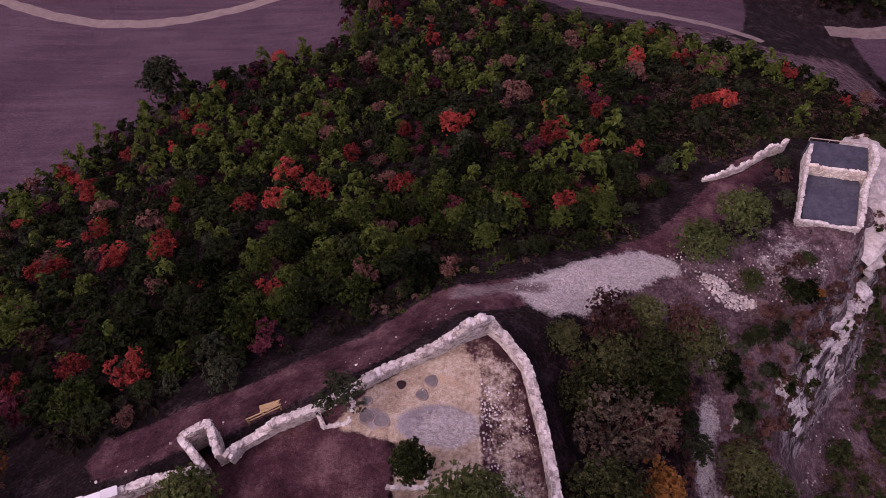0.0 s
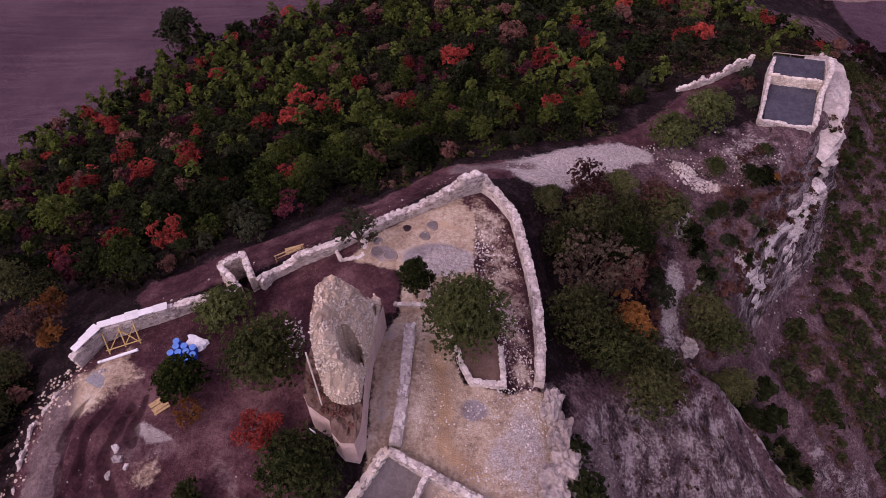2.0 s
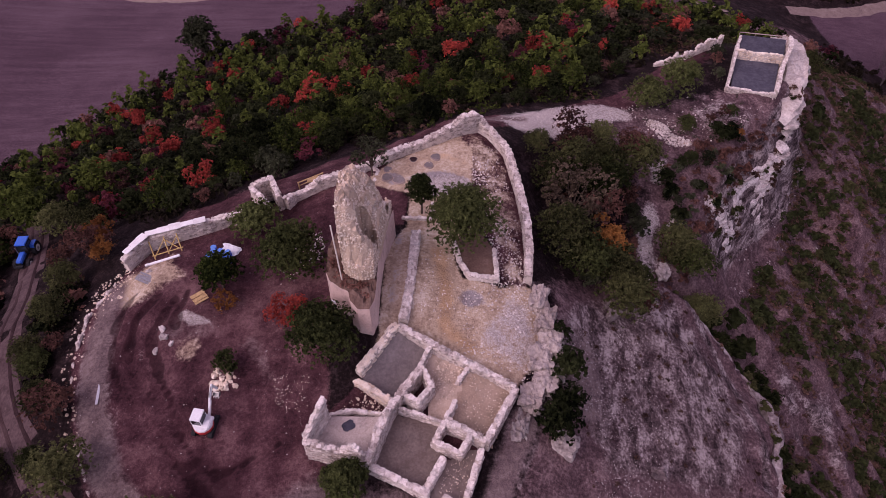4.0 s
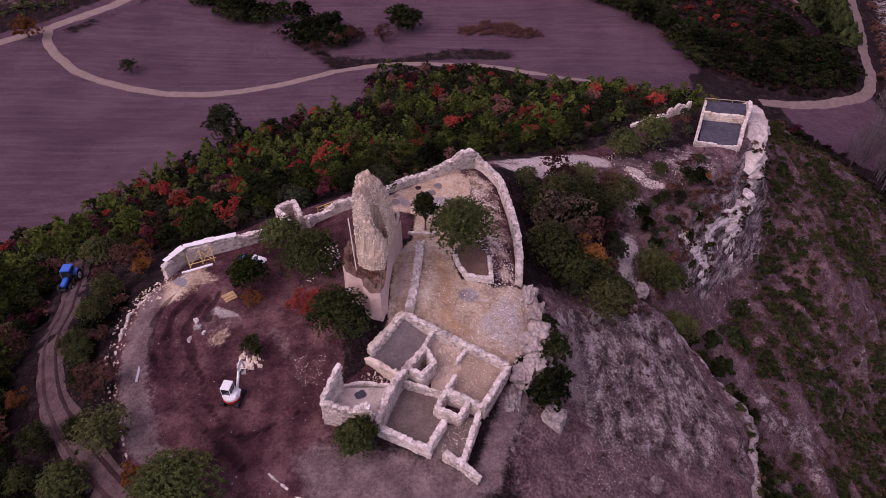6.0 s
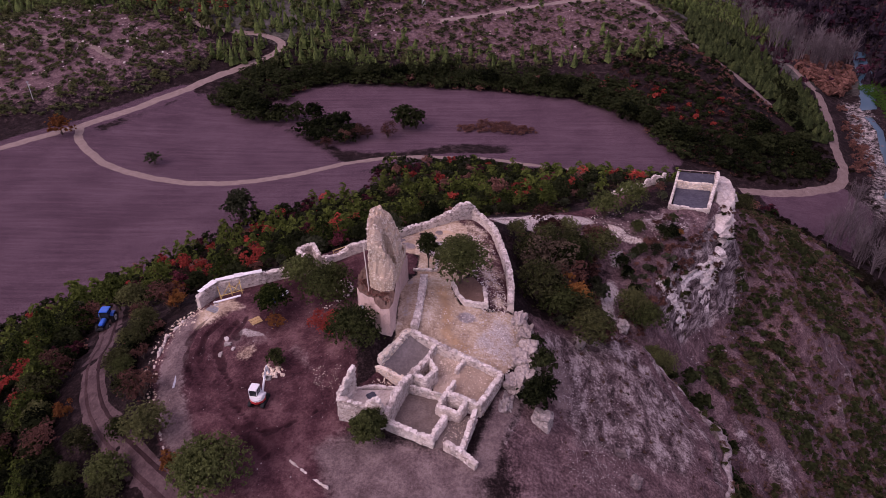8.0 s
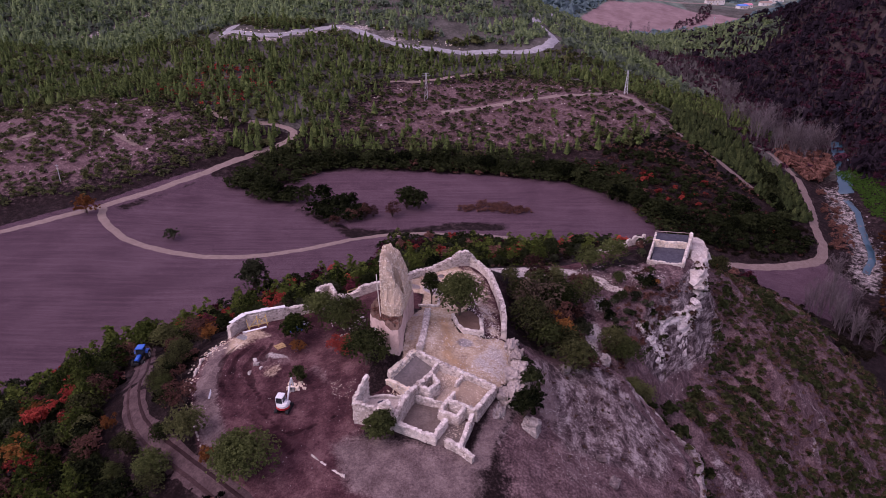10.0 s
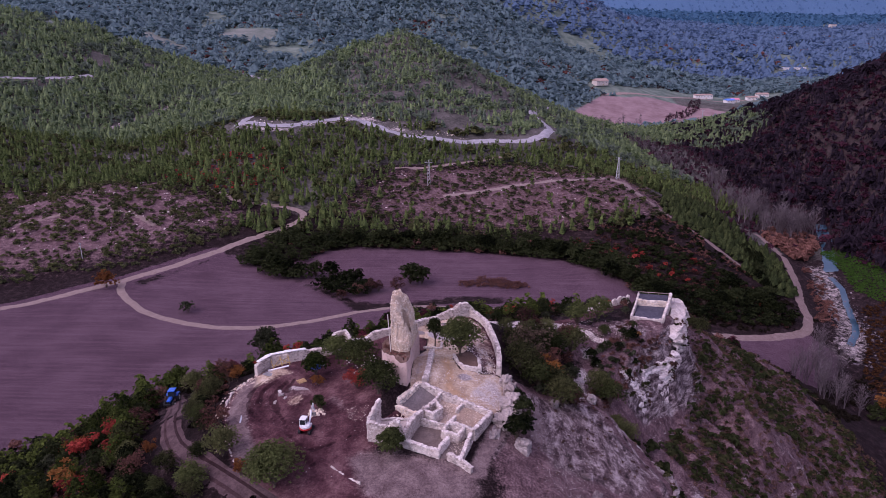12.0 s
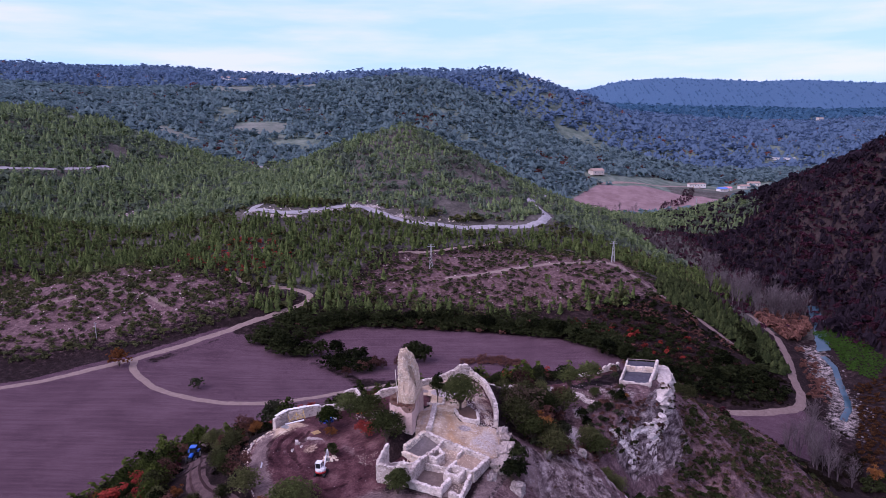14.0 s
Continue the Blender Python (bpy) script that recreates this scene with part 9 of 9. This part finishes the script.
pool("water", "blue still water of the shallow river", [(156, 160), (164, 170), (174, 190), (181, 208), (187, 222), (190, 240)], 2.6, M_WATER, 0.25)
pool("water_upper", "narrow river channel among rocks", [(196, 250), (206, 274), (220, 300), (236, 340)], 6.0, M_WATER, 0.25)
scrub("river_weed", "bright green weed bank in the river", M_WEED, [(194, 202), (191, 222), (200, 248), (203, 276), (214, 282), (212, 246), (206, 214)], 1.1, 0.5, 1.1, 601, 22, 0.6, -0.8)
scrub("river_reed", "rusty brown reeds beyond the river", M_REED, [(186, 204), (200, 204), (196, 176), (172, 148), (152, 118), (140, 122), (160, 156), (172, 184)], 2.0, 0.7, 1.7, 602, 60, 0.28, 0.0)
scrub("river_brush", "purple-brown brush at the river bend", M_DRY, [(172, 270), (186, 262), (206, 286), (220, 320), (200, 330), (182, 300)], 2.4, 1.4, 3.4, 603, 40, 0.6, -0.6)


# ================= pylons, hamlet and farms =================
def pylon(x, y, h, seed):
    root = new("power_pylon")
    tagged(root, "slim grey lattice power pylon on the slope", "pylon")
    root.location = on(x, y, -0.3)
    w = 0.9
    for sx in (-1, 1):
        for sy in (-1, 1):
            shaped("leg", M_GALV, root, (), [((sx * w, sy * w, 0), (sx * 0.2, sy * 0.2, h), 0.11)])
    for k in range(7):
        z0, z1 = h * k / 7, h * (k + 1) / 7
        a, b = w + (0.2 - w) * k / 7, w + (0.2 - w) * (k + 1) / 7
        for sy in (-1, 1):
            shaped("lattice_bar", M_GALV, root, (), [((-a, sy * a, z0), (b, sy * b, z1), 0.06)])
            shaped("lattice_bar", M_GALV, root, (), [((sy * a, -a, z0), (sy * b, b, z1), 0.06)])
    arm = shaped("crossarm", M_GALV, root, (), [((-2.4, 0, h * 0.9), (2.4, 0, h * 0.9), 0.10), ((-1.8, 0, h * 0.99), (1.8, 0, h * 0.99), 0.08)])
    for sx in (-2.3, 0, 2.3):
        shaped("insulator", M_PANE, arm, (), [((sx, 0, h * 0.9), (sx, 0, h * 0.9 - 0.7), 0.1)])
    return root


pylon(-13.0, 318.0, 15.5, 1)
pylon(100.0, 321.5, 13.5, 2)
for x, y, h in ((318, 800, 22), (-165, 205, 8)):
    p = new("utility_pole")
    tagged(p, "pale single utility pole with a crossbar", "pole")
    shaped("shaft", M_GALV, p, (), [(on(x, y, -0.5), on(x, y, h), 0.02 * h)])
    shaped("crossbar", M_GALV, p, [((x, y, gz(x, y) + h * 0.95), (0.16 * h, 0.15, 0.2), (0, 0, 0))])


def house(x, y, w, d, h, turn, wall, roof, label, gable=True, doors=1, windows=3):
    root = new("house")
    tagged(root, label, "house")
    root.matrix_basis = Matrix.LocRotScale((x, y, gz(x, y) - 0.5), Euler((0, 0, turn)), (1, 1, 1))
    shaped("wall", wall, root, [((0, 0, h / 2), (w, d, h), (0, 0, 0))], (), 0.05)
    if gable:
        bm = bmesh.new()
        e = 0.6
        pts = [(-w / 2 - e, -d / 2 - e, h - 0.1), (w / 2 + e, -d / 2 - e, h - 0.1), (w / 2 + e, d / 2 + e, h - 0.1), (-w / 2 - e, d / 2 + e, h - 0.1), (-w / 2 - e, 0, h + d * 0.22), (w / 2 + e, 0, h + d * 0.22)]
        vs = [bm.verts.new(q) for q in pts]
        for f in ((0, 1, 5, 4), (2, 3, 4, 5), (0, 4, 3), (1, 2, 5), (3, 2, 1, 0)):
            bm.faces.new([vs[i] for i in f])
        me = bpy.data.meshes.new("roof")
        bm.to_mesh(me)
        bm.free()
        me.materials.append(roof)
        new("roof", me).parent = root
    else:
        shaped("roof", roof, root, [((0, 0, h + 0.15), (w + 0.8, d + 0.8, 0.35), (0.04, 0, 0))])
    for i in range(windows):
        win = shaped("window", M_WHITE, root, [((-w / 2 + (i + 0.5) * w / windows, -d / 2 - 0.03, h * 0.62), (1.3, 0.12, 1.4), (0, 0, 0))], (), 0.0)
        shaped("pane", M_PANE, win, [((-w / 2 + (i + 0.5) * w / windows, -d / 2 - 0.10, h * 0.62), (1.05, 0.04, 1.15), (0, 0, 0))], (), 0.0)
    shaped("door", M_WOOD, root, [((w * 0.1, -d / 2 - 0.05, 1.5), (1.2, 0.12, 2.2), (0, 0, 0))], (), 0.0)
    return root


house(398, 1030, 26, 12, 7, 0.1, M_WALLWHITE, M_ROOF, "white farmhouse with a long low wing", False, 1, 5)
house(384, 1012, 12, 8, 6, 0.1, M_WALLWHITE, M_ROOF, "white flat-roofed house of the hamlet", False, 1, 3)
house(428, 1000, 14, 10, 5, 0.3, M_WALLWHITE, M_ROOFBLUE, "shed with a bright blue sheet roof")
house(440, 1010, 12, 9, 5, 0.2, M_WALLWHITE, M_ROOFPINK, "shed with a faded pink sheet roof")
house(468, 1015, 16, 9, 5, 0.1, M_WALLWHITE, M_ROOF, "pale barn of the hamlet")
house(490, 1030, 18, 10, 6, 0.0, M_WALLWHITE, M_ROOF, "pale house at the hamlet's end")
house(222, 972, 20, 14, 7, 0.4, M_WALLTAN, M_ROOF, "tan farmhouse with a clay roof in the wood")
house(-520, 1532, 26, 14, 8, 0.0, M_WALLWHITE, M_ROOF, "farm on the plateau edge")
house(-486, 1536, 18, 12, 7, 0.2, M_WALLWHITE, M_ROOF, "white barn on the plateau edge")
house(1262, 2330, 20, 14, 17, 0.2, M_WALLTAN, M_ROOF, "tall old mansion on a far hill", False, 1, 4)
house(690, 1370, 56, 12, 4, -0.15, M_WALLWHITE, M_GALV, "long pale factory shed by the far woods", False, 1, 8)
